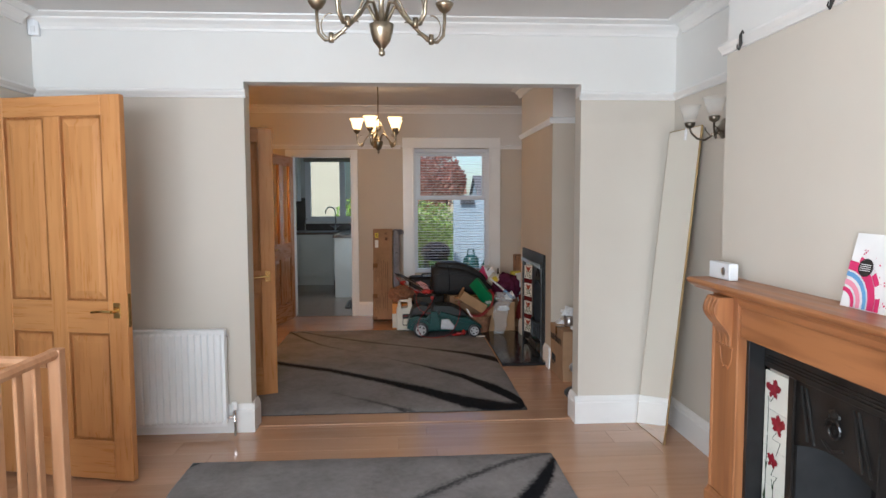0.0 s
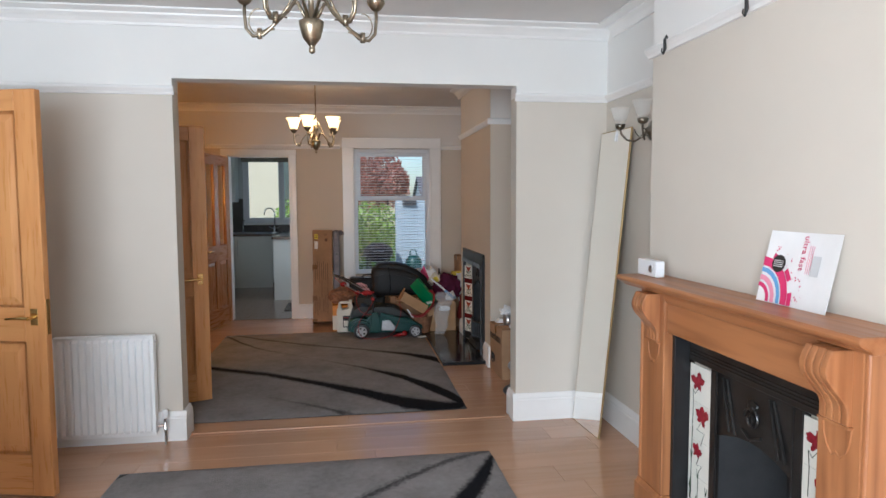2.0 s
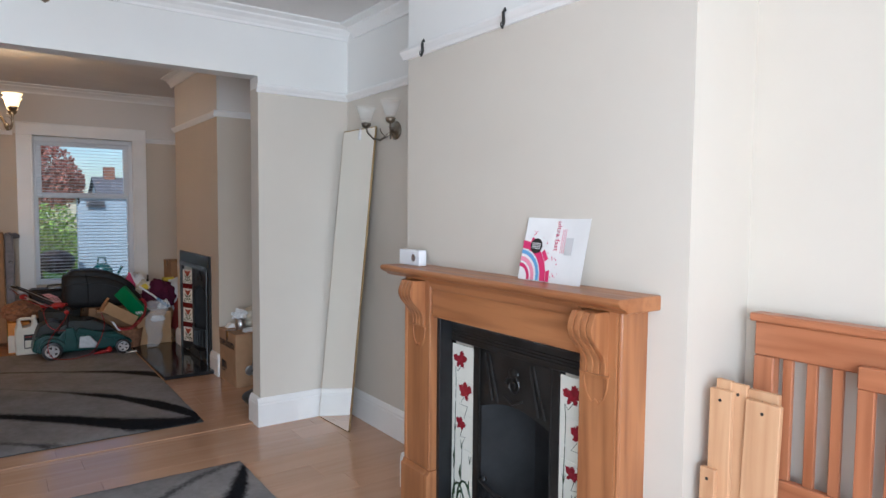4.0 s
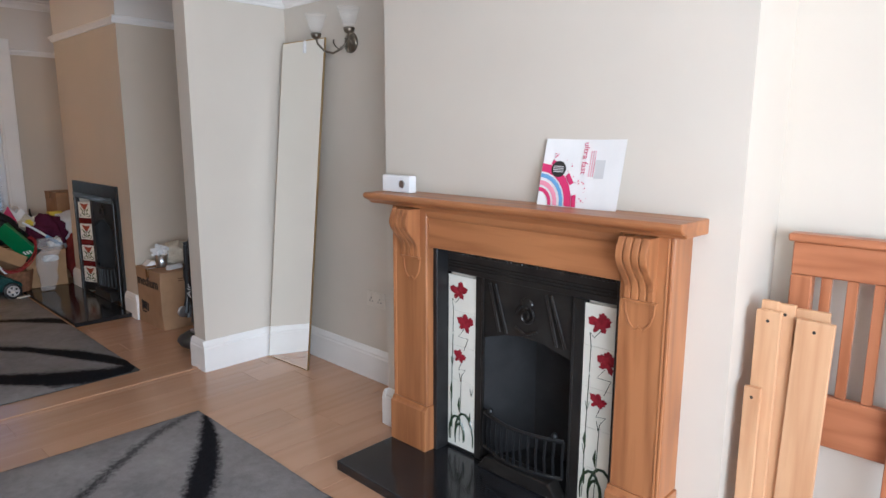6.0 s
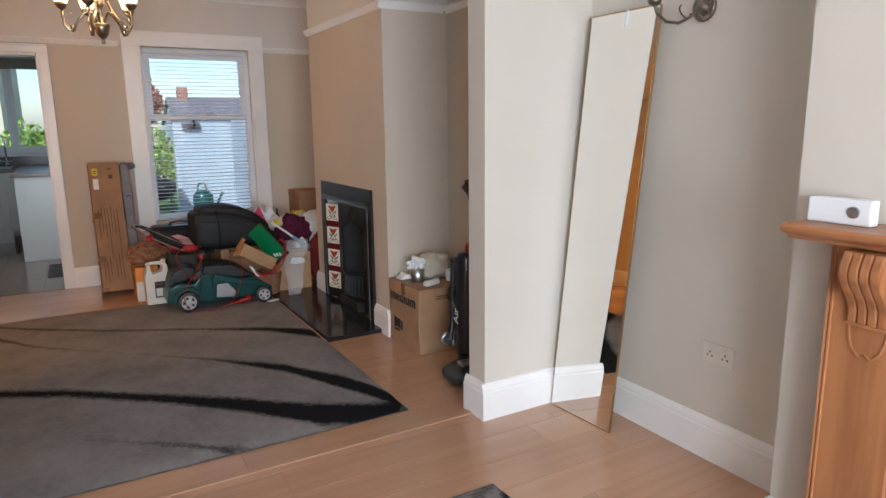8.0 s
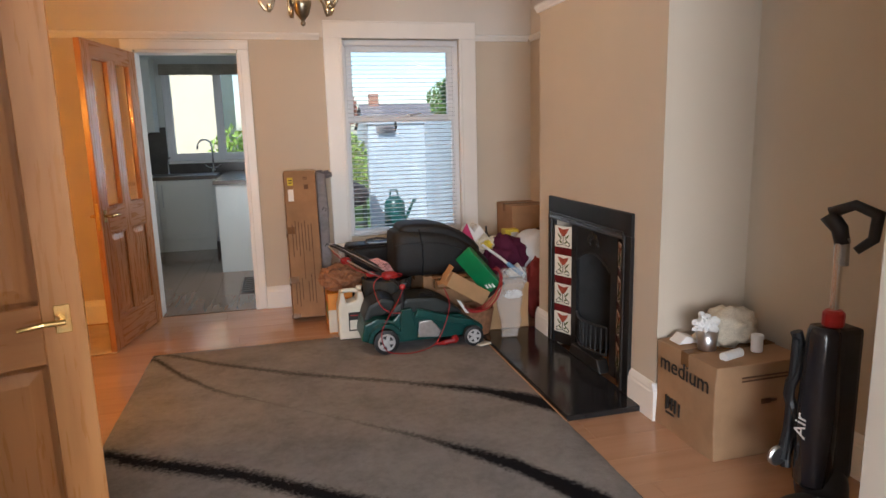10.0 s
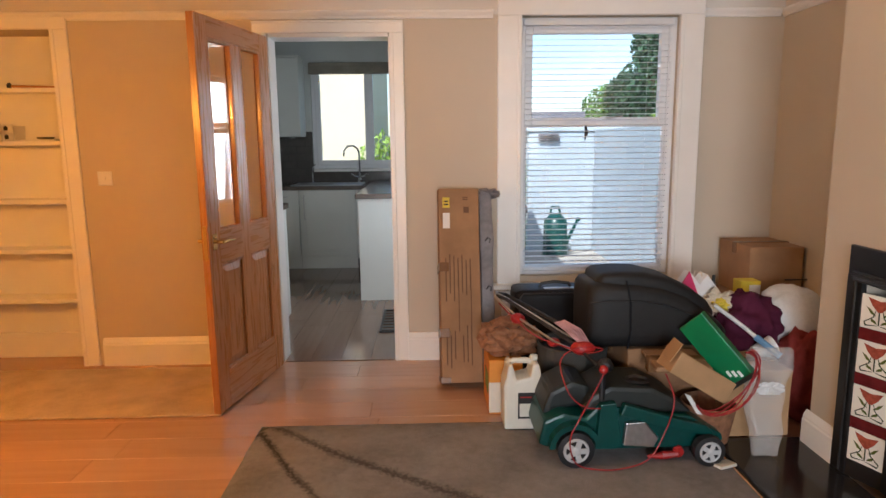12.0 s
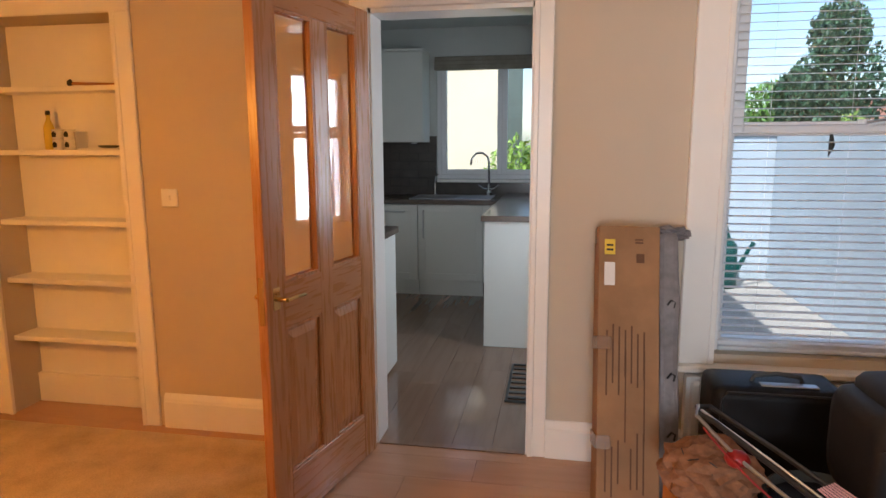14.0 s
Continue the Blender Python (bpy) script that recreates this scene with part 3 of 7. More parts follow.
def window(name, x0, z0, x1, z1, y, panes):
    w = part(name, bars(B(), x0, z0, x1, z1, 0.045, y, y + 0.07), M_upvc, kind="structure")
    BASE[w.name] = Matrix.Identity(4)
    for (a, b, c, d, sw) in panes:
        f = part("window_frame", bars(B(), a, b, c, d, sw, y + 0.006, y + 0.06), M_upvc, w)
        g = part("pane", box(B(), a + sw, y + 0.03, b + sw, c - sw, y + 0.034, d - sw), M_glass, f)
        g.visible_shadow = False
    return w


window("window_back", 0.02, 0.53, 0.98, 2.09, 4.085, [(0.065, 1.46, 0.935, 2.045, 0.045), (0.065, 0.575, 0.935, 1.46, 0.012)])
window("window_kitchen", -1.86, 1.07, -0.62, 2.27, 7.74, [(-1.815, 1.115, -1.20, 2.225, 0.05), (-1.20, 1.115, -0.665, 2.225, 0.05)])
window("window_bay", -2.1, 0.6, 0.4, 2.25, -5.85, [(-2.055, 0.645, -1.25, 2.205, 0.05), (-1.25, 0.645, -0.45, 2.205, 0.05), (-0.45, 0.645, 0.355, 2.205, 0.05)])
sw0 = new("window_side")
tagged(sw0, kind="structure")
BASE[sw0.name] = Matrix.Identity(4)
for z0, z1 in ((0.865, 1.50), (1.505, 1.915)):
    fr = B()
    for a, b, c, d in ((4.785, 4.83, z0, z1), (5.29, 5.335, z0, z1), (4.83, 5.29, z0, z0 + 0.04), (4.83, 5.29, z1 - 0.04, z1)):
        box(fr, -0.055, a, c, 0.0, b, d, 0.003)
    f = part("window_frame", fr, M_upvc, sw0)
    g = part("pane", box(B(), -0.03, 4.83, z0 + 0.04, -0.026, 5.29, z1 - 0.04), M_glass, f)
    g.visible_shadow = False
solo("window_board", box(B(), -1.84, 7.62, 1.04, -0.64, 7.74, 1.07, 0.005), M_gloss, kind="structure")

wh = thing("window_handle", (0.56, 4.085, 1.50), "white lever handle on the window's middle rail", "handle")
part("plate", box(B(), 0.53, 4.078, 1.488, 0.59, 4.0845, 1.512, 0.002), M_upvc, wh)
part("lever", tube(B(), [(0.56, 4.080, 1.50), (0.56, 4.066, 1.50), (0.61, 4.064, 1.506), (0.66, 4.066, 1.512)], [0.007, 0.007, 0.006, 0.005], 8), M_chrome, wh)
tg0 = thing("cord_tassel", (0.44, 4.08, 1.36), "small dark pull tassel hanging behind a slatted blind", "tassel")
part("tassel", tube(B(), [(0.44, 4.079, 1.455), (0.445, 4.079, 1.41), (0.435, 4.079, 1.365)], [0.006, 0.012, 0.002], 8), M_ink, tg0)

# venetian blind in the back window
vb = thing("venetian_blind", (0.5, 4.06, 2.05), "white slatted venetian blind lowered over the window, slats open", "blind")
part("headrail", box(B(), 0.05, 4.045, 2.04, 0.95, 4.075, 2.075, 0.003), M_blind, vb)
part("bottom_rail", box(B(), 0.06, 4.048, 0.545, 0.94, 4.072, 0.558, 0.003), M_blind, vb)
slat_me = None
zs = 0.585
while zs < 2.03:
    if slat_me is None:
        bm = B()
        for sy, dz in ((-0.0125, 0.0), (0.0, 0.0022), (0.0125, 0.0)):
            for x in (-0.44, 0.44):
                bm.verts.new((x, sy, dz))
        bm.verts.ensure_lookup_table()
        v = bm.verts
        bm.faces.new((v[0], v[1], v[3], v[2]))
        bm.faces.new((v[2], v[3], v[5], v[4]))
        bm.normal_update()
        bmesh.ops.solidify(bm, geom=bm.faces[:], thickness=0.0008)
        slat_me = bpy.data.meshes.new("slat")
        bm.to_mesh(slat_me)
        bm.free()
        slat_me.materials.append(M_blind)
        slat_me.transform(Matrix.Rotation(radians(9), 4, "X"))
    s = new("slat", slat_me)
    s.parent = vb
    s.location = (0.0, 0.0, zs - 2.05)
    zs += 0.0335
cord = B()
for x in (0.2, 0.5, 0.8):
    tube(cord, [(x, 4.06, 0.55), (x, 4.06, 2.05)], 0.0008, 4)
part("ladder_cord", cord, M_blind, vb)


# ---- doors ----
def door_leaf(name, w, h, wood_v, wood_h, glazed, m, label, handle_side, thick=0.040):
    d = new(name)
    d.matrix_world = m
    BASE[d.name] = Matrix.Identity(4)
    tagged(d, label, kind="structure")
    t, st = thick / 2, 0.105
    zl0, zl1, zb, zt = 0.765, 0.93, 0.21, h - 0.10
    for a, b in ((0.0, st), (w - st, w), (w / 2 - 0.045, w / 2 + 0.045)):
        part("stile", box(B(), a, -t, 0.006 if a != w / 2 - 0.045 else zb, b, t, h if a != w / 2 - 0.045 else zt, 0.003), wood_v, d)
    for a, b in ((0.006, zb), (zl0, zl1), (zt, h)):
        part("rail", box(B(), st, -t + 0.0006, a, w - st, t - 0.0006, b, 0.003), wood_h, d)
    for a, b in ((st, w / 2 - 0.045), (w / 2 + 0.045, w - st)):
        for z0, z1, top in ((zb, zl0, False), (zl1, zt, True)):
            fr = B()
            for side in (-1, 1):
                for (p, q, r0, r1) in ((a, a + 0.012, z0, z1), (b - 0.012, b, z0, z1), (a, b, z0, z0 + 0.012), (a, b, z1 - 0.012, z1)):
                    box(fr, p, side * t * 0.55 - 0.004, r0, q, side * t * 0.55 + 0.006 * side + 0.002, r1, 0.002)
            part("bead", fr, wood_v, d)
            if top and glazed:
                part("pane", box(B(), a + 0.004, -0.003, z0 + 0.004, b - 0.004, 0.003, z1 - 0.004), M_glass, d, "clear glass pane")
            else:
                bm = B()
                box(bm, a, -0.006, z0, b, 0.006, z1)
                for side in (-1, 1):
                    tt = B()
                    vs = [tt.verts.new(c) for c in ((a + 0.014, 0.006 * side, z0 + 0.014), (b - 0.014, 0.006 * side, z0 + 0.014), (b - 0.014, 0.006 * side, z1 - 0.014), (a + 0.014, 0.006 * side, z1 - 0.014),
                                                    (a + 0.05, 0.014 * side, z0 + 0.05), (b - 0.05, 0.014 * side, z0 + 0.05), (b - 0.05, 0.014 * side, z1 - 0.05), (a + 0.05, 0.014 * side, z1 - 0.05))]
                    tt.faces.new(vs[4:])
                    for i in range(4):
                        tt.faces.new((vs[i], vs[(i + 1) % 4], vs[4 + (i + 1) % 4], vs[4 + i]))
                    bmesh.ops.recalc_face_normals(tt, faces=tt.faces[:])
                    join(bm, tt)
                part("panel", bm, wood_v, d)
    hx = w - 0.055
    for side in (-1, 1):
        hb = B()
        box(hb, hx - 0.02, side * t - 0.003, 0.845, hx + 0.02, side * t + 0.003, 0.925, 0.002)
        tube(hb, [(hx, side * t, 0.885), (hx, side * (t + 0.045), 0.885)], 0.009, 10)
        tube(hb, [(hx, side * (t + 0.045), 0.885), (hx - 0.05, side * (t + 0.05), 0.888), (hx - 0.11, side * (t + 0.045), 0.882)], [0.009, 0.008, 0.006], 10)
        part("handle", hb, M_brass, d, "polished brass lever handle")
    part("latch_plate", box(B(), w - 0.002, -0.011, 0.80, w + 0.002, 0.011, 0.97, 0.0008), M_brass, d)
    return d


def hinge_pose(hx, hy, fx, fy, z=0.006):
    return Matrix.Translation((hx, hy, z)) @ Matrix.Rotation(math.atan2(fy - hy, fx - hx), 4, "Z")


door_leaf("door_front", 0.765, 1.955, M_oak, M_oak_x, False, hinge_pose(-2.235, -0.525, -1.49, -0.705), "golden oak four-panel door standing open beside the radiator", 1)
door_leaf("door_back", 0.765, 1.955, M_oak, M_oak_x, False, hinge_pose(-1.765, 0.475, -1.05, 0.775), "golden oak four-panel door standing open over the rug", 1)
door_leaf("door_kitchen", 0.76, 1.965, M_dark_oak, M_dark_oak_x, True, hinge_pose(-1.462, 3.955, -1.622, 3.19), "reddish stained door with two clear upper panes, standing open", 1)


# ---- rugs ----
R2 = (-1.36, 0.27, 2.09, 2.80)
M_rug_back = rug_mat("grey_rug_black_strokes", *R2, [
    [(-1.36, 3.06, 0.01), (-1.28, 3.04, 0.035), (-0.96, 2.76, 0.038), (-0.47, 2.42, 0.036), (0.10, 2.11, 0.035), (0.46, 1.88, 0.075), (0.73, 1.62, 0.13)],
    [(-1.34, 2.98, 0.05), (-1.11, 2.58, 0.045), (-0.90, 2.30, 0.028), (-0.54, 1.98, 0.006), (-0.25, 1.72, 0.012), (0.03, 1.47, 0.035), (0.36, 1.10, 0.10), (0.60, 0.68, 0.16), (0.73, 0.38, 0.16)],
    [(-1.36, 1.74, 0.07), (-1.17, 1.60, 0.075), (-0.75, 1.37, 0.075), (-0.30, 1.02, 0.085), (0.02, 0.74, 0.12), (0.30, 0.45, 0.16), (0.60, 0.29, 0.13)],
    [(-0.75, 0.78, 0.0), (-0.55, 0.65, 0.012), (-0.30, 0.45, 0.03), (-0.12, 0.30, 0.045), (0.0, 0.20, 0.0)],
])
R1 = (-1.276, -3.30, 1.99, 2.81)
M_rug_front = rug_mat("grey_rug_front", *R1, [
    [(-1.20, -1.75, 0.0), (-0.60, -1.45, 0.03), (-0.05, -1.02, 0.045), (0.21, -0.80, 0.045), (0.45, -0.62, 0.04), (0.70, -0.50, 0.03)],
    [(0.10, -1.55, 0.06), (0.30, -1.30, 0.10), (0.45, -1.10, 0.13), (0.55, -0.94, 0.12), (0.64, -0.76, 0.11), (0.71, -0.58, 0.06)],
    [(-1.20, -2.6, 0.02), (-0.40, -2.35, 0.05), (0.30, -2.0, 0.10), (0.70, -1.7, 0.14)],
])


def rug(name, r, m, label, seed):
    t = thing(name, (r[0] + r[2] / 2, r[1] + r[3] / 2, 0), label, "rug")
    bm = B()
    n = 42
    x0, y0, sx, sy = r
    grid = []
    for i in range(n + 1):
        row = []
        for j in range(n + 1):
            x, y = x0 + sx * i / n, y0 + sy * j / n
            edge = min(i, j, n - i, n - j)
            w = 0.006 * noise.noise((x * 7, y * 7, seed)) if edge == 0 else 0
            z = 0.006 if edge == 0 else 0.017 + 0.0025 * noise.noise((x * 9, y * 9, seed))
            row.append(bm.verts.new((x + w, y + w, z)))
        grid.append(row)
    for i in range(n):
        for j in range(n):
            bm.faces.new((grid[i][j], grid[i + 1][j], grid[i + 1][j + 1], grid[i][j + 1]))
    part("surface", bm, m, t, smooth=True)
    part("backing", box(B(), x0 + 0.004, y0 + 0.004, 0.001, x0 + sx - 0.004, y0 + sy - 0.004, 0.007), M_grey_cloth, t)
    return t


rug("rug", R1, M_rug_front, "grey shaggy rug with black curved strokes on oak laminate", 1)
rug("rug", R2, M_rug_back, "grey shaggy rug with tapering black strokes beside a hearth", 2)
solo("carpet_runner", box(B(), -3.60, 3.21, 0.0005, -1.60, 3.93, 0.012, 0.004), M_tan_rug, "worn tan carpet strip on the floor before shelves", "carpet")


# ---- radiators ----
def radiator(name, x0, x1, z0, z1, y, label, valve=True):
    t = thing(name, ((x0 + x1) / 2, y, z0), label, "radiator")
    bm = B()
    n = max(6, round((x1 - x0) / 0.041))
    yf = y - 0.075
    pts = []
    step = (x1 - x0 - 0.04) / n
    for i in range(n):
        a = x0 + 0.02 + i * step
        pts += [(a, yf + 0.018), (a + step * 0.22, yf), (a + step * 0.80, yf)]
    pts.append((x1 - 0.02, yf + 0.018))
    lo = [bm.verts.new((px, py, z0 + 0.02)) for px, py in pts]
    lo2 = [bm.verts.new((px, py, z0 + 0.035)) for px, py in pts]
    hi = [bm.verts.new((px, py, z1 - 0.035)) for px, py in pts]
    for a, b in ((lo2, hi),):
        for i in range(len(pts) - 1):
            bm.faces.new((a[i], a[i + 1], b[i + 1], b[i]))
    for v in lo:
        v.co.y = yf + 0.010
    for i in range(len(pts) - 1):
        bm.faces.new((lo[i], lo[i + 1], lo2[i + 1], lo2[i]))
    top = [bm.verts.new((px, yf + 0.010, z1 - 0.02)) for px, py in pts]
    for i in range(len(pts) - 1):
        bm.faces.new((hi[i], hi[i + 1], top[i + 1], top[i]))
    part("front_panel", bm, M_white_metal, t)
    part("panel_back", box(B(), x0, yf + 0.019, z0, x1, yf + 0.024, z1 - 0.006, 0.002), M_white_metal, t)
    part("rear_panel", box(B(), x0 + 0.01, y - 0.03, z0, x1 - 0.01, y - 0.018, z1 - 0.02, 0.003), M_white_metal, t)
    g = B()
    box(g, x0 + 0.002, yf + 0.004, z1 - 0.008, x1 - 0.002, y - 0.015, z1, 0.002)
    for i in range(int((x1 - x0) / 0.02) - 1):
        box(g, x0 + 0.02 + i * 0.02, yf + 0.012, z1 - 0.001, x0 + 0.028 + i * 0.02, y - 0.02, z1 + 0.001)
    part("top_grille", g, M_white_metal, t)
    for x in (x0, x1 - 0.003):
        part("side_cover", box(B(), x, yf + 0.006, z0 + 0.02, x + 0.003, y - 0.015, z1 - 0.006), M_white_metal, t)
    for x in (x0 + 0.1, x1 - 0.1):
        part("bracket", box(B(), x - 0.02, y - 0.02, z0 + 0.05, x + 0.02, y, z1 - 0.05, 0.002), M_white_metal, t)
    if valve:
        v = B()
        tube(v, [(x1 - 0.002, y - 0.045, z0 + 0.055), (x1 + 0.045, y - 0.045, z0 + 0.055)], 0.009, 10)
        tube(v, [(x1 + 0.045, y - 0.045, z0 + 0.03), (x1 + 0.045, y - 0.045, z0 + 0.10)], 0.011, 10)
        part("valve", v, M_chrome, t, "chrome radiator valve")
        c = lathe(B(), [(0.014, 0), (0.017, 0.01), (0.017, 0.045), (0.010, 0.052)], (x1 + 0.045, y - 0.045, z0 + 0.10), 12)
        part("valve_cap", c, M_white_metal, t)
        part("pipe", tube(B(), [(x1 + 0.045, y - 0.045, 0.0), (x1 + 0.045, y - 0.045, z0 + 0.03)], 0.0065, 10), M_pewter, t)
        part("bleed_valve", tube(B(), [(x1, y - 0.045, z1 - 0.04), (x1 + 0.016, y - 0.045, z1 - 0.04)], 0.008, 8), M_chrome, t)
    return t


radiator("radiator", -1.745, -1.20, 0.06, 0.662, -0.022, "white ribbed panel radiator hung on a beige wall")
radiator("radiator", -0.08, 1.02, 0.13, 0.445, 4.03, "long low white panel radiator under a window sill", False)


# ---- front fireplace ----
fs = thing("fireplace_surround", (1.22, -2.04, 0.0), "waxed pine fireplace surround with scrolled corbels round a cast iron grate", "fireplace")
shelf = prism(B(), [(1.100, 1.108), (1.288, 1.108), (1.288, 1.062), (1.135, 1.062), (1.128, 1.072), (1.112, 1.078), (1.098, 1.086), (1.092, 1.098)], "y", -2.680, -1.325, 0.006)
part("mantel_shelf", shelf, M_pine_y, fs)
part("frieze", box(B(), 1.176, -2.47, 0.905, 1.288, -1.63, 1.0615, 0.003), M_pine_y, fs)
part("frieze_moulding", prism(B(), [(1.176, 1.0615), (1.176, 1.02), (1.168, 1.03), (1.160, 1.05), (1.150, 1.0615)], "y", -2.47, -1.63), M_pine_y, fs)
for y0, y1 in ((-1.63, -1.432), (-2.636, -2.47)):
    part("leg", box(B(), 1.165, y0, 0.235, 1.288, y1, 1.0615, 0.004), M_pine, fs)
    part("plinth_block", prism(B(), [(1.148, 0.0405), (1.288, 0.0405), (1.288, 0.235), (1.163, 0.235), (1.158, 0.222), (1.148, 0.216)], "y", y0 - 0.006, y1 + 0.006, 0.003), M_pine, fs)
    ym = (y0 + y1) / 2
    cb = B()
    for k in range(4):
        yc = ym + (0.014 if y0 < -2 else -0.014) - 0.0375 + k * 0.025
        prof = []
        for i in range(15):
            s = i / 14
            z = 1.056 - 0.195 * s
            out = 0.052 * (1 - s) ** 0.7 + 0.020 * math.sin(s * math.pi * 2.1 - 0.5) + 0.016
            prof.append((1.163 - max(0.008, out), z))
        prof += [(1.166, 0.858), (1.166, 1.056)]
        prism(cb, prof, "y", yc - 0.0115, yc + 0.0115, 0.005)
    part("corbel", cb, M_pine, fs, "carved four-reeded scroll corbel")
    drop = B()
    yd = ym + (0.014 if y0 < -2 else -0.014)
    prism(drop, [(yd - 0.056, 0.861), (yd + 0.056, 0.861), (yd + 0.052, 0.853), (yd - 0.052, 0.853)], "x", 1.150, 1.168, 0.002)
    tube(drop, [(1.166, yd + 0.048, 0.853), (1.165, yd + 0.045, 0.82), (1.165, yd + 0.035, 0.79), (1.164, yd + 0.014, 0.767), (1.165, yd, 0.778), (1.164, yd - 0.014, 0.767), (1.165, yd - 0.035, 0.79), (1.165, yd - 0.045, 0.82), (1.166, yd - 0.048, 0.853)], 0.0040, 6)
    part("carved_drop", drop, M_pine, fs)
    ye = y0 if y0 < -2 else y1
    sg = 1 if y0 < -2 else -1
    for k in range(2):
        part("fluted_edge", tube(B(), [(1.164, ye + sg * (0.006 + k * 0.011), 0.24), (1.164, ye + sg * (0.006 + k * 0.011), 1.055)], 0.0036, 6), M_pine, fs)
for y0, y1 in ((-1.655, -1.632), (-2.468, -2.445)):
    part("inner_cheek", box(B(), 1.20, y0, 0.0405, 1.287, y1, 0.905, 0.002), M_iron, fs, "black inner cheek")

hearth = thing("hearth", (1.06, -2.04, 0), "polished black stone hearth slab on the laminate", "hearth")
part("slab", box(B(), 0.855, -2.66, 0.0005, 1.284, -1.425, 0.040, 0.004, 2), M_slate, hearth)


def iris(parent, y, z, x, size, m, seed):
    bm = B()
    petals = ((94, 0.95, 0.56), (156, 1.0, 0.60), (28, 1.05, 0.58), (-36, 0.80, 0.34), (-128, 0.72, 0.40))
    for k, (ang, ln, wd) in enumerate(petals):
        t = B()
        c = []
        for i in range(18):
            a = i * math.tau / 18
            w = 1 + 0.34 * noise.noise(Vector((math.cos(a) * 2.3, math.sin(a) * 2.3, seed * 3.7 + k * 1.9))) + (0.12 if i % 3 == 0 else -0.05)
            c.append(t.verts.new((0, math.cos(a) * ln * 0.44 * w + ln * 0.44, math.sin(a) * wd * 0.52 * w)))
        t.faces.new(c)
        thicken(t, geom=t.faces[:], thickness=0.02)
        join(bm, t, Matrix.Translation((x - 0.0012 - 0.0004 * k, y, z)) @ Matrix.Rotation(radians(ang + 14 * math.sin(seed * 2.1 + k)), 4, "X") @ Matrix.Scale(size, 4))
    part("flower", bm, m, parent)


def insert_front():
    t = thing("cast_iron_grate", (1.27, -2.05, 0.04), "black cast iron tiled fireplace insert with red flower tiles", "fireplace")
    X = 1.262
    fr = B()
    box(fr, X, -2.452, 0.80, X + 0.02, -1.648, 0.904, 0.002)
    box(fr, X, -1.84, 0.042, X + 0.02, -1.808, 0.80)
    box(fr, X, -2.292, 0.042, X + 0.02, -2.26, 0.80)
    box(fr, X, -1.655, 0.042, X + 0.02, -1.632, 0.904)
    box(fr, X, -2.468, 0.042, X + 0.02, -2.445, 0.904)
    box(fr, X + 0.008, -2.445, 0.042, X + 0.02, -1.655, 0.052)
    part("frame", fr, M_iron_frame, t)
    bd = B()
    for k in range(3):
        tube(bd, [(X - 0.001, -2.44, 0.822 + k * 0.012), (X - 0.001, -1.66, 0.822 + k * 0.012)], 0.004, 6)
    for y in (-1.845, -2.255):
        tube(bd, [(X - 0.001, y, 0.06), (X - 0.001, y, 0.80)], 0.005, 6)
    for k in range(46):
        blob(bd, (X - 0.001, -2.43 + k * 0.0169, 0.878), (0.004, 0.0065, 0.0075), k, 0.2, 1)
    part("beading", bd, M_iron_frame, t)
    for y0 in (-1.807, -2.445):
        for k in range(5):
            bm = box(B(), X + 0.004, y0, 0.054 + k * 0.147, X + 0.012, y0 + 0.152, 0.054 + k * 0.147 + 0.1464, 0.0015)
            part("tile", bm, M_tile, t)
        yc, xx = y0 + 0.076, X + 0.0035
        for k, (dy, z, s) in enumerate(((-0.014, 0.722, 0.052), (0.024, 0.592, 0.053), (-0.010, 0.448, 0.040))):
            iris(t, yc - dy, z, xx, s, M_petal, k + (4 if y0 < -2 else 1))
        st = B()
        tube(st, [(xx, yc + 0.048, 0.54), (xx, yc + 0.052, 0.4), (xx, yc + 0.055, 0.22), (xx, yc + 0.058, 0.08)], 0.0016, 5)
        tube(st, [(xx, yc + 0.012, 0.70), (xx, yc + 0.035, 0.672), (xx, yc + 0.052, 0.690), (xx, yc + 0.046, 0.64), (xx, yc + 0.048, 0.55)], 0.0013, 5)
        tube(st, [(xx, yc - 0.01, 0.57), (xx, yc + 0.018, 0.535), (xx, yc - 0.035, 0.535), (xx, yc - 0.012, 0.48)], 0.0013, 5)
        tube(st, [(xx, yc, 0.43), (xx, yc + 0.015, 0.395), (xx, yc - 0.022, 0.40), (xx, yc, 0.37), (xx, yc + 0.006, 0.2), (xx, yc + 0.01, 0.08)], 0.0014, 5)
        for y, z in ((yc + 0.051, 0.42), (yc + 0.056, 0.26), (yc - 0.055, 0.31), (yc + 0.004, 0.36)):
            tube(st, [(xx, y + 0.008, z + 0.02), (xx, y, z - 0.012), (xx, y - 0.008, z + 0.02)], [0.001, 0.0035, 0.001], 5)
        for y, z in ((yc + 0.052, 0.30), (yc + 0.05, 0.16), (yc - 0.05, 0.19), (yc + 0.01, 0.24)):
            tube(st, [(xx, y, z - 0.03), (xx, y + 0.004, z), (xx, y + 0.001, z + 0.035)], [0.001, 0.0065, 0.001], 6)
        for sy, r0 in ((0.026, 0.040), (-0.016, 0.050), (0.006, 0.026)):
            arc = [(xx, yc + sy + r0 * math.cos(a), 0.105 + r0 * 2.1 * math.sin(a)) for a in [radians(v) for v in range(-20, 220, 24)]]
            tube(st, arc, [0.0022 + 0.0036 * math.sin(math.pi * i / (len(arc) - 1)) for i in range(len(arc))], 5)
        part("stem_pattern", st, M_stem, t)
    hood = B()
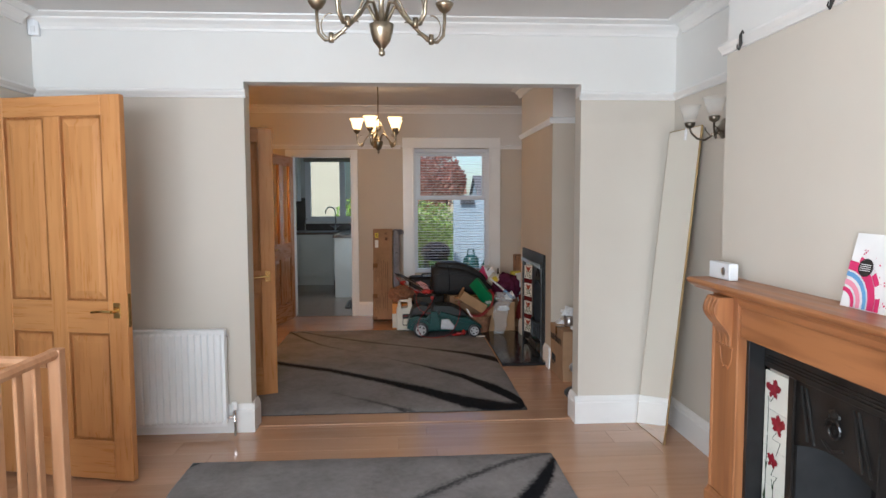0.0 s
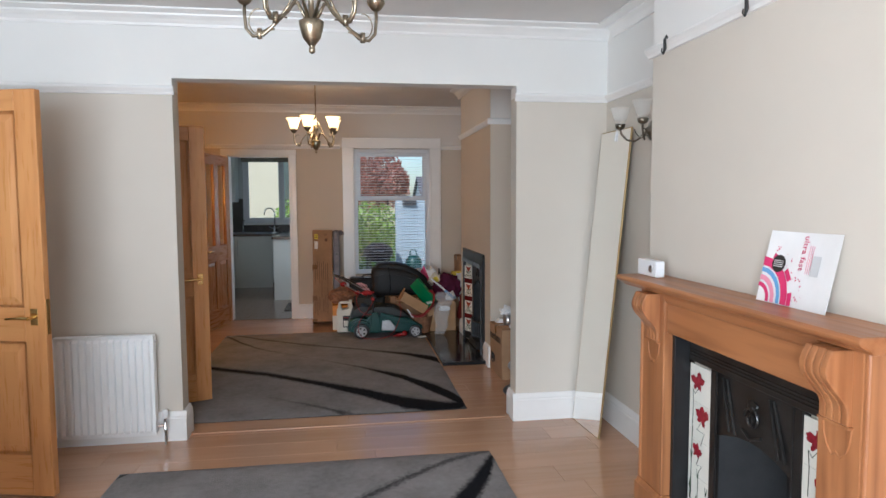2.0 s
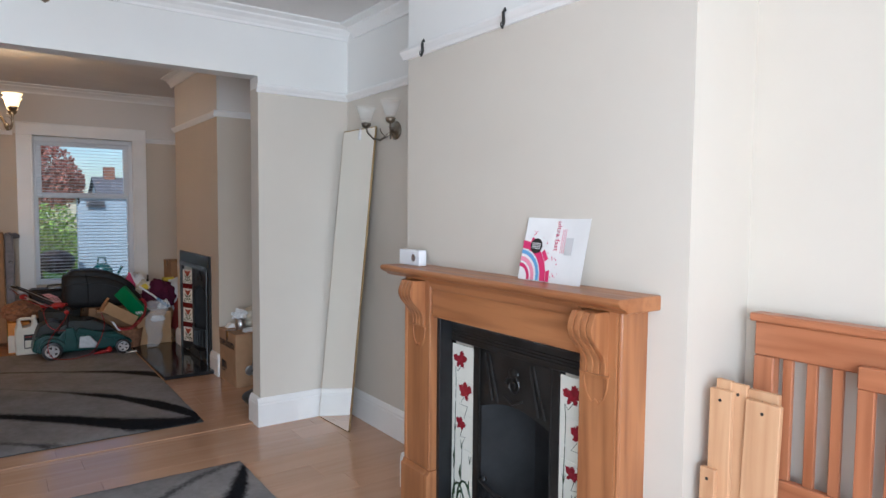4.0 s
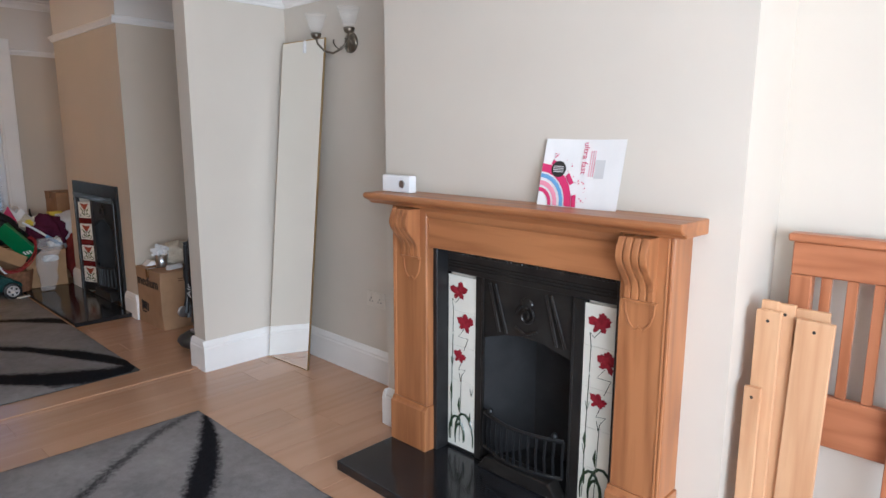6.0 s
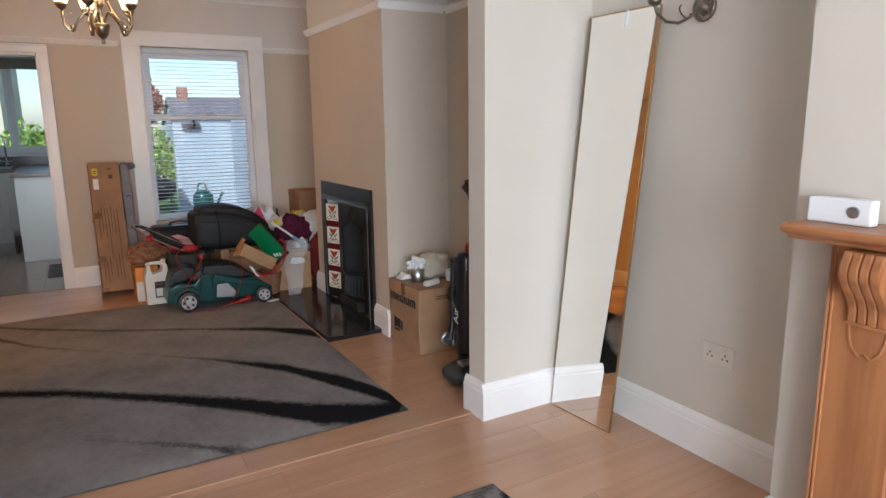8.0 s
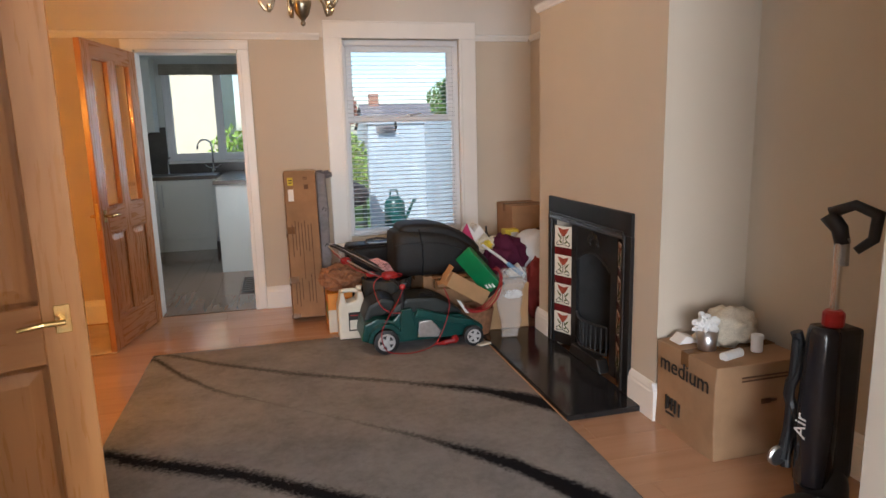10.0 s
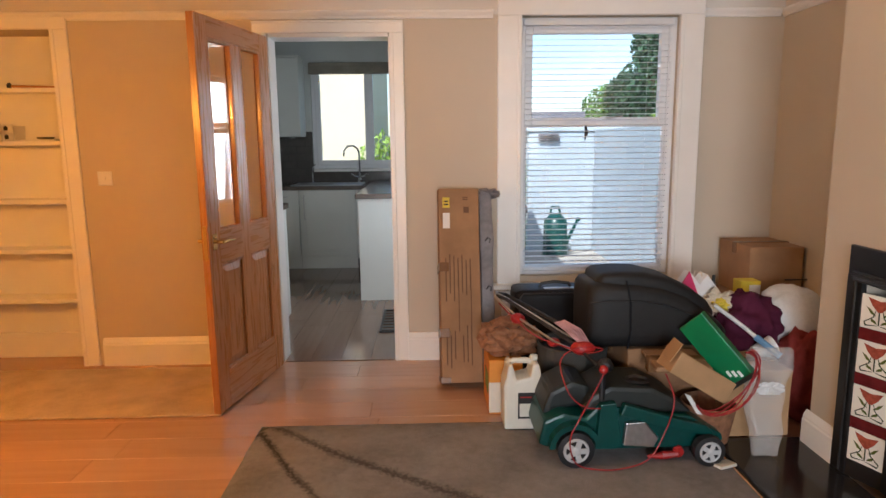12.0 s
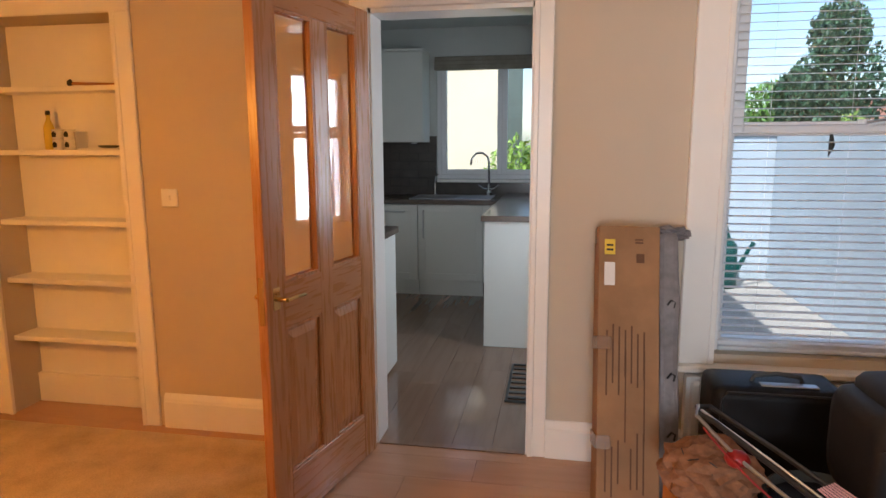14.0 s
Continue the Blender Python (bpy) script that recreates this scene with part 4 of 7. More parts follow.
    arch = [(-1.842 - 0.416 * i / 12, 0.585 - 0.045 * (1 - math.sin(math.pi * i / 12)) + 0.02) for i in range(13)]
    prism(hood, [(-1.842, 0.80), *arch, (-2.258, 0.80)], "x", X + 0.008, X + 0.02)
    part("hood", hood, M_iron_frame, t)
    rib = B()
    for ya, yb in ((-1.875, -1.93), (-1.90, -1.965), (-2.135, -2.19), (-2.155, -2.225)):
        tube(rib, [(X + 0.004, ya if ya > -2 else ya, 0.785), (X - 0.002, yb, 0.605)], 0.006, 6)
    sc = []
    for i in range(26):
        a = i * 0.42
        r = 0.042 * (1 - i / 30)
        sc.append((X + 0.002, -2.05 + r * math.cos(a), 0.69 + r * math.sin(a)))
    tube(rib, sc, 0.005, 6)
    tube(rib, [(X + 0.002, -2.10, 0.64), (X - 0.004, -2.05, 0.62), (X + 0.002, -2.0, 0.64)], 0.005, 6)
    blob(rib, (X + 0.004, -2.05, 0.735), (0.008, 0.03, 0.022), 3, 0.3, 2)
    part("hood_ornament", rib, M_iron_frame, t)
    fb = B()
    prism(fb, [(X + 0.02, -1.835), (X + 0.02, -1.81), (1.50, -1.93), (1.50, -2.17), (X + 0.02, -2.29), (X + 0.02, -2.265), (1.485, -2.155), (1.485, -1.945)], "z", 0.05, 0.80)
    box(fb, X + 0.02, -2.28, 0.80, 1.52, -1.82, 0.82)
    box(fb, X + 0.02, -2.28, 0.035, 1.52, -1.82, 0.05)
    part("firebox", fb, M_soot, t)
    gr = B()
    n = 13
    for i in range(n):
        y = -1.865 - i * (0.37 / (n - 1))
        bow = 0.045 * math.sin(math.pi * i / (n - 1))
        part("bar", tube(B(), [(X - 0.005 - bow, y, 0.12), (X - 0.012 - bow, y, 0.19), (X - 0.005 - bow, y, 0.262)], 0.0055, 6), M_iron, t)
    for z in (0.118, 0.262):
        tube(gr, [(X - 0.005 - 0.045 * math.sin(math.pi * i / 12), -1.865 - i * (0.37 / 12), z) for i in range(13)], 0.008, 6)
    part("grate_rim", gr, M_iron, t)
    part("ash_cover", prism(B(), [(-1.86, 0.042), (-2.24, 0.042), (-2.20, 0.10), (-1.90, 0.10)], "x", X - 0.045, X + 0.02, 0.008), M_iron_frame, t)
    for y in (-1.90, -2.20):
        part("grate_knob", blob(B(), (X - 0.012, y, 0.275), (0.012, 0.012, 0.016), 1, 0.05, 2), M_iron, t)


insert_front()

# ---- rear fireplace ----
h2 = thing("hearth", (0.92, 2.1, 0), "black slate hearth slab beside a grey rug", "hearth")
part("slab", box(B(), 0.735, 1.44, 0.0005, 1.137, 2.80, 0.030, 0.004), M_slate, h2)
part("edge_trim", tube(B(), [(0.731, 1.436, 0.006), (0.731, 2.80, 0.006)], 0.004, 6), M_raw, h2, "pale wooden edge strip")


def insert_back():
    t = thing("cast_iron_grate", (1.12, 2.05, 0.03), "narrow black cast iron fireplace with square flower tiles", "fireplace")
    X = 1.118
    y0, y1, z1 = 1.565, 2.545, 0.955

    def cheek(name, bm, material, label=""):
        """A part of the recess, whose sides slant back from the frame to the fire."""
        for v in bm.verts:
            v.co.x += 0.055 * max(0.0, min(1.0, (v.co.y - 1.65) / 0.135, (2.46 - v.co.y) / 0.135))
        return part(name, bm, material, t, label)

    fr = B()
    box(fr, X, y0, z1 - 0.115, X + 0.02, y1, z1, 0.003)
    box(fr, X, y1 - 0.085, 0.032, X + 0.02, y1, z1 - 0.115)
    box(fr, X, y0, 0.032, X + 0.02, y0 + 0.085, z1 - 0.115)
    box(fr, X + 0.021, y0 + 0.085, 0.842, X + 0.085, y1 - 0.085, 0.855)
    part("frame", fr, M_iron, t)
    for ya in (2.26, 1.785):
        cheek("inner_frame", box(B(), X, ya, 0.032, X + 0.02, ya + 0.065, 0.8415), M_iron)
    for ya in (2.3255, 1.6505):
        cheek("skirt_panel", box(B(), X + 0.006, ya, 0.032, X + 0.018, ya + 0.134, 0.10), M_iron)
    bd = B()
    for k, (r, x) in enumerate(((0.010, -0.006), (0.007, -0.012), (0.005, -0.014))):
        tube(bd, [(X + x, y0 + 0.05, z1 - 0.125 + k * 0.014), (X + x, y1 - 0.05, z1 - 0.125 + k * 0.014)], r, 8)
    tube(bd, [(X - 0.004, y0 + 0.055, 0.04), (X - 0.004, y0 + 0.055, z1 - 0.12)], 0.006, 6)
    tube(bd, [(X - 0.004, y1 - 0.055, 0.04), (X - 0.004, y1 - 0.055, z1 - 0.12)], 0.006, 6)
    part("beading", bd, M_iron_frame, t)
    for ya in (2.325, 1.65):
        for k in range(4):
            z = 0.105 + k * 0.181
            cheek("tile", box(B(), X + 0.004, ya + 0.001, z, X + 0.012, ya + 0.134, z + 0.132, 0.0015), M_tile)
            if k < 3:
                cheek("spacer_tile", box(B(), X + 0.004, ya + 0.001, z + 0.133, X + 0.012, ya + 0.134, z + 0.180, 0.001), M_maroon)
            bm = B()
            xx = X + 0.0025
            yc = ya + 0.0675
            prism(bm, [(yc - 0.042, z + 0.122), (yc, z + 0.112), (yc + 0.042, z + 0.122), (yc + 0.026, z + 0.092), (yc + 0.006, z + 0.070), (yc - 0.006, z + 0.070), (yc - 0.026, z + 0.092)], "x", xx, xx + 0.003)
            cheek("flower", bm, M_petal2)
            st = B()
            tube(st, [(xx, yc, z + 0.07), (xx, yc, z + 0.02)], 0.002, 5)
            for s in (-1, 1):
                tube(st, [(xx, yc + s * 0.004, z + 0.018), (xx, yc + s * 0.045, z + 0.012), (xx, yc + s * 0.05, z + 0.024), (xx, yc + s * 0.02, z + 0.048), (xx, yc + s * 0.012, z + 0.075)], [0.001, 0.003, 0.002, 0.002, 0.001], 5)
            cheek("stem_pattern", st, M_stem)
            lf2 = B()
            for s in (-1, 1):
                prism(lf2, [(yc + s * 0.010, z + 0.052), (yc + s * 0.030, z + 0.060), (yc + s * 0.046, z + 0.085), (yc + s * 0.030, z + 0.076)], "x", xx + 0.0005, xx + 0.003)
                prism(lf2, [(yc + s * 0.006, z + 0.022), (yc + s * 0.026, z + 0.030), (yc + s * 0.030, z + 0.044), (yc + s * 0.012, z + 0.034)], "x", xx + 0.0005, xx + 0.003)
            cheek("leaf_pattern", lf2, M_leaf_glaze)
    hood = B()
    arch = [(1.85 + 0.41 * i / 12, 0.60 + 0.07 * math.sin(math.pi * i / 12)) for i in range(13)]
    prism(hood, [(1.85, 0.842), *arch, (2.26, 0.842)], "x", X + 0.004, X + 0.016)
    for i in range(7):
        a = radians(180 * i / 6)
        blob(hood, (X, 2.055 + 0.05 * math.cos(a), 0.72 + 0.05 * math.sin(a)), (0.009, 0.02, 0.02), i, 0.2, 2)
    tube(hood, [(X, y, z) for y, z in arch], 0.006, 6)
    cheek("hood", hood, M_iron)
    fb = B()
    prism(fb, [(X + 0.02, 2.27), (X + 0.02, 2.29), (1.40, 2.18), (1.40, 1.93), (X + 0.02, 1.83), (X + 0.02, 1.85), (1.385, 1.945), (1.385, 2.165)], "z", 0.032, 0.84)
    box(fb, X + 0.02, 1.83, 0.84, 1.40, 2.29, 0.85)
    cheek("firebox", fb, M_soot)
    gr = B()
    for i in range(11):
        y = 1.875 + i * 0.036
        bow = 0.05 * math.sin(math.pi * i / 10)
        cheek("bar", tube(B(), [(X - 0.004 - bow, y, 0.13), (X - 0.004 - bow, y, 0.285)], 0.0055, 6), M_iron)
    for z in (0.13, 0.285):
        tube(gr, [(X - 0.004 - 0.05 * math.sin(math.pi * i / 10), 1.875 + i * 0.036, z) for i in range(11)], 0.008, 6)
    cheek("grate_rim", gr, M_iron)
    cheek("ash_cover", prism(B(), [(1.86, 0.031), (2.25, 0.031), (2.21, 0.10), (1.90, 0.10)], "x", X - 0.05, X + 0.018, 0.008), M_iron_frame)


insert_back()


# ---- things on the mantel ----
rt = thing("thermostat_box", (1.20, -1.42, 1.108), "small white plastic control box with dial on pine mantel", "control box")
part("case", box(B(), 1.185, -1.512, 1.109, 1.225, -1.345, 1.178, 0.006, 2), M_upvc, rt)
part("dial", lathe(B(), [(0.016, 0), (0.016, 0.004), (0.012, 0.005)], m=Matrix.Translation((1.186, -1.468, 1.144)) @ Matrix.Rotation(radians(-90), 4, "Y"), seg=18), M_steel, rt, "grey round dial")

lf = thing("leaflet", (1.24, -2.245, 1.108), "white advertising leaflet with magenta splashes leaning on the wall", "leaflet")
lf_m = Matrix.Translation((1.223, -2.262, 1.110)) @ Matrix.Rotation(radians(-90), 4, "Z") @ Matrix.Rotation(radians(-13), 4, "X")


def sheet_pt(u, v, off=0.0):
    """A place on the leaflet: u from its back to its front edge, v up it, both in metres."""
    bend = 0.010 * math.sin(math.pi * (u + 0.15) / 0.3)
    return lf_m @ Vector((u, bend + off * (1.6 if off else 0) - (0.0016 if off else 0), v))


def on_sheet(poly, off, mtl, name):
    bm = B()
    vs = [bm.verts.new(sheet_pt(u, v, -off)) for u, v in poly]
    bm.faces.new(vs)
    thicken(bm, geom=bm.faces[:], thickness=0.0003)
    return part(name, bm, mtl, lf)


bm = B()
gp = [[bm.verts.new(sheet_pt(-0.15 + 0.30 * i / 12, 0.228 * j)) for j in (0, 1)] for i in range(13)]
for i in range(12):
    bm.faces.new((gp[i][0], gp[i + 1][0], gp[i + 1][1], gp[i][1]))
thicken(bm, geom=bm.faces[:], thickness=0.0012)
part("sheet", bm, M_paper, lf)
random.seed(5)
for k, (mt, r0, r1) in enumerate(((M_magenta, 0.142, 0.160), (M_magenta, 0.112, 0.140), (M_blueish, 0.092, 0.106), (M_pinkish, 0.066, 0.082), (M_magenta, 0.045, 0.058))):
    for i in range(6):
        a0, a1 = radians(i * 15), radians(i * 15 + 15)
        if k == 0 and i % 2:
            continue
        q = [(-0.149 + r * math.cos(a) * 0.92, 0.002 + r * math.sin(a)) for r, a in ((r0, a0), (r1, a0), (r1, a1), (r0, a1))]
        on_sheet([(max(-0.149, u), max(0.002, v)) for u, v in q], 0.0012 + 0.0001 * k, mt, "printed_band")
for i in range(26):
    a, r, s = random.uniform(0.1, 1.35), random.uniform(0.15, 0.185), random.uniform(0.001, 0.004)
    u, v = -0.149 + r * math.cos(a), 0.002 + r * math.sin(a)
    on_sheet([(u - s, v), (u, v - s), (u + s, v), (u, v + s)], 0.0016, M_magenta, "ink_splash")
on_sheet([(-0.085 + 0.028 * math.cos(i * 0.524), 0.125 + 0.028 * math.sin(i * 0.524)) for i in range(12)], 0.0022, M_ink, "printed_disc")
for i in range(4):
    on_sheet([(-0.105, 0.115 + i * 0.006), (-0.066, 0.115 + i * 0.006), (-0.066, 0.117 + i * 0.006), (-0.105, 0.117 + i * 0.006)], 0.0027, M_paper, "printed_line")
for i in range(3):
    on_sheet([(0.028 + 0.008 * i, 0.105), (0.030 + 0.008 * i, 0.105), (0.030 + 0.008 * i, 0.19), (0.028 + 0.008 * i, 0.19)], 0.0014, M_pinkish, "printed_line")
on_sheet([(0.05, 0.10), (0.085, 0.10), (0.085, 0.16), (0.05, 0.16)], 0.0014, mat("grey_print", (0.6, 0.6, 0.6), 0.6), "printed_panel")
wm = Matrix.Translation(sheet_pt(0.008, 0.165, -0.002)) @ Matrix.Rotation(radians(-90), 4, "Z") @ Matrix.Rotation(radians(-13), 4, "X") @ Matrix.Rotation(radians(90), 4, "X") @ Matrix.Rotation(radians(-90), 4, "Z")
words("printed_words", "ultra fast", wm, 0.030, M_magenta, lf, 0.0002)

# picture-rail hooks
for i, y in enumerate((-1.434, -1.984)):
    hk = thing("picture_hook", (1.25, y, 2.06), "small dark metal picture rail hook hanging on the rail", "hook", "picture rail hooks")
    part("hook", tube(B(), [(1.262, y, 2.095), (1.252, y, 2.112), (1.245, y, 2.095), (1.244, y - 0.004, 2.06), (1.236, y - 0.006, 2.035), (1.228, y - 0.006, 2.045), (1.230, y - 0.006, 2.058)], [0.004, 0.005, 0.006, 0.007, 0.004, 0.003, 0.002], 6), M_ink, hk)

# ---- leaning mirror ----
mr = thing("leaning_mirror", (1.39, -0.22, 0), "tall narrow frameless mirror leaning in a wall alcove", "mirror")
BL = Vector((1.378, -0.035, 0.004))
W = Vector((0.022, -0.377, 0))
U = Vector((0.165, -0.030, 1.848))
N = U.cross(W).normalized()
if N.x > 0:
    N = -N


def slab_on(o, a, b, n, t):
    bm = B()
    vs = [bm.verts.new(p) for p in (o, o + a, o + a + b, o + b)]
    vt = [bm.verts.new(p.co + n * t) for p in vs]
    bm.faces.new(vs[::-1])
    bm.faces.new(vt)
    for i in range(4):
        bm.faces.new((vs[i], vs[(i + 1) % 4], vt[(i + 1) % 4], vt[i]))
    bmesh.ops.recalc_face_normals(bm, faces=bm.faces[:])
    return bm


part("backing", slab_on(BL - N * 0.012, W, U, N, 0.010), M_gilt, mr)
part("glass", slab_on(BL + W * 0.003 + U * 0.001, W * 0.994, U * 0.998, N, 0.0015), M_mirror, mr, "silvered mirror glass")
ed = B()
for o, d in ((BL, U), (BL + W, U), (BL, W), (BL + U, W)):
    tube(ed, [o - N * 0.004, o + d - N * 0.004], 0.0055, 6)
part("edge_trim", ed, M_gilt, mr, "thin gilt edge")
hookp = BL + U + W * 0.55
tg = B()
tube(tg, [hookp + N * 0.006 - U * 0.035, hookp + N * 0.006 - U * 0.012, hookp + N * 0.002, hookp - N * 0.012], 0.006, 6)
part("hanging_tab", tg, M_white_cloth, mr, "white plastic hanging tab")


# ---- wall lights and chandeliers ----
def scroll(p, rad, start, turns, normal_axis, z_up=1):
    return [(p[0] + rad * (1 - i / 18) * math.cos(start + turns * math.tau * i / 14), p[1], p[2] + z_up * rad * (1 - i / 18) * math.sin(start + turns * math.tau * i / 14)) for i in range(14)]


def wall_light(at):
    x, y, z = at
    t = thing("wall_light", at, "two-arm dark metal wall light with frosted glass shades", "wall light", "two-arm wall lights")
    part("backplate", lathe(B(), [(0.052, 0), (0.055, 0.006), (0.04, 0.014), (0.024, 0.02), (0.016, 0.034), (0.006, 0.04)], m=Matrix.Translation((x, y, z)) @ Matrix.Rotation(radians(-90), 4, "Y")), M_pewter, t, smooth=True)
    for s in (-1, 1):
        a = B()
        tube(a, [(x - 0.03, y, z), (x - 0.055, y + s * 0.02, z - 0.035), (x - 0.075, y + s * 0.06, z - 0.055), (x - 0.10, y + s * 0.10, z - 0.045), (x - 0.12, y + s * 0.13, z - 0.01), (x - 0.125, y + s * 0.14, z + 0.02)], 0.006, 8)
        sc = [(x - 0.06 - 0.02 * math.cos(i * 0.5), y + s * (0.045 + 0.022 * math.sin(i * 0.5)), z - 0.01 + 0.02 * math.cos(i * 0.5) - i * 0.001) for i in range(10)]
        tube(a, sc, 0.003, 6)
        part("arm", a, M_pewter, t)
        part("cup", lathe(B(), [(0.008, 0), (0.024, 0.01), (0.030, 0.03), (0.026, 0.033)], (x - 0.125, y + s * 0.14, z + 0.015)), M_pewter, t, smooth=True)
        part("shade", lathe(B(), [(0.022, 0.0), (0.034, 0.02), (0.045, 0.055), (0.060, 0.095), (0.057, 0.096), (0.042, 0.056), (0.030, 0.022)], (x - 0.125, y + s * 0.14, z + 0.046), 24), M_frost, t, "frosted white glass shade", smooth=True)


wall_light((1.60, -0.63, 1.815))
wall_light((1.60, -3.48, 1.835))


def chandelier(at, arms, radius, metal, shade, lit, tip, ztop, start, label):
    x, y = at
    t = thing("chandelier", (x, y, tip), label, "chandelier")
    part("finial", lathe(B(), [(0.003, 0), (0.012, 0.006), (0.012, 0.018), (0.006, 0.024), (0.012, 0.03), (0.032, 0.055), (0.042, 0.09), (0.046, 0.115), (0.038, 0.12), (0.012, 0.125), (0.010, 0.20), (0.020, 0.215), (0.028, 0.24), (0.020, 0.265), (0.008, 0.275), (0.006, 0.32)], (x, y, tip), 18), metal, t, smooth=True)
    ch = B()
    part("stem", tube(ch, [(x, y, tip + 0.315), (x, y, ztop - 0.05)], 0.006, 8), metal, t)
    part("ceiling_rose", lathe(B(), [(0.012, -0.06), (0.03, -0.05), (0.055, -0.02), (0.06, 0.0)], (x, y, ztop), 20), metal, t, smooth=True)
    for k in range(arms):
        a = start + k * math.tau / arms
        c, s = math.cos(a), math.sin(a)
        def P(r, z):
            return (x + c * r, y + s * r, tip + z)
        R = radius
        bm = B()
        tube(bm, [P(0.02, 0.125), P(0.05, 0.185), P(0.085, 0.175), P(0.13, 0.12), P(R * 0.72, 0.075), P(R * 0.88, 0.072), P(R * 0.98, 0.10), P(R, 0.15), P(R, 0.19)], 0.0065, 8)
        tube(bm, [P(0.018, 0.30), P(0.05, 0.25), P(0.09, 0.17), P(0.14, 0.11), P(R * 0.74, 0.085)], 0.0045, 6)
        cur = [P(R * 0.80 + 0.035 * math.cos(q), 0.125 + 0.045 * math.sin(q)) for q in [radians(v) for v in range(-110, 130, 24)]]
        tube(bm, [P(0.14, 0.095), *cur], 0.003, 6)
        tube(bm, [P(R * 0.78, 0.062), P(R * 0.78, 0.098)], 0.010, 8)
        part("arm", bm, metal, t, smooth=True)
        part("cup", lathe(B(), [(0.008, 0), (0.020, 0.008), (0.033, 0.026), (0.036, 0.036), (0.030, 0.04)], P(R, 0.185), 16), metal, t, smooth=True)
        part("shade", lathe(B(), [(0.026, 0.0), (0.036, 0.012), (0.045, 0.045), (0.052, 0.075), (0.068, 0.10), (0.065, 0.101), (0.049, 0.077), (0.041, 0.046), (0.030, 0.014)], P(R, 0.222), 24), shade, t, "lit amber glass shade" if lit else "frosted white glass shade", smooth=True)
    return t


chandelier((-0.19, -1.55), 5, 0.255, M_antique, M_frost, False, 1.970, ZF, radians(20), "unlit antique brass chandelier with five frosted glass shades")
chandelier((-0.34, 2.15), 5, 0.20, M_antique, M_shade_on, True, 1.885, ZB, radians(35), "lit brass chandelier with amber glass shades")
bulb("chandelier_bulb", (-0.34, 2.15, 2.24), 9, (1.0, 0.66, 0.38), 0.12)

hl = thing("pendant_lamp", (-2.75, 2.05, 1.7), "lit pendant lamp with a pale glass shade above tan carpet", "pendant lamp")
part("rose", lathe(B(), [(0.05, -0.03), (0.06, 0.0)], (-2.75, 2.05, ZB), 20), M_antique, hl)
part("flex", tube(B(), [(-2.75, 2.05, ZB - 0.02), (-2.75, 2.05, 1.82)], 0.004, 6), M_ink, hl)
part("shade", lathe(B(), [(0.03, 0.26), (0.07, 0.24), (0.15, 0.10), (0.147, 0.10), (0.065, 0.235), (0.03, 0.255)], (-2.75, 2.05, 1.56), 28), M_shade_on, hl, smooth=True)
bulb("pendant_bulb", (-2.75, 2.05, 1.60), 30, (1.0, 0.38, 0.045), 0.07)

al = thing("alarm_sensor", (-2.24, -0.02, 2.41), "white plastic corner motion detector high on the wall", "sensor")
part("case", prism(B(), [(-2.28, -0.001), (-2.225, -0.001), (-2.225, -0.03), (-2.245, -0.045), (-2.28, -0.045)], "z", 2.405, 2.495, 0.004), M_upvc, al)
part("lens", box(B(), -2.262, -0.048, 2.42, -2.236, -0.044, 2.455, 0.003), M_frost, al)


M_ivory = paint_mat("ivory_plastic", (0.66, 0.61, 0.53), 0.4, 0.03, 5, 0.02)


def switch(at, name, label, axis):
    x, y, z = at
    t = thing(name, at, label, "wall switch")
    if axis == "y":
        part("plate", box(B(), x - 0.043, y - 0.009, z - 0.043, x + 0.043, y, z + 0.043, 0.003), M_upvc, t)
        part("rocker", box(B(), x - 0.007, y - 0.013, z - 0.012, x + 0.007, y - 0.008, z + 0.012, 0.002), M_upvc, t)
    else:
        part("plate", box(B(), x - 0.009, y - 0.073, z - 0.043, x, y + 0.073, z + 0.043, 0.003), M_ivory, t)
        for s in (-1, 1):
            part("rocker", box(B(), x - 0.013, y + s * 0.035 - 0.008, z + 0.012, x - 0.008, y + s * 0.035 + 0.008, z + 0.03, 0.002), M_ivory, t)
            for a, c in ((-0.011, -0.012), (0.011, -0.012), (0, 0.004)):
                part("pin_hole", box(B(), x - 0.0095, y + s * 0.035 + a - 0.003, z + c - 0.004, x - 0.0088, y + s * 0.035 + a + 0.003, z + c + 0.004), M_ink, t)


switch((-2.470, 4.03, 1.170), "light_switch", "white single light switch on a warm beige wall", "y")
sw = thing("light_switch", (-1.80, 1.40, 1.15), "white light switch on a brown wall beside a doorway", "wall switch")
part("plate", box(B(), -1.80, 1.357, 1.107, -1.791, 1.443, 1.193, 0.003), M_upvc, sw)
part("rocker", box(B(), -1.792, 1.393, 1.138, -1.787, 1.407, 1.162, 0.002), M_upvc, sw)
switch((1.60, -0.80, 0.46), "power_socket", "ivory double power socket on a beige alcove wall", "x")

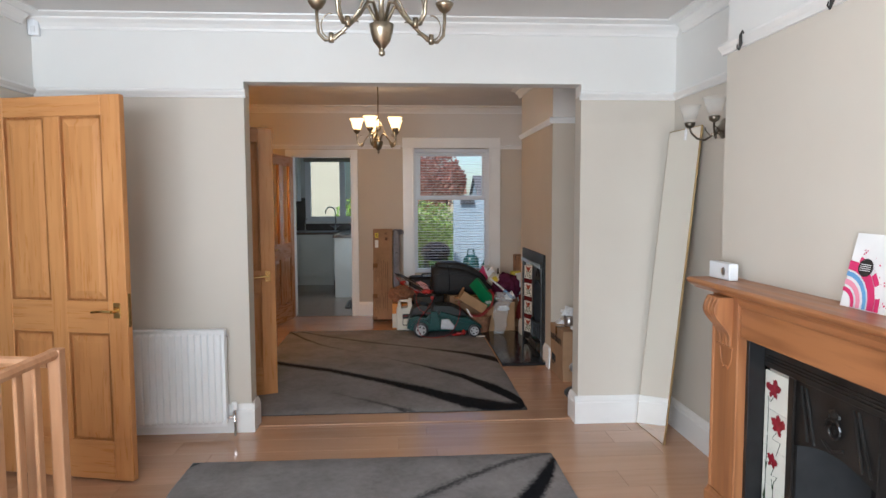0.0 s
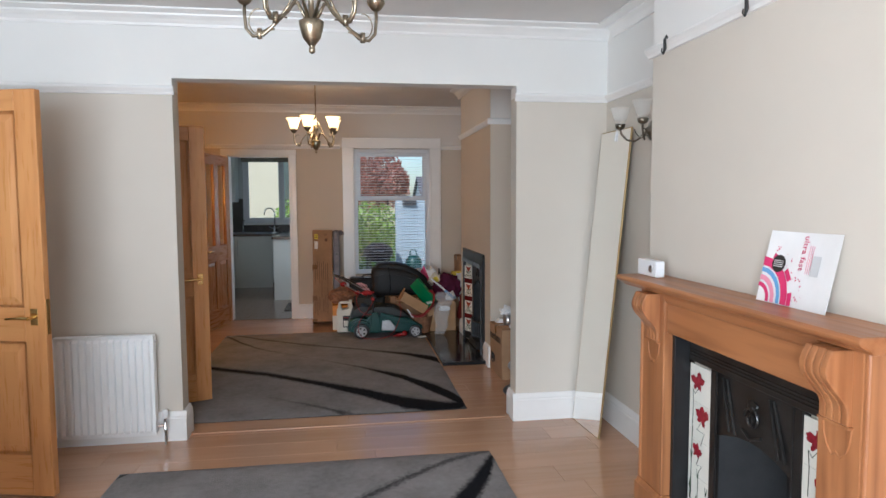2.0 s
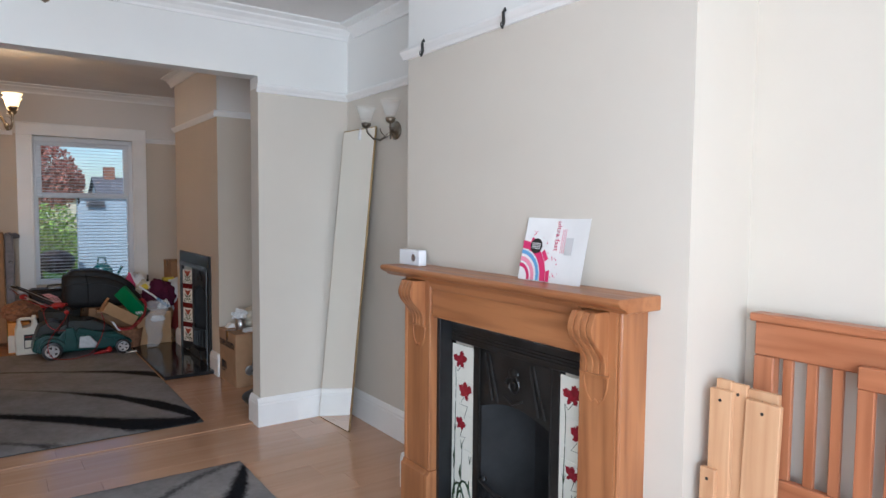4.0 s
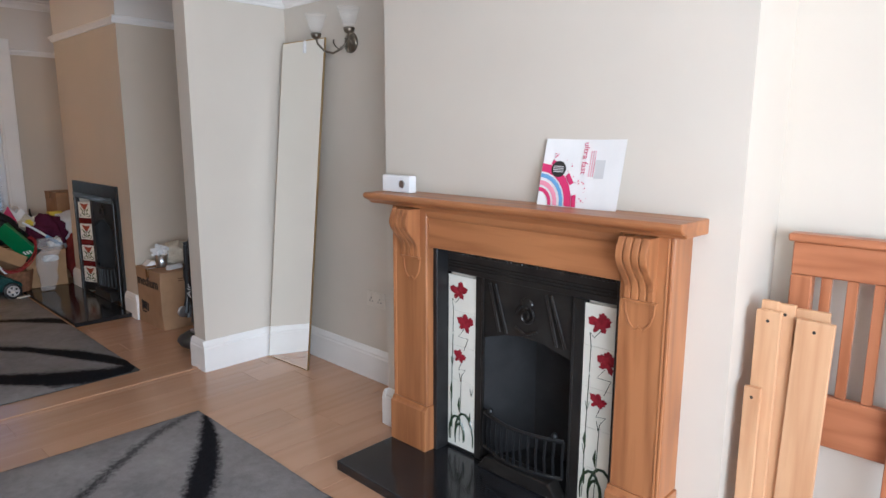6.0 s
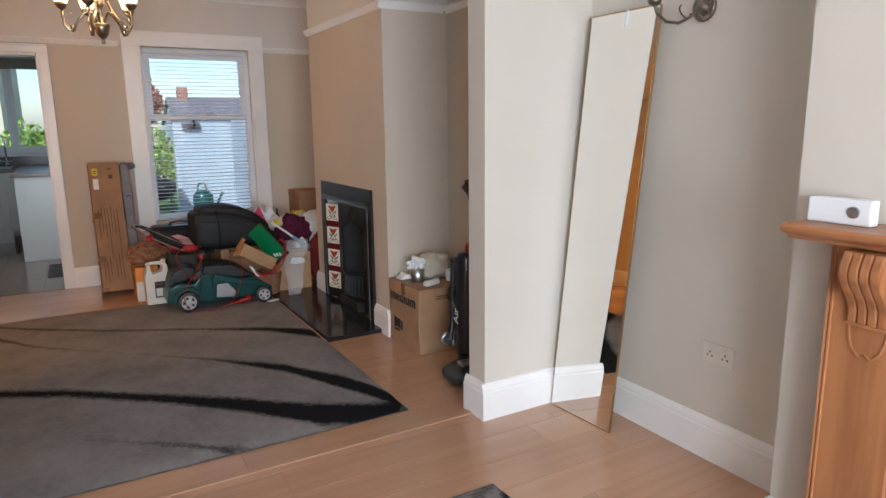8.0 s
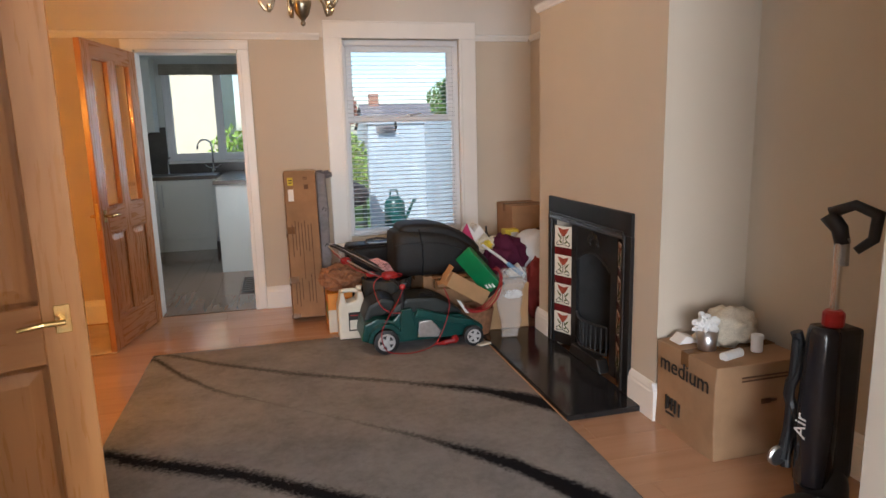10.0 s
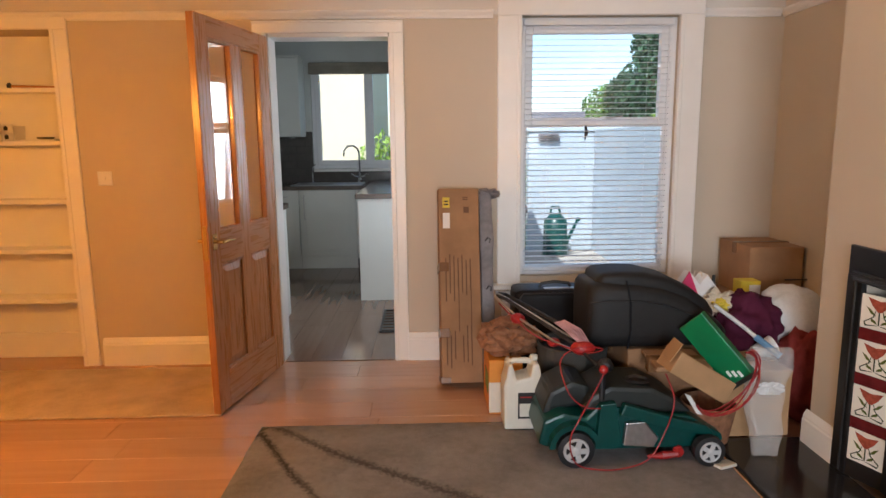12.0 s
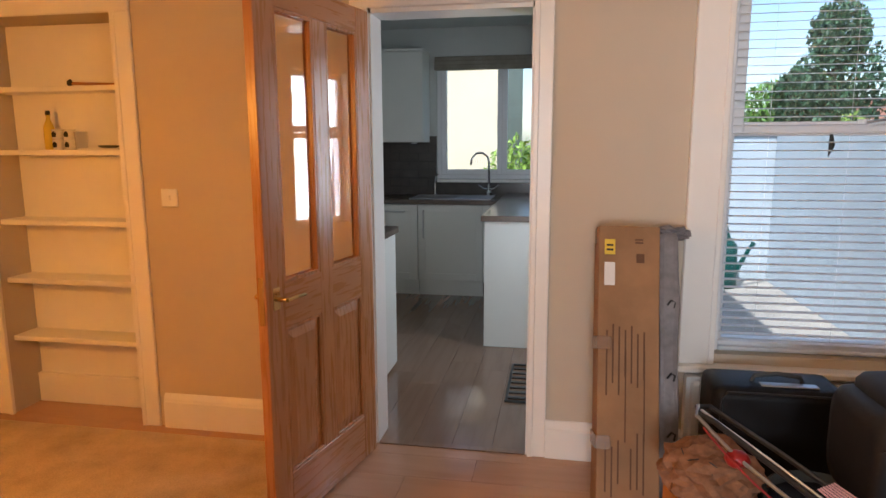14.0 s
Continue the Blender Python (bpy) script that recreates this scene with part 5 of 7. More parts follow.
# ---- bed parts against the wall ----
hb = thing("headboard", (1.54, -3.4, 0), "slatted pine bed headboard stood against a cream wall", "headboard")
part("top_rail", box(B(), 1.512, -4.30, 0.935, 1.548, -2.845, 1.035, 0.004), M_bed_y, hb)
part("cap", box(B(), 1.500, -4.33, 1.0355, 1.560, -2.832, 1.060, 0.005), M_bed_y, hb)
part("bottom_rail", box(B(), 1.515, -4.23, 0.42, 1.545, -2.905, 0.578, 0.004), M_bed_y, hb)
for y in (-4.30, -2.905):
    part("post", box(B(), 1.51, y, 0.0, 1.55, y + 0.06, 0.9345, 0.004), M_bed, hb)
for i in range(19):
    y = -2.940 - i * 0.067
    part("slat", box(B(), 1.522, y - 0.014, 0.579, 1.538, y + 0.014, 0.934, 0.002), M_bed, hb)
sec = thing("bed_side_panel", (1.46, -3.6, 0), "pine bed end panel leaning against a headboard", "bed panel")
part("rail", box(B(), 1.468, -4.2, 0.905, 1.498, -3.142, 0.965, 0.004), M_bed_y, sec)
part("lower_rail", box(B(), 1.468, -4.2, 0.15, 1.498, -3.142, 0.25, 0.004), M_bed_y, sec)
for i in range(7):
    part("slat", box(B(), 1.474, -3.182 - i * 0.15, 0.251, 1.492, -3.142 - i * 0.15, 0.904, 0.002), M_bed, sec)
for y in (-4.2, -3.182):
    part("leg", box(B(), 1.470, y, 0.0, 1.496, y + 0.04, 0.149, 0.002), M_bed, sec)
random.seed(8)
for i, (y, w, zt, xb, xt) in enumerate(((-2.852, 0.066, 0.848, 1.335, 1.352), (-2.950, 0.096, 0.838, 1.340, 1.358), (-2.836, 0.046, 0.62, 1.300, 1.325), (-2.833, 0.046, 0.872, 1.350, 1.376), (-2.893, 0.050, 0.868, 1.352, 1.380), (-2.955, 0.086, 0.860, 1.362, 1.388), (-2.868, 0.045, 0.855, 1.375, 1.400))):
    sl = thing("pine_board", (xb, y, 0), "loose bare pine bed slat leaning upright in a bundle", "board", "stack of boards")
    ang = math.atan2(xt - xb, zt)
    m = Matrix.Translation((xb, y, 0.004)) @ Matrix.Rotation(ang, 4, "Y") @ Matrix.Rotation(radians(random.uniform(-1, 1)), 4, "X")
    b = B()
    tilt_box(b, m, 0.018, w, zt / math.cos(ang), 0.002)
    part("board", b, M_raw, sl)
    hole = B()
    lathe(hole, [(0.005, 0), (0.005, 0.0008)], m=m @ Matrix.Translation((-0.0092, 0, zt / math.cos(ang) - 0.03)) @ Matrix.Rotation(radians(-90), 4, "Y"), seg=8)
    part("screw_hole", hole, M_ink, sl)

# ---- cot at the entrance ----
ct = thing("cot", (-1.5, -2.4, 0), "beech slatted cot with gently curved rails holding blue bedding", "cot")


def cot_side(xa, xb, y0, y1, curve):
    top = B()
    pts = [(xa + (xb - xa) * i / 8, y0 + (y1 - y0) * i / 8, 0.95 - curve * (1 - math.sin(math.pi * (0.5 + i / 16)))) for i in range(9)]
    tube(top, pts, 0.019, 8)
    part("top_rail", top, M_cot, ct)
    part("bottom_rail", tube(B(), [(xa, y0, 0.30), (xb, y1, 0.30)], 0.018, 8), M_cot, ct)
    n = 13
    for i in range(1, n):
        k = i / n
        x, y = xa + (xb - xa) * k, y0 + (y1 - y0) * k
        z = 0.95 - curve * (1 - math.sin(math.pi * (0.5 + k / 2)))
        part("slat", box(B(), x - 0.006, y - 0.016, 0.30, x + 0.006, y + 0.016, z - 0.012, 0.002), M_cot, ct)


cot_side(-1.235, -1.265, -1.90, -3.10, 0.02)
cot_side(-1.86, -1.86, -1.90, -3.10, 0.02)
for x, y, h in ((-1.235, -1.88, 0.965), (-1.86, -1.88, 0.965), (-1.265, -3.12, 0.965), (-1.86, -3.12, 0.965)):
    part("post", box(B(), x - 0.02, y - 0.02, 0.0, x + 0.02, y + 0.02, h, 0.006, 2), M_cot, ct)
for y in (-1.88, -3.12):
    part("end_rail", tube(B(), [(-1.84, y, 0.92), (-1.55, y, 0.93), (-1.26, y, 0.92)], 0.018, 8), M_cot, ct)
    part("end_rail", tube(B(), [(-1.84, y, 0.30), (-1.26, y, 0.30)], 0.018, 8), M_cot, ct)
    for i in range(5):
        part("slat", box(B(), -1.76 + i * 0.105, y - 0.006, 0.30, -1.73 + i * 0.105, y + 0.006, 0.915, 0.002), M_cot, ct)
part("base", box(B(), -1.84, -3.10, 0.33, -1.28, -1.90, 0.345), M_cot, ct)
mt = thing("cot_mattress", (-1.56, -2.5, 0.345), "white cot mattress lying inside a beech cot", "mattress")
part("cover", box(B(), -1.83, -3.08, 0.346, -1.29, -1.92, 0.44, 0.02, 2), M_white_cloth, mt)
bl = thing("blanket", (-1.56, -2.55, 0.44), "rumpled pale blue blanket piled in a cot", "blanket")
part("cloth", blob(B(), (-1.56, -2.50, 0.67), (0.24, 0.40, 0.29), 4, 0.25, 4), M_blue_cloth, bl, smooth=True)


# ---- shelves in the recess ----
sh = thing("recess_shelves", (-3.08, 4.2, 0), "white painted shelves built into a wall recess", "shelves")
for z in (1.708, 1.397, 1.042, 0.734, 0.419):
    part("shelf", box(B(), -3.478, 4.075, z - 0.026, -2.692, 4.235, z, 0.002), M_gloss, sh)
part("plinth", box(B(), -3.478, 4.205, 0.0, -2.692, 4.232, 0.165, 0.002), M_gloss, sh)
part("back_panel", box(B(), -3.478, 4.236, 0.0, -2.692, 4.249, 2.025), M_gloss, sh)
sk = thing("walking_stick", (-2.9, 4.13, 1.706), "dark wooden stick lying along a shelf edge", "stick")
part("shaft", tube(B(), [(-3.02, 4.12, 1.722), (-2.72, 4.14, 1.716)], [0.008, 0.005], 8), M_dark_oak_x, sk)
part("tip", blob(B(), (-3.03, 4.12, 1.724), (0.016, 0.014, 0.018), 2, 0.2, 2, flat=False), M_ink, sk)
bo = thing("oil_bottle", (-3.21, 4.16, 1.398), "slim bottle of yellow liquid on a shelf", "bottle")
part("body", lathe(B(), [(0.022, 0), (0.026, 0.006), (0.026, 0.11), (0.018, 0.135), (0.010, 0.15), (0.010, 0.175)], (-3.21, 4.16, 1.398), 16), M_yellow, bo, smooth=True)
part("cap", lathe(B(), [(0.011, 0), (0.012, 0.004), (0.011, 0.022)], (-3.21, 4.16, 1.573), 12), M_ink, bo)


def mug(x, y, z):
    t = thing("mug", (x, y, z), "small white mug with a dark motif stacked on a shelf", "mug", "stacked mugs")
    part("body", lathe(B(), [(0.022, 0), (0.025, 0.003), (0.026, 0.05), (0.023, 0.05), (0.022, 0.006)], (x, y, z), 16), M_tile, t, smooth=True)
    part("motif", prism(B(), [(x - 0.010, z + 0.012), (x + 0.010, z + 0.012), (x + 0.012, z + 0.03), (x, z + 0.042), (x - 0.012, z + 0.03)], "y", y - 0.0275, y - 0.0245), M_ink, t)
    part("handle", tube(B(), [(x + 0.024, y, z + 0.012), (x + 0.038, y, z + 0.016), (x + 0.038, y, z + 0.036), (x + 0.024, y, z + 0.042)], 0.003, 6), M_tile, t)


for i, x in enumerate((-3.155, -3.085)):
    for k in range(2):
        mug(x, 4.15, 1.398 + k * 0.052)
tm = thing("glass_tumbler", (-3.02, 4.15, 1.398), "clear glass tumbler beside mugs on a shelf", "tumbler")
part("body", lathe(B(), [(0.026, 0), (0.028, 0.004), (0.034, 0.09), (0.032, 0.09), (0.026, 0.008)], (-3.02, 4.15, 1.398), 16), M_frost, tm, smooth=True)
tr = thing("brass_dish", (-2.86, 4.14, 1.4065), "small dark dish lying on a shelf", "dish")
part("dish", lathe(B(), [(0.03, 0), (0.045, 0.004), (0.05, 0.014), (0.046, 0.014), (0.03, 0.006)], (-2.86, 4.14, 1.4065), 18), M_pewter, tr)
bk = thing("paper_pile", (-2.94, 4.2, 1.398), "thin pile of papers lying on a shelf", "papers")
part("sheets", box(B(), -3.0, 4.10, 1.398, -2.78, 4.22, 1.406, 0.001), M_paper, bk)


# ---- cardboard boxes and clutter in the back room ----
def carton(name, x0, y0, z0, x1, y1, z1, mtl, label, rz=0.0, open_top=False, tape="x"):
    """A cardboard box with flap seams, tape and slightly bowed sides."""
    cx, cy = (x0 + x1) / 2, (y0 + y1) / 2
    t = thing(name, (cx, cy, z0), label, "cardboard box")
    m = Matrix.Translation((cx, cy, z0)) @ Matrix.Rotation(radians(rz), 4, "Z")
    sx, sy, sz = x1 - x0, y1 - y0, z1 - z0
    b = B()
    box(b, -sx / 2, -sy / 2, 0, sx / 2, sy / 2, sz, 0.006, 2)
    bmesh.ops.subdivide_edges(b, edges=b.edges[:], cuts=2, use_grid_fill=True)
    for v in b.verts:
        n = noise.noise(v.co * 6 + Vector((cx * 5, cy * 5, z0)))
        v.co.x += 0.006 * n
        v.co.y += 0.006 * noise.noise(v.co * 5 + Vector((3, cx, 1)))
    b.transform(m)
    part("body", b, mtl, t)
    f = B()
    if tape == "x":
        box(f, -sx / 2 - 0.004, -0.025, sz - 0.06, sx / 2 + 0.004, 0.025, sz + 0.0035, 0.001)
    else:
        box(f, -0.025, -sy / 2 - 0.004, sz - 0.06, 0.025, sy / 2 + 0.004, sz + 0.0035, 0.001)
    f.transform(m)
    part("tape", f, M_tape, t)
    return t, m, (sx, sy, sz)


# tall flat-pack carton by the window
tb, m, (sx, sy, sz) = carton("tall_carton", -0.475, 3.70, 0.0, -0.245, 3.87, 1.10, M_cardboard_d, "tall narrow brown carton leaning back against the wall", 3)
tm2 = m @ Matrix.Translation((0, -sy / 2 - 0.005, 0))


def face_bar(parent, m, x0, z0, x1, z1, mtl, name="printed_bar", d=0.0015):
    b = B()
    box(b, x0, -d, z0, x1, 0.0, z1)
    b.transform(m)
    return part(name, b, mtl, parent)


face_bar(tb, tm2, -0.095, 0.985, -0.055, 1.045, M_yellow, "yellow_label")
face_bar(tb, tm2, -0.088, 1.000, -0.062, 1.008, M_ink, "printed_bar", 0.002)
face_bar(tb, tm2, -0.088, 1.018, -0.062, 1.026, M_ink, "printed_bar", 0.002)
face_bar(tb, tm2, -0.095, 0.865, -0.055, 0.955, M_paper, "white_label")
face_bar(tb, tm2, 0.02, 1.03, 0.05, 1.036, M_ink_b)
face_bar(tb, tm2, 0.02, 1.042, 0.05, 1.048, M_ink_b)
face_bar(tb, tm2, 0.025, 0.955, 0.055, 0.99, M_ink_b)
random.seed(3)
for k in range(7):
    x = -0.085 + k * 0.023
    face_bar(tb, tm2, x, 0.42 + random.uniform(0, 0.12), x + 0.006, 0.72 - random.uniform(0, 0.05), M_ink_b)
    if k != 3:
        face_bar(tb, tm2, x, 0.08 + random.uniform(0, 0.05), x + 0.006, 0.32 - random.uniform(0, 0.07), M_ink_b)
    if k in (3, 6):
        face_bar(tb, tm2, x + 0.002, 0.28, x + 0.007, 0.62, M_ink_b)
for z in (0.0, 0.25, 0.62):
    b = B()
    box(b, -sx / 2 - 0.004, -sy / 2 - 0.0065, z, -sx / 2 + 0.05, sy / 2 + 0.003, z + (0.05 if z else 0.03), 0.001)
    b.transform(m)
    part("tape", b, M_tape, tb)
wr = thing("grey_plastic_wrap", (-0.17, 3.84, 0), "crumpled grey plastic sheeting wrapped on a carton edge", "plastic sheet")
b = B()
box(b, -0.236, 3.765, 0.012, -0.160, 3.875, 1.09, 0.02, 2)
bmesh.ops.subdivide_edges(b, edges=b.edges[:], cuts=7, use_grid_fill=True)
for v in b.verts:
    v.co += Vector((noise.noise(v.co * 9), noise.noise(v.co * 9 + Vector((4, 1, 2))), 0)) * 0.012
M_film = fabric_mat("grey_film", (0.24, 0.22, 0.23), 0.35, 30, 0.2, 0.5)
part("sheet", b, M_film, wr)
part("crumpled_top", crumple(B(), (-0.18, 3.84, 1.095), (0.07, 0.06, 0.03), 3), M_film, wr)
for z in (0.80, 0.52, 0.30):
    part("printed_mark", tube(B(), [(-0.205, 3.764, z), (-0.190, 3.760, z + 0.020), (-0.175, 3.764, z + 0.012), (-0.180, 3.765, z - 0.010)], 0.004, 5), M_ink, wr)

lean = Matrix.Translation((0, 3.64, 0)) @ Matrix.Rotation(radians(-17.5), 4, "X") @ Matrix.Translation((0, -3.875, 0))
tb.matrix_world = lean @ tb.matrix_world
wr.matrix_world = lean @ wr.matrix_world

# moving box in the alcove
mb, m, (sx, sy, sz) = carton("moving_box", 1.135, 0.925, 0.0, 1.57, 1.335, 0.405, M_cardboard, "brown moving box printed medium with tissues on top", 1)
words("printed_words", "medium", m @ Matrix.Translation((-sx / 2 - 0.007, 0.0, 0.315)) @ Matrix.Rotation(radians(-90), 4, "Z") @ Matrix.Rotation(radians(90), 4, "X"), 0.105, M_ink, mb, 0.001)
mk = B()
for k, (y, z, w, h) in enumerate(((0.10, 0.13, 0.012, 0.055), (0.075, 0.13, 0.012, 0.055), (0.115, 0.12, 0.01, 0.07), (0.05, 0.125, 0.012, 0.06), (0.085, 0.155, 0.05, 0.008), (0.085, 0.105, 0.06, 0.008), (0.02, 0.12, 0.008, 0.06))):
    box(mk, -sx / 2 - 0.0085, y - w / 2, z - 0.02, -sx / 2 - 0.004, y + w / 2, z - 0.02 + h)
mk.transform(m)
part("printed_mark", mk, M_ink, mb)
mk = B()
for z in (0.335, 0.350):
    box(mk, -0.10, -sy / 2 - 0.0085, z, 0.12, -sy / 2 - 0.004, z + 0.005)
box(mk, 0.0, -sy / 2 - 0.0085, 0.23, 0.045, -sy / 2 - 0.004, 0.25)
box(mk, 0.02, -sy / 2 - 0.0085, 0.235, 0.075, -sy / 2 - 0.004, 0.245)
mk.transform(m)
part("printed_mark", mk, M_ink_b, mb)
ti = thing("tissue", (1.22, 1.16, 0.40), "crumpled white tissue in a metal beaker on a box", "tissue")
part("paper", crumple(B(), (1.235, 1.13, 0.52), (0.045, 0.035, 0.045), 6, 0.7), M_paper, ti)
cu = thing("metal_beaker", (1.24, 1.13, 0.408), "small shiny metal beaker on a cardboard box", "beaker")
part("body", lathe(B(), [(0.035, 0), (0.038, 0.005), (0.048, 0.09), (0.045, 0.09), (0.034, 0.008)], (1.24, 1.13, 0.409), 20), M_steel, cu, smooth=True)
nk = thing("napkin", (1.20, 1.25, 0.408), "folded white napkin lying on a cardboard box", "napkin")
part("paper", prism(B(), [(1.16, 0.409), (1.28, 0.409), (1.25, 0.43), (1.20, 0.445)], "y", 1.21, 1.29, 0.004), M_paper, nk)
cl = thing("cream_cloth_bag", (1.38, 1.19, 0.408), "crumpled cream cloth bag heaped on a cardboard box", "bag")
part("cloth", crumple(B(), (1.38, 1.18, 0.475), (0.14, 0.09, 0.095), 9, 0.35), M_cream_cloth, cl, smooth=True)
rl = thing("paper_roll", (1.28, 1.01, 0.408), "small white paper roll lying on a cardboard box", "roll")
part("roll", tube(B(), [(1.225, 1.00, 0.418), (1.33, 1.03, 0.418)], 0.02, 14), M_paper, rl)
pt = thing("white_pot", (1.42, 1.05, 0.408), "small white lidded pot on a cardboard box", "pot")
part("body", lathe(B(), [(0.022, 0), (0.024, 0.004), (0.024, 0.06), (0.020, 0.066)], (1.42, 1.04, 0.409), 16), M_upvc, pt)
part("lid", lathe(B(), [(0.026, 0), (0.026, 0.016), (0.022, 0.02)], (1.42, 1.04, 0.465), 16), M_upvc, pt)

# upright vacuum cleaner
vc = thing("vacuum_cleaner", (1.18, 0.45, 0), "black and red upright vacuum cleaner with a chrome wand", "vacuum cleaner")
part("brush_head", blob(B(), (1.14, 0.42, 0.062), (0.14, 0.12, 0.06), 2, 0.08, 3), M_grey_plastic, vc, smooth=True)
part("ball", blob(B(), (1.23, 0.50, 0.12), (0.085, 0.085, 0.11), 3, 0.05, 3), M_black, vc, smooth=True)
part("bin", lathe(B(), [(0.05, 0.0), (0.062, 0.02), (0.064, 0.30), (0.058, 0.44), (0.052, 0.55), (0.045, 0.57)], (1.190, 0.50, 0.13), 20), mat("smoked_plastic", (0.02, 0.02, 0.025), 0.12), vc, smooth=True)
part("spine", box(B(), 1.205, 0.445, 0.16, 1.30, 0.555, 0.70, 0.02, 2), M_black, vc)
part("collar", lathe(B(), [(0.028, 0), (0.034, 0.01), (0.034, 0.05), (0.024, 0.06)], (1.220, 0.50, 0.695), 14), M_red, vc, "red collar")
part("wand", tube(B(), [(1.220, 0.50, 0.70), (1.240, 0.52, 0.98)], 0.0140, 12), M_chrome, vc, "chrome wand")
part("wand_sleeve", tube(B(), [(1.246, 0.515, 0.90), (1.251, 0.522, 0.99)], 0.023, 12), M_steel, vc)
gp = B()
tube(gp, [(1.250, 0.52, 0.97), (1.245, 0.53, 1.02), (1.225, 0.56, 1.065)], [0.024, 0.027, 0.03], 10)
tube(gp, [(1.225, 0.555, 1.07), (1.27, 0.50, 1.10), (1.315, 0.455, 1.07), (1.31, 0.46, 0.99), (1.275, 0.49, 0.95)], [0.020, 0.018, 0.022, 0.018, 0.014], 10)
part("handle_grip", gp, M_black, vc, smooth=True)
hs = [(1.16 + 0.015 * math.sin(i), 0.575 + 0.012 * math.cos(i * 1.3), 0.66 - i * 0.045) for i in range(12)]
part("hose", tube(B(), hs, [0.017 if i % 2 else 0.020 for i in range(12)], 10), M_black, vc)
vc.matrix_world = Matrix.Translation((0.022, 0, 0)) @ vc.matrix_world
part("side_tool", tube(B(), [(1.15, 0.575, 0.64), (1.145, 0.58, 0.30), (1.13, 0.58, 0.20)], [0.013, 0.014, 0.02], 10), M_black, vc)
part("wheel", lathe(B(), [(0.03, -0.010), (0.036, -0.005), (0.036, 0.005), (0.03, 0.010)], m=Matrix.Translation((1.11, 0.58, 0.21)) @ Matrix.Rotation(radians(90), 4, "X"), seg=18), M_steel, vc)
part("foot_pedal", box(B(), 1.08, 0.37, 0.11, 1.15, 0.43, 0.135, 0.006), M_steel, vc)
words("printed_words", "Air", Matrix.Translation((1.122, 0.50, 0.36)) @ Matrix.Rotation(radians(-90), 4, "Z") @ Matrix.Rotation(radians(90), 4, "X") @ Matrix.Rotation(radians(90), 4, "Z"), 0.068, M_paper, vc, 0.001)

# lawn mower
mw = thing("lawn_mower", (0.3, 2.7, 0.02), "green and black electric lawn mower parked on a grey rug", "lawn mower")


def wheel(x, y, r, s):
    w = part("wheel", lathe(B(), [(r * 0.6, -0.024), (r, -0.020), (r * 1.02, 0), (r, 0.020), (r * 0.6, 0.024)], m=Matrix.Translation((x, y, r + 0.021)) @ Matrix.Rotation(radians(90), 4, "X"), seg=24), M_black, mw)
    h = B()
    mm = Matrix.Translation((x, y + s * 0.022, r + 0.021)) @ Matrix.Rotation(radians(90), 4, "X")
    lathe(h, [(r * 0.66, -0.006), (r * 0.72, 0.0), (r * 0.66, 0.006), (r * 0.56, 0.004), (r * 0.54, -0.004)], m=mm, seg=24)
    lathe(h, [(r * 0.22, -0.008), (r * 0.24, 0.006), (r * 0.1, 0.010)], m=mm, seg=14)
    for i in range(5):
        a = i * math.tau / 5 + 0.3
        tilt_box(h, Matrix.Translation((x, y + s * 0.024, r + 0.021)) @ Matrix.Rotation(a, 4, "Y"), r * 0.30, 0.008, r * 0.62, 0.001)
    lathe(h, [(r * 0.60, -0.012), (r * 0.58, -0.010), (r * 0.05, -0.004)], m=mm, seg=24)
    part("rim", h, M_hub, w, "silver five-spoke rim")


wheel(0.065, 2.545, 0.077, -1)
wheel(0.622, 2.535, 0.064, -1)
wheel(0.065, 2.93, 0.077, 1)
wheel(0.622, 2.90, 0.064, 1)
part("deck", prism(B(), [(-0.08, 0.10), (-0.06, 0.20), (0.02, 0.235), (0.12, 0.215), (0.17, 0.27), (0.26, 0.255), (0.42, 0.225), (0.56, 0.215), (0.70, 0.13), (0.71, 0.10), (0.62, 0.075), (0.16, 0.07), (0.0, 0.07)], "y", 2.585, 2.885, 0.012), M_teal, mw)
part("side_skirt", prism(B(), [(0.155, 0.09), (0.17, 0.285), (0.235, 0.29), (0.265, 0.12), (0.235, 0.085)], "y", 2.555, 2.59, 0.006), M_teal, mw)
part("side_band", prism(B(), [(0.25, 0.235), (0.27, 0.285), (0.50, 0.215), (0.62, 0.185), (0.66, 0.14), (0.58, 0.15), (0.42, 0.185)], "y", 2.548, 2.588, 0.008), M_teal, mw)
part("motor_cover", prism(B(), [(0.10, 0.235), (0.14, 0.30), (0.22, 0.345), (0.40, 0.335), (0.50, 0.285), (0.58, 0.22)], "y", 2.60, 2.87, 0.02), M_box, mw)
part("vent", lathe(B(), [(0.05, 0), (0.055, 0.006), (0.04, 0.012), (0.03, 0.004)], (0.36, 2.68, 0.338), 20), M_black, mw)
for s in (2.60, 2.87):
    part("wheel_arch", prism(B(), [(0.065 + 0.108 * math.cos(radians(a)), 0.100 + 0.108 * math.sin(radians(a))) for a in range(0, 181, 20)] + [(0.065 + 0.086 * math.cos(radians(a)), 0.100 + 0.086 * math.sin(radians(a))) for a in range(180, -1, -20)], "y", s - 0.065, s), M_teal, mw)
part("discharge_cover", prism(B(), [(0.27, 0.10), (0.28, 0.20), (0.36, 0.205), (0.42, 0.13), (0.40, 0.09)], "y", 2.556, 2.586, 0.006), M_steel, mw)
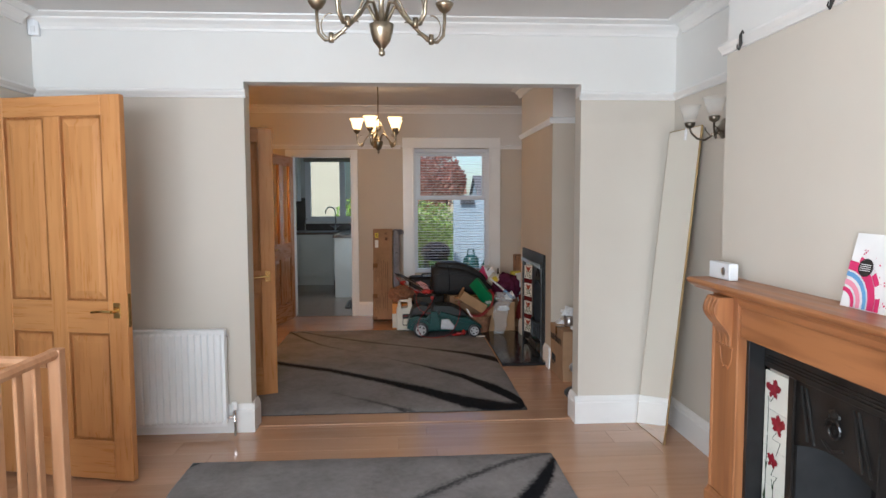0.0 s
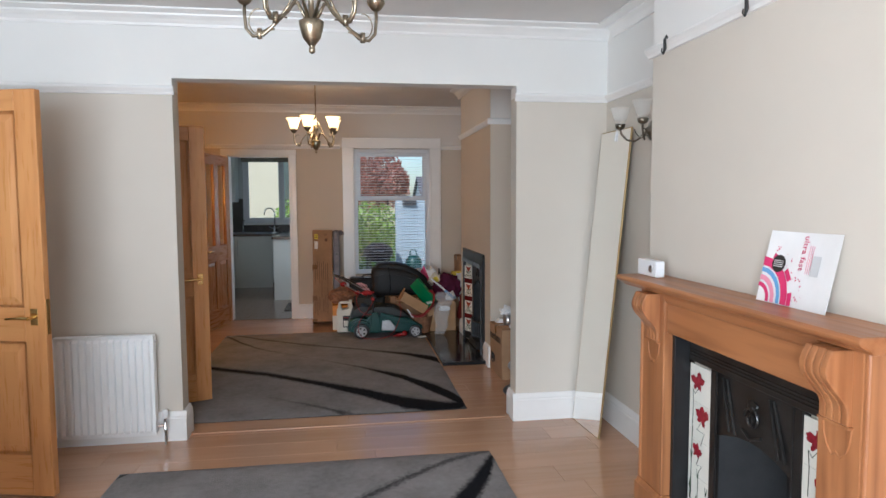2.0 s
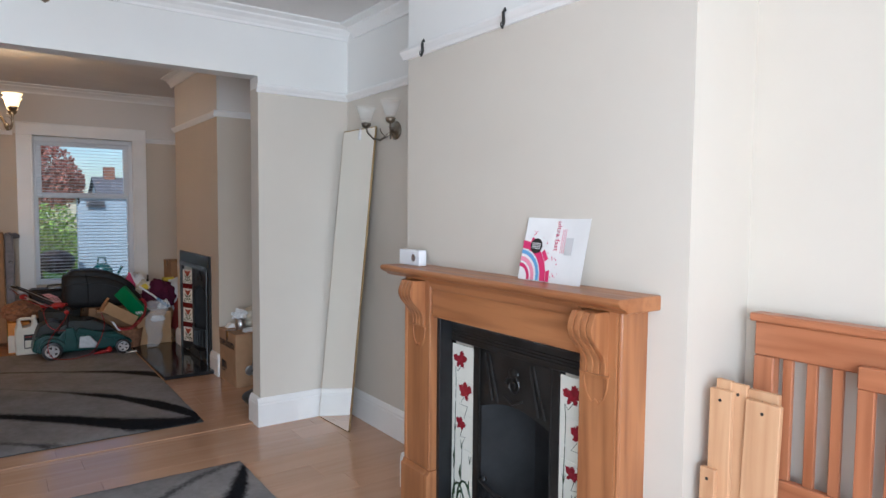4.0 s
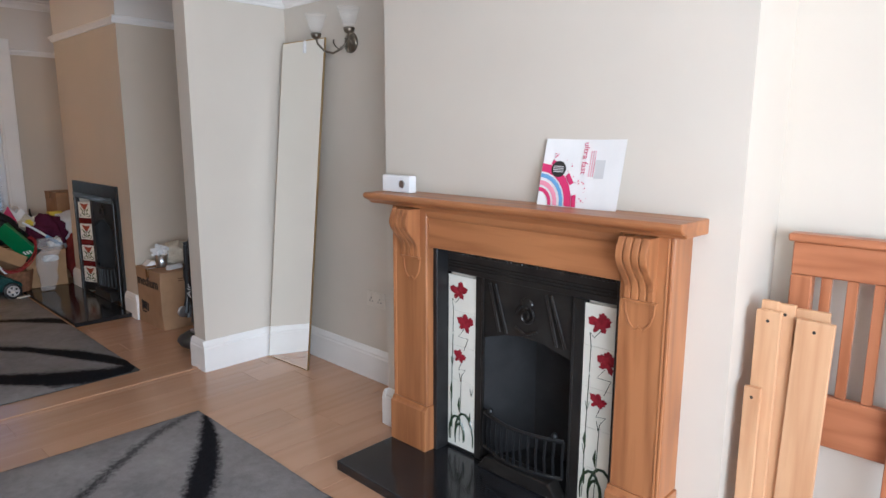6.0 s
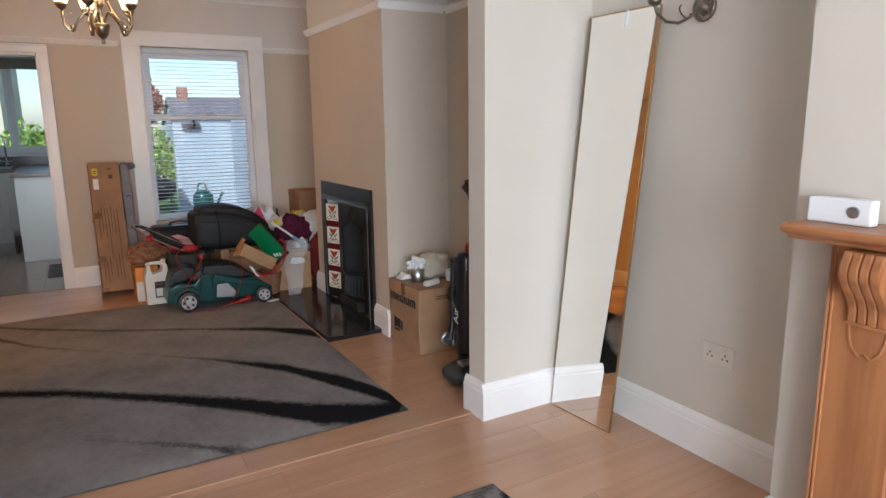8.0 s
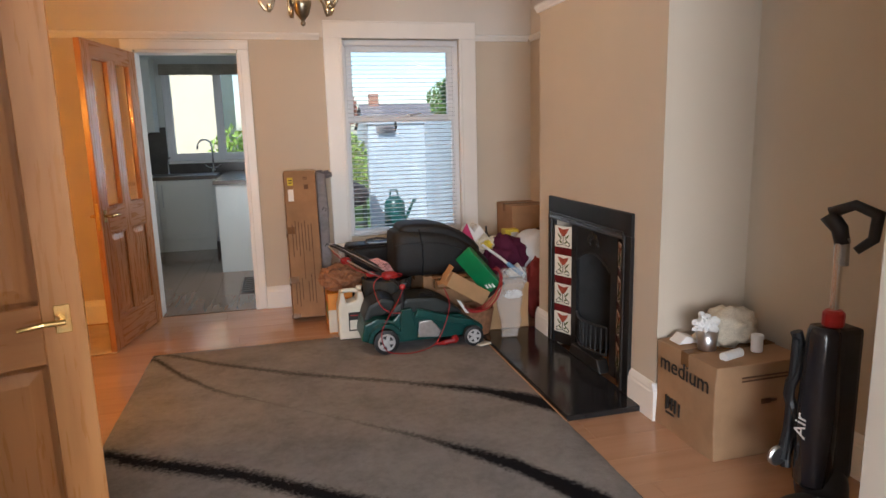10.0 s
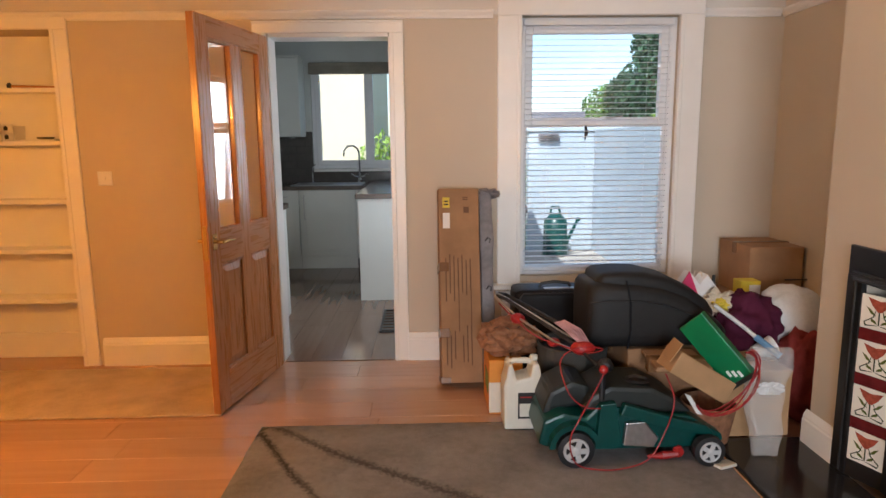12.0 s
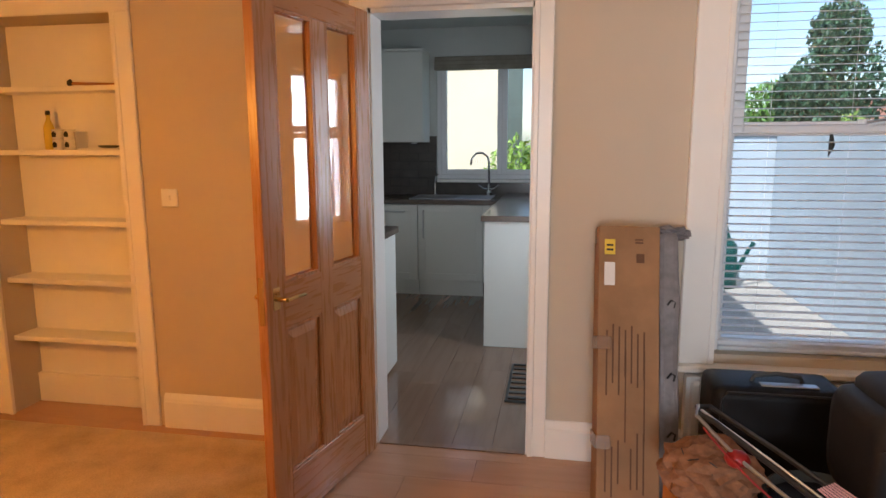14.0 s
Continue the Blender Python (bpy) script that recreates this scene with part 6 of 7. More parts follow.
part("grass_box", prism(B(), [(-0.045, 0.12), (-0.05, 0.22), (-0.02, 0.30), (0.07, 0.345), (0.15, 0.325), (0.15, 0.24), (0.0, 0.22), (-0.02, 0.12)], "y", 2.66, 2.90, 0.02), M_box, mw)
part("lever_post", tube(B(), [(0.185, 2.60, 0.24), (0.19, 2.615, 0.42)], [0.013, 0.015], 8), M_black, mw)
part("warning_label", prism(B(), [(0.535, 0.31), (0.56, 0.30), (0.615, 0.215), (0.59, 0.22)], "y", 2.592, 2.598), M_paper, mw)
part("pivot_knob", blob(B(), (0.20, 2.62, 0.43), (0.035, 0.03, 0.035), 2, 0.1, 2), M_black, mw)
part("red_knob", blob(B(), (0.185, 2.585, 0.425), (0.020, 0.016, 0.020), 2, 0.05, 2), M_red, mw, "red lock knob")
hd = B()
tube(hd, [(0.20, 2.62, 0.43), (0.12, 2.74, 0.50), (-0.02, 2.90, 0.575), (-0.17, 3.05, 0.650), (-0.205, 3.09, 0.655), (-0.20, 3.14, 0.655), (-0.15, 3.20, 0.635), (0.02, 3.05, 0.565), (0.16, 2.92, 0.50), (0.20, 2.88, 0.42)], 0.0085, 10)
part("handlebar", hd, M_black, mw)
hd2 = B()
tube(hd2, [(0.14, 2.73, 0.47), (0.03, 2.83, 0.50), (-0.12, 2.99, 0.575), (-0.215, 3.08, 0.655), (-0.20, 3.13, 0.665)], 0.006, 8)
tube(hd2, [(0.10, 2.78, 0.53), (-0.05, 2.94, 0.60), (-0.20, 3.09, 0.668)], 0.004, 6)
part("switch_bar", hd2, M_steel, mw)
for p, s in (((-0.115, 3.0, 0.565), (0.035, 0.03, 0.025)), ((0.03, 2.86, 0.49), (0.03, 0.025, 0.02)), ((0.135, 2.74, 0.50), (0.055, 0.035, 0.03))):
    part("switch_housing", blob(B(), p, s, 4, 0.1, 3, flat=False), M_red, mw, "red plastic switch housing")
cb = B()
for k in range(7):
    pts = [(0.02 + 0.014 * k * 0.6, 2.80 + 0.006 * k, 0.60), (0.06 + 0.012 * k, 2.77, 0.575), (0.105 + 0.009 * k, 2.74, 0.535 - 0.001 * k), (0.13 + 0.006 * k, 2.73, 0.50)]
    tube(cb, pts, 0.0026, 5)
part("coiled_cable", cb, M_pink_cable, mw, "looped pinkish cable")


def cable(pts, r=0.0032, parent=None):
    out = []
    n = len(pts)
    for i in range(n - 1):
        p0, p1, p2, p3 = (Vector(pts[max(0, i - 1)]), Vector(pts[i]), Vector(pts[i + 1]), Vector(pts[min(n - 1, i + 2)]))
        for k in range(6):
            s = k / 6
            out.append(0.5 * (2 * p1 + (p2 - p0) * s + (2 * p0 - 5 * p1 + 4 * p2 - p3) * s * s + (3 * p1 - p0 - 3 * p2 + p3) * s ** 3))
    out.append(Vector(pts[-1]))
    return part("cable", tube(B(), out, r, 6), M_red_cable, parent, "red rubber cable")


cable([(-0.20, 3.05, 0.60), (-0.14, 2.95, 0.55), (-0.05, 2.86, 0.49), (0.06, 2.76, 0.47), (0.15, 2.70, 0.46), (0.20, 2.66, 0.49), (0.10, 2.66, 0.50), (0.02, 2.66, 0.44), (0.04, 2.58, 0.33), (0.10, 2.55, 0.28), (0.17, 2.55, 0.27)], parent=mw)
cable([(0.20, 2.60, 0.42), (0.15, 2.57, 0.34), (0.07, 2.50, 0.25), (0.03, 2.49, 0.16), (0.06, 2.50, 0.055), (0.15, 2.50, 0.026), (0.26, 2.505, 0.026), (0.37, 2.52, 0.06), (0.44, 2.54, 0.17), (0.475, 2.55, 0.30), (0.46, 2.62, 0.39)], parent=mw)
pg = B()
tube(pg, [(0.39, 2.60, 0.028), (0.45, 2.585, 0.038)], [0.006, 0.017], 8)
tube(pg, [(0.45, 2.585, 0.040), (0.51, 2.575, 0.050)], [0.018, 0.014], 8)
blob(pg, (0.515, 2.58, 0.058), (0.024, 0.016, 0.026), 4, 0.3, 2, flat=False)
part("plug", pg, M_red, mw, "red moulded plug")

mw.matrix_world = Matrix.Translation((0, 0.05, 0)) @ mw.matrix_world
for ob in mw.children:
    if ob.name.startswith(("handlebar", "switch", "coiled")):
        ob.location.z -= 0.03

M_carton = paint_mat("light_cardboard", (0.42, 0.25, 0.12), 0.8, 0.12, 8, 0.3)
rc = thing("red_cable_coil", (0.72, 2.66, 0.25), "loose coil of red extension cable hanging from a carton", "cable")
for k in range(5):
    d = k * 0.010
    ring = [(0.70 + 0.125 * math.cos(a) * (1 + 0.05 * math.sin(k * 2)), 2.60 + d * 0.6 + 0.015 * math.sin(a * 2 + k), 0.36 + d * 0.5 + 0.125 * math.sin(a) + 0.06 * math.cos(a)) for a in [radians(v) for v in range(-170 + 9 * k, 70 - 5 * k, 12)]]
    part("loop", tube(B(), ring, 0.0030, 6), M_red_cable, rc)

# the rest of the heap
tub = thing("grey_tub", (0.0, 3.1, 0), "grey canvas tub standing behind a lawn mower", "tub")
part("tub", lathe(B(), [(0.13, 0), (0.14, 0.01), (0.175, 0.38), (0.165, 0.385), (0.125, 0.02)], (0.17, 3.15, 0.0), 22), M_grey_cloth, tub)
part("lining", lathe(B(), [(0.155, 0), (0.16, 0.01)], (0.17, 3.15, 0.34), 22), M_black_cloth, tub)

hb2, _, _ = carton("low_carton", 0.37, 2.98, 0.0, 0.74, 3.42, 0.40, M_cardboard_d, "brown carton under a black bag", 6)
gb = thing("black_case", (0.50, 3.15, 0.405), "large black moulded case with a raised lid, tipped over boxes", "case")
M_hard = paint_mat("black_moulded_plastic", (0.006, 0.006, 0.007), 0.62, 0.3, 40, 0.3)


def hull(sections, seg=22):
    """A closed shell lofted along x through rounded sections (x, y0, y1, z0, z1, squareness)."""
    bm = B()
    rings = []
    for x, y0, y1, z0, z1, sq in sections:
        ring = []
        for k in range(seg):
            a = (k + 0.5) * math.tau / seg
            c, d = math.cos(a), math.sin(a)
            p = Vector((x, (y0 + y1) / 2 + (y1 - y0) / 2 * math.copysign(abs(c) ** sq, c), (z0 + z1) / 2 + (z1 - z0) / 2 * math.copysign(abs(d) ** sq, d)))
            n = noise.noise(p * 6) * 0.007
            ring.append(bm.verts.new(p + Vector((0, n, n))))
        rings.append(ring)
    for a, b in zip(rings, rings[1:]):
        for k in range(seg):
            bm.faces.new((a[k], a[(k + 1) % seg], b[(k + 1) % seg], b[k]))
    bm.faces.new(rings[0][::-1])
    bm.faces.new(rings[-1])
    bmesh.ops.recalc_face_normals(bm, faces=bm.faces[:])
    return bm


part("body", hull([(0.118, 2.96, 3.30, 0.46, 0.70, 0.5), (0.122, 2.92, 3.34, 0.43, 0.735, 0.4), (0.14, 2.89, 3.36, 0.415, 0.752, 0.35), (0.20, 2.88, 3.37, 0.41, 0.760, 0.32), (0.34, 2.88, 3.37, 0.405, 0.762, 0.35), (0.48, 2.88, 3.36, 0.405, 0.738, 0.40), (0.60, 2.885, 3.34, 0.405, 0.690, 0.45), (0.70, 2.89, 3.32, 0.405, 0.618, 0.5), (0.78, 2.91, 3.29, 0.41, 0.545, 0.5), (0.82, 2.96, 3.24, 0.42, 0.500, 0.6)]), M_hard, gb, smooth=True)
part("lid", hull([(0.165, 2.98, 3.28, 0.74, 0.765, 0.6), (0.175, 2.95, 3.31, 0.73, 0.787, 0.5), (0.20, 2.93, 3.33, 0.72, 0.803, 0.45), (0.28, 2.92, 3.33, 0.71, 0.812, 0.45), (0.40, 2.92, 3.33, 0.70, 0.806, 0.5), (0.52, 2.92, 3.32, 0.66, 0.776, 0.5), (0.64, 2.93, 3.30, 0.60, 0.712, 0.5), (0.72, 2.95, 3.28, 0.56, 0.648, 0.5), (0.76, 3.0, 3.24, 0.55, 0.60, 0.6)]), M_hard, gb, smooth=True)
part("seam", tube(B(), [(0.125, 2.900, 0.66), (0.20, 2.876, 0.672), (0.36, 2.875, 0.672), (0.50, 2.876, 0.645), (0.64, 2.880, 0.585), (0.76, 2.90, 0.50)], 0.0035, 6), M_black, gb)
part("strap", tube(B(), [(0.30, 2.905, 0.77), (0.315, 2.872, 0.66), (0.32, 2.870, 0.52), (0.31, 2.885, 0.42)], 0.005, 6), M_black_cloth, gb)
gb.matrix_world = Matrix.Translation((0.06, -0.02, -0.005)) @ gb.matrix_world @ Matrix.Diagonal((0.95, 0.72, 0.905, 1))

M_case = fabric_mat("black_case_fabric", (0.010, 0.010, 0.012), 0.42, 500, 0.25, 0.25)
sc2 = thing("suitcase", (0.15, 3.75, 0), "black fabric suitcase standing in front of a radiator", "suitcase")
part("body", box(B(), -0.085, 3.62, 0.025, 0.385, 3.87, 0.540, 0.045, 3), M_case, sc2, smooth=True)
part("handle", tube(B(), [(0.07, 3.72, 0.538), (0.08, 3.72, 0.563), (0.16, 3.72, 0.573), (0.24, 3.72, 0.563), (0.25, 3.72, 0.538)], 0.009, 8), M_grey_plastic, sc2)
part("handle_plate", box(B(), 0.09, 3.66, 0.539, 0.29, 3.70, 0.546, 0.003), M_steel, sc2)
part("piping", tube(B(), [(-0.055, 3.622, 0.04), (-0.055, 3.622, 0.50), (-0.035, 3.622, 0.525), (0.335, 3.622, 0.525), (0.355, 3.622, 0.50), (0.355, 3.622, 0.04)], 0.005, 6), M_black, sc2)
for x in (-0.03, 0.33):
    part("foot", lathe(B(), [(0.02, 0), (0.022, 0.025)], (x, 3.68, 0.0), 12), M_black, sc2)
    part("foot", lathe(B(), [(0.02, 0), (0.022, 0.025)], (x, 3.82, 0.0), 12), M_black, sc2)

sc2.matrix_world = Matrix.Translation((0.035, 0, -0.01)) @ sc2.matrix_world
jg = thing("plastic_jug", (-0.09, 3.08, 0), "cream plastic jerrycan with a dark label on the floor", "jug")
part("body", prism(B(), [(-0.165, 0.022), (-0.168, 0.23), (-0.155, 0.27), (-0.150, 0.315), (-0.13, 0.325), (-0.11, 0.25), (-0.05, 0.265), (-0.04, 0.325), (-0.012, 0.325), (0.0, 0.26), (0.0, 0.022)], "y", 3.02, 3.15, 0.012), M_jug, jg, smooth=False)
part("handle", tube(B(), [(-0.145, 3.085, 0.305), (-0.12, 3.085, 0.322), (-0.06, 3.085, 0.322), (-0.035, 3.085, 0.312)], 0.014, 8), M_jug, jg)
part("cap", lathe(B(), [(0.017, 0), (0.018, 0.018), (0.015, 0.022)], (-0.027, 3.085, 0.325), 14), M_jug, jg)
part("label", box(B(), -0.105, 3.0165, 0.075, -0.022, 3.0195, 0.195), M_ink, jg, "dark printed label")
part("label_panel", box(B(), -0.098, 3.0145, 0.085, -0.030, 3.0163, 0.145), M_jug, jg)
part("label_line", box(B(), -0.095, 3.0145, 0.172, -0.045, 3.0163, 0.178), M_red, jg)
jg.matrix_world = Matrix.Translation((-0.02, -0.075, 0)) @ jg.matrix_world @ Matrix.Diagonal((1.06, 1.06, 1.06, 1))
ob2 = thing("orange_carton", (-0.2, 3.3, 0), "orange and white printed carton behind a plastic jug", "carton")
part("body", box(B(), -0.240, 3.17, 0.0005, -0.07, 3.46, 0.285, 0.004), M_orange, ob2)
part("printed_panel", box(B(), -0.243, 3.20, 0.10, -0.2405, 3.34, 0.20), mat("green_print", (0.16, 0.25, 0.05), 0.5), ob2)
part("printed_band", box(B(), -0.240, 3.166, 0.012, -0.15, 3.1695, 0.17), M_jug, ob2)
bb = thing("brown_bag", (-0.12, 3.3, 0.286), "crumpled brown paper bag with dark lines on a carton", "bag")
part("bag", crumple(B(), (-0.13, 3.28, 0.37), (0.165, 0.14, 0.095), 12, 0.3), M_brown_bag, bb)
ln = B()
random.seed(11)
for k in range(6):
    a = k * 1.1
    tube(ln, [(-0.13 + 0.15 * math.cos(a + s) * math.sin(0.7 + s * 0.2), 3.28 - 0.10 * abs(math.sin(a + s)) - 0.01, 0.40 + 0.075 * math.cos(0.7 + s)) for s in (0, 0.4, 0.8, 1.2)], 0.002, 4)
part("printed_line", ln, M_ink, bb)

lc = thing("long_carton", (0.6, 2.68, 0.3), "small brown carton tipped across a lawn mower", "cardboard box")
b = B()
tilt_box(b, Matrix.Translation((0.49, 2.72, 0.445)) @ Matrix.Rotation(radians(6), 4, "Z") @ Matrix.Rotation(radians(122), 4, "Y"), 0.10, 0.13, 0.30, 0.003)
part("body", b, M_carton, lc)
fl = B()
tilt_box(fl, Matrix.Translation((0.475, 2.715, 0.445)) @ Matrix.Rotation(radians(35), 4, "Y"), 0.005, 0.10, 0.09, 0.001)
part("flap", fl, M_carton, lc)
bc, _, _ = carton("flat_carton", 0.44, 2.70, 0.385, 0.68, 2.95, 0.405, M_cardboard_d, "flattened brown carton lying on a mower and box", -3)
bs = thing("brown_basket", (0.62, 2.74, 0.2), "brown wicker basket edge under cartons", "basket")
part("rim", lathe(B(), [(0.09, 0), (0.12, 0.17), (0.115, 0.175), (0.085, 0.01)], (0.71, 2.80, 0.035), 20), M_brown_bag, bs)

gn = thing("green_case", (0.80, 2.95, 0.4), "flat green plastic case tilted against a black bag", "case")
gm = Matrix.Translation((0.650, 2.885, 0.562)) @ Matrix.Rotation(radians(-38), 4, "Z") @ Matrix.Rotation(radians(136), 4, "Y")
b = B()
tilt_box(b, gm, 0.13, 0.05, 0.33, 0.006, 2)
part("body", b, M_green, gn)
b = B()
for k in range(3):
    tilt_box(b, gm @ Matrix.Translation((0.02 - 0.02 * k, -0.026, 0.26 + 0.012 * k)), 0.012, 0.003, 0.03)
part("printed_mark", b, M_paper, gn)
b = B()
tilt_box(b, gm @ Matrix.Translation((0, 0, 0.32)), 0.135, 0.056, 0.02, 0.003)
part("end_cap", b, M_ink, gn)

cbox, _, _ = carton("brown_carton", 0.78, 2.81, 0.031, 1.09, 3.12, 0.34, M_carton, "open brown carton on the floor beside a hearth", 0)
big, _, _ = carton("storage_carton", 0.78, 3.20, 0.0, 1.28, 3.62, 0.42, M_cardboard_d, "plain brown carton buried under bags", 0)
big2, _, _ = carton("storage_carton", 1.16, 3.40, 0.0, 1.56, 3.98, 0.47, M_cardboard_d, "plain brown carton under smaller boxes in a corner", 0)
top1, m1, s1 = carton("corner_carton", 1.27, 3.60, 0.475, 1.575, 3.98, 0.765, M_cardboard_d, "brown carton with black lines in a room corner", 0)
face_bar(top1, Matrix.Translation((1.44, 3.594, 0.475)), 0.03, 0.10, 0.16, 0.108, M_ink)
face_bar(top1, Matrix.Translation((1.40, 3.594, 0.475)), 0.03, 0.05, 0.16, 0.058, M_ink)
yb = thing("yellow_box", (1.13, 3.52, 0.475), "small yellow and white box on a carton", "box")
part("body", box(B(), 1.165, 3.475, 0.4705, 1.275, 3.57, 0.60, 0.003), M_yellow, yb)
part("label", box(B(), 1.21, 3.471, 0.50, 1.27, 3.4745, 0.58), M_paper, yb)

wb = thing("white_bag", (1.30, 3.28, 0.42), "bulging white plastic bag resting on cartons", "bag")
part("bag", blob(B(), (1.32, 3.24, 0.43), (0.19, 0.15, 0.20), 21, 0.22, 4, 1.4), M_white_cloth, wb, smooth=True)
pc = thing("plum_cloth", (1.05, 3.22, 0.42), "heaped plum coloured cloth on top of a carton", "cloth")
part("cloth", crumple(B(), (1.05, 3.18, 0.45), (0.16, 0.13, 0.15), 14, 0.4), M_purple, pc, smooth=True)
sb = thing("gift_bag", (0.88, 3.36, 0.42), "pink and white paper gift bag squashed on a carton", "bag")
part("body", prism(B(), [(0.79, 0.425), (0.77, 0.62), (0.815, 0.69), (0.86, 0.63), (0.90, 0.68), (0.99, 0.56), (0.98, 0.425)], "y", 3.30, 3.40, 0.006), M_paper, sb)
part("side", prism(B(), [(0.765, 0.50), (0.755, 0.62), (0.80, 0.70), (0.84, 0.60), (0.87, 0.53)], "y", 3.285, 3.2985, 0.002), M_magenta, sb)
part("handle", tube(B(), [(0.83, 3.34, 0.63), (0.85, 3.34, 0.69), (0.885, 3.34, 0.68), (0.89, 3.34, 0.62)], 0.004, 6), M_cream_cloth, sb)
pb = thing("yellow_cloth", (0.95, 3.22, 0.42), "cream and yellow cloth crumpled on top of bags", "cloth")
part("cloth", crumple(B(), (0.94, 3.24, 0.535), (0.085, 0.06, 0.07), 17, 0.5), M_cream_cloth, pb)
part("patch", crumple(B(), (0.93, 3.20, 0.545), (0.045, 0.035, 0.03), 19, 0.3), M_yellow, pb)
bo2 = thing("dark_bottle", (1.0, 3.4, 0.42), "small dark bottle standing among bags", "bottle")
part("body", lathe(B(), [(0.022, 0), (0.024, 0.14), (0.008, 0.18), (0.008, 0.22)], (1.0, 3.45, 0.425), 12), M_ink, bo2)
rb = thing("red_bag", (1.2, 3.1, 0.2), "dark red padded bag wedged beside a carton", "bag")
part("bag", crumple(B(), (1.28, 3.06, 0.20), (0.12, 0.12, 0.24), 23, 0.3), fabric_mat("dark_red_cloth", (0.22, 0.03, 0.025), 0.8, 200), rb, smooth=True)
hv = thing("white_hose", (0.95, 3.1, 0.5), "white plastic tube with a pale blue end among bags", "tube")
part("tube", tube(B(), [(0.86, 3.12, 0.565), (0.97, 3.02, 0.475), (1.0, 2.98, 0.445)], 0.010, 8), M_upvc, hv)
part("end", tube(B(), [(1.0, 2.98, 0.445), (1.08, 2.90, 0.375)], 0.016, 8), M_blueish, hv)
wt = thing("white_tub", (1.1, 2.95, 0.31), "white plastic tub tipped on its side on a carton", "tub")
part("tub", lathe(B(), [(0.03, 0), (0.034, 0.002), (0.048, 0.10), (0.045, 0.10), (0.03, 0.006)], m=Matrix.Translation((1.02, 3.02, 0.35)) @ Matrix.Rotation(radians(65), 4, "Y"), seg=18), M_upvc, wt)
py = thing("clear_bag", (0.93, 2.72, 0.034), "clear polythene bag draped over a carton front", "bag")
b = B()
box(b, 0.885, 2.745, 0.034, 1.075, 2.800, 0.46, 0.025, 2)
bmesh.ops.subdivide_edges(b, edges=b.edges[:], cuts=5, use_grid_fill=True)
for v in b.verts:
    k = (v.co.z - 0.034) / 0.43
    v.co.x = 0.885 + 0.09 * k + (v.co.x - 0.98) * (0.62 + 0.40 * k) + noise.noise(v.co * 12) * 0.032
    v.co.y -= 0.15 * (1 - k) ** 2
    v.co.y += noise.noise(v.co * 13 + Vector((2, 5, 1))) * 0.014
part("bag", b, M_poly, py, "crinkled clear polythene")
part("paper_scrap", crumple(B(), (0.95, 2.735, 0.285), (0.05, 0.010, 0.03), 30, 0.6), M_paper, py)
cd = thing("folded_card", (0.685, 2.565, 0.02), "small folded cream card lying on the rug", "card")
b = B()
tilt_box(b, Matrix.Translation((0.685, 2.565, 0.022)) @ Matrix.Rotation(radians(20), 4, "Z") @ Matrix.Rotation(radians(-6), 4, "X"), 0.085, 0.055, 0.012, 0.002)
part("card", b, M_jug, cd)


# ---- kitchen ----
def base_unit(name, x0, x1, y0, y1, label, face="-y", handle="v", hx=None):
    t = thing(name, ((x0 + x1) / 2, (y0 + y1) / 2, 0), label, "kitchen cabinet", "kitchen base cabinets")
    part("carcass", box(B(), x0 + 0.001, y0 + 0.022, 0.15, x1 - 0.001, y1, 0.868), M_unit, t)
    part("plinth", box(B(), x0, y0 + 0.045, 0.0005, x1, y0 + 0.06, 0.148), M_unit, t)
    d = part("door", bars(B(), x0 + 0.002, 0.152, x1 - 0.002, 0.866, 0.065, y0, y0 + 0.02, 0.002), M_unit, t)
    part("door_panel", box(B(), x0 + 0.06, y0 + 0.006, 0.21, x1 - 0.06, y0 + 0.016, 0.81), M_unit, d)
    h = B()
    if handle == "v":
        tube(h, [(hx, y0, 0.55), (hx, y0 - 0.03, 0.56), (hx, y0 - 0.03, 0.80), (hx, y0, 0.81)], 0.006, 8)
    else:
        tube(h, [(x0 + 0.12, y0, 0.80), (x0 + 0.13, y0 - 0.03, 0.80), (x1 - 0.13, y0 - 0.03, 0.80), (x1 - 0.12, y0, 0.80)], 0.006, 8)
    part("handle", h, M_steel, d, "brushed steel bar handle")
    return t


base_unit("base_cabinet", -1.92, -1.31, 7.05, 7.62, "cream shaker base cabinet under a kitchen sink", hx=-1.865)
base_unit("base_cabinet", -2.44, -1.925, 7.05, 7.62, "cream shaker base cabinet in a kitchen corner", handle="h")
pn = thing("peninsula", (-0.78, 6.3, 0), "plain cream kitchen peninsula end panel under a worktop", "kitchen cabinet")
part("end_panel", box(B(), -1.13, 5.60, 0.0005, -0.10, 5.622, 0.894, 0.001), M_unit, pn)
part("side_panel", box(B(), -1.13, 5.623, 0.0005, -1.11, 7.05, 0.894, 0.001), M_unit, pn)
part("filler_panel", box(B(), -1.309, 7.05, 0.152, -1.10, 7.07, 0.866), M_unit, pn)
lu = thing("kitchen_side_unit", (-2.05, 5.2, 0), "cream kitchen unit beside the doorway", "kitchen cabinet")
part("carcass", box(B(), -2.44, 4.74, 0.02, -1.640, 5.12, 0.865, 0.003), M_unit, lu)
part("plinth", box(B(), -2.44, 4.76, 0.0005, -1.66, 5.10, 0.0195), M_unit, lu)
wt1 = thing("worktop", (-1.3, 7.2, 0.87), "dark brown laminate kitchen worktop on cream cabinets", "worktop")
part("top", box(B(), -2.445, 7.02, 0.870, -1.155, 7.695, 0.910, 0.006, 2), M_worktop, wt1)
part("return", box(B(), -1.153, 5.57, 0.895, -0.105, 7.695, 0.935, 0.006, 2), M_worktop, wt1)
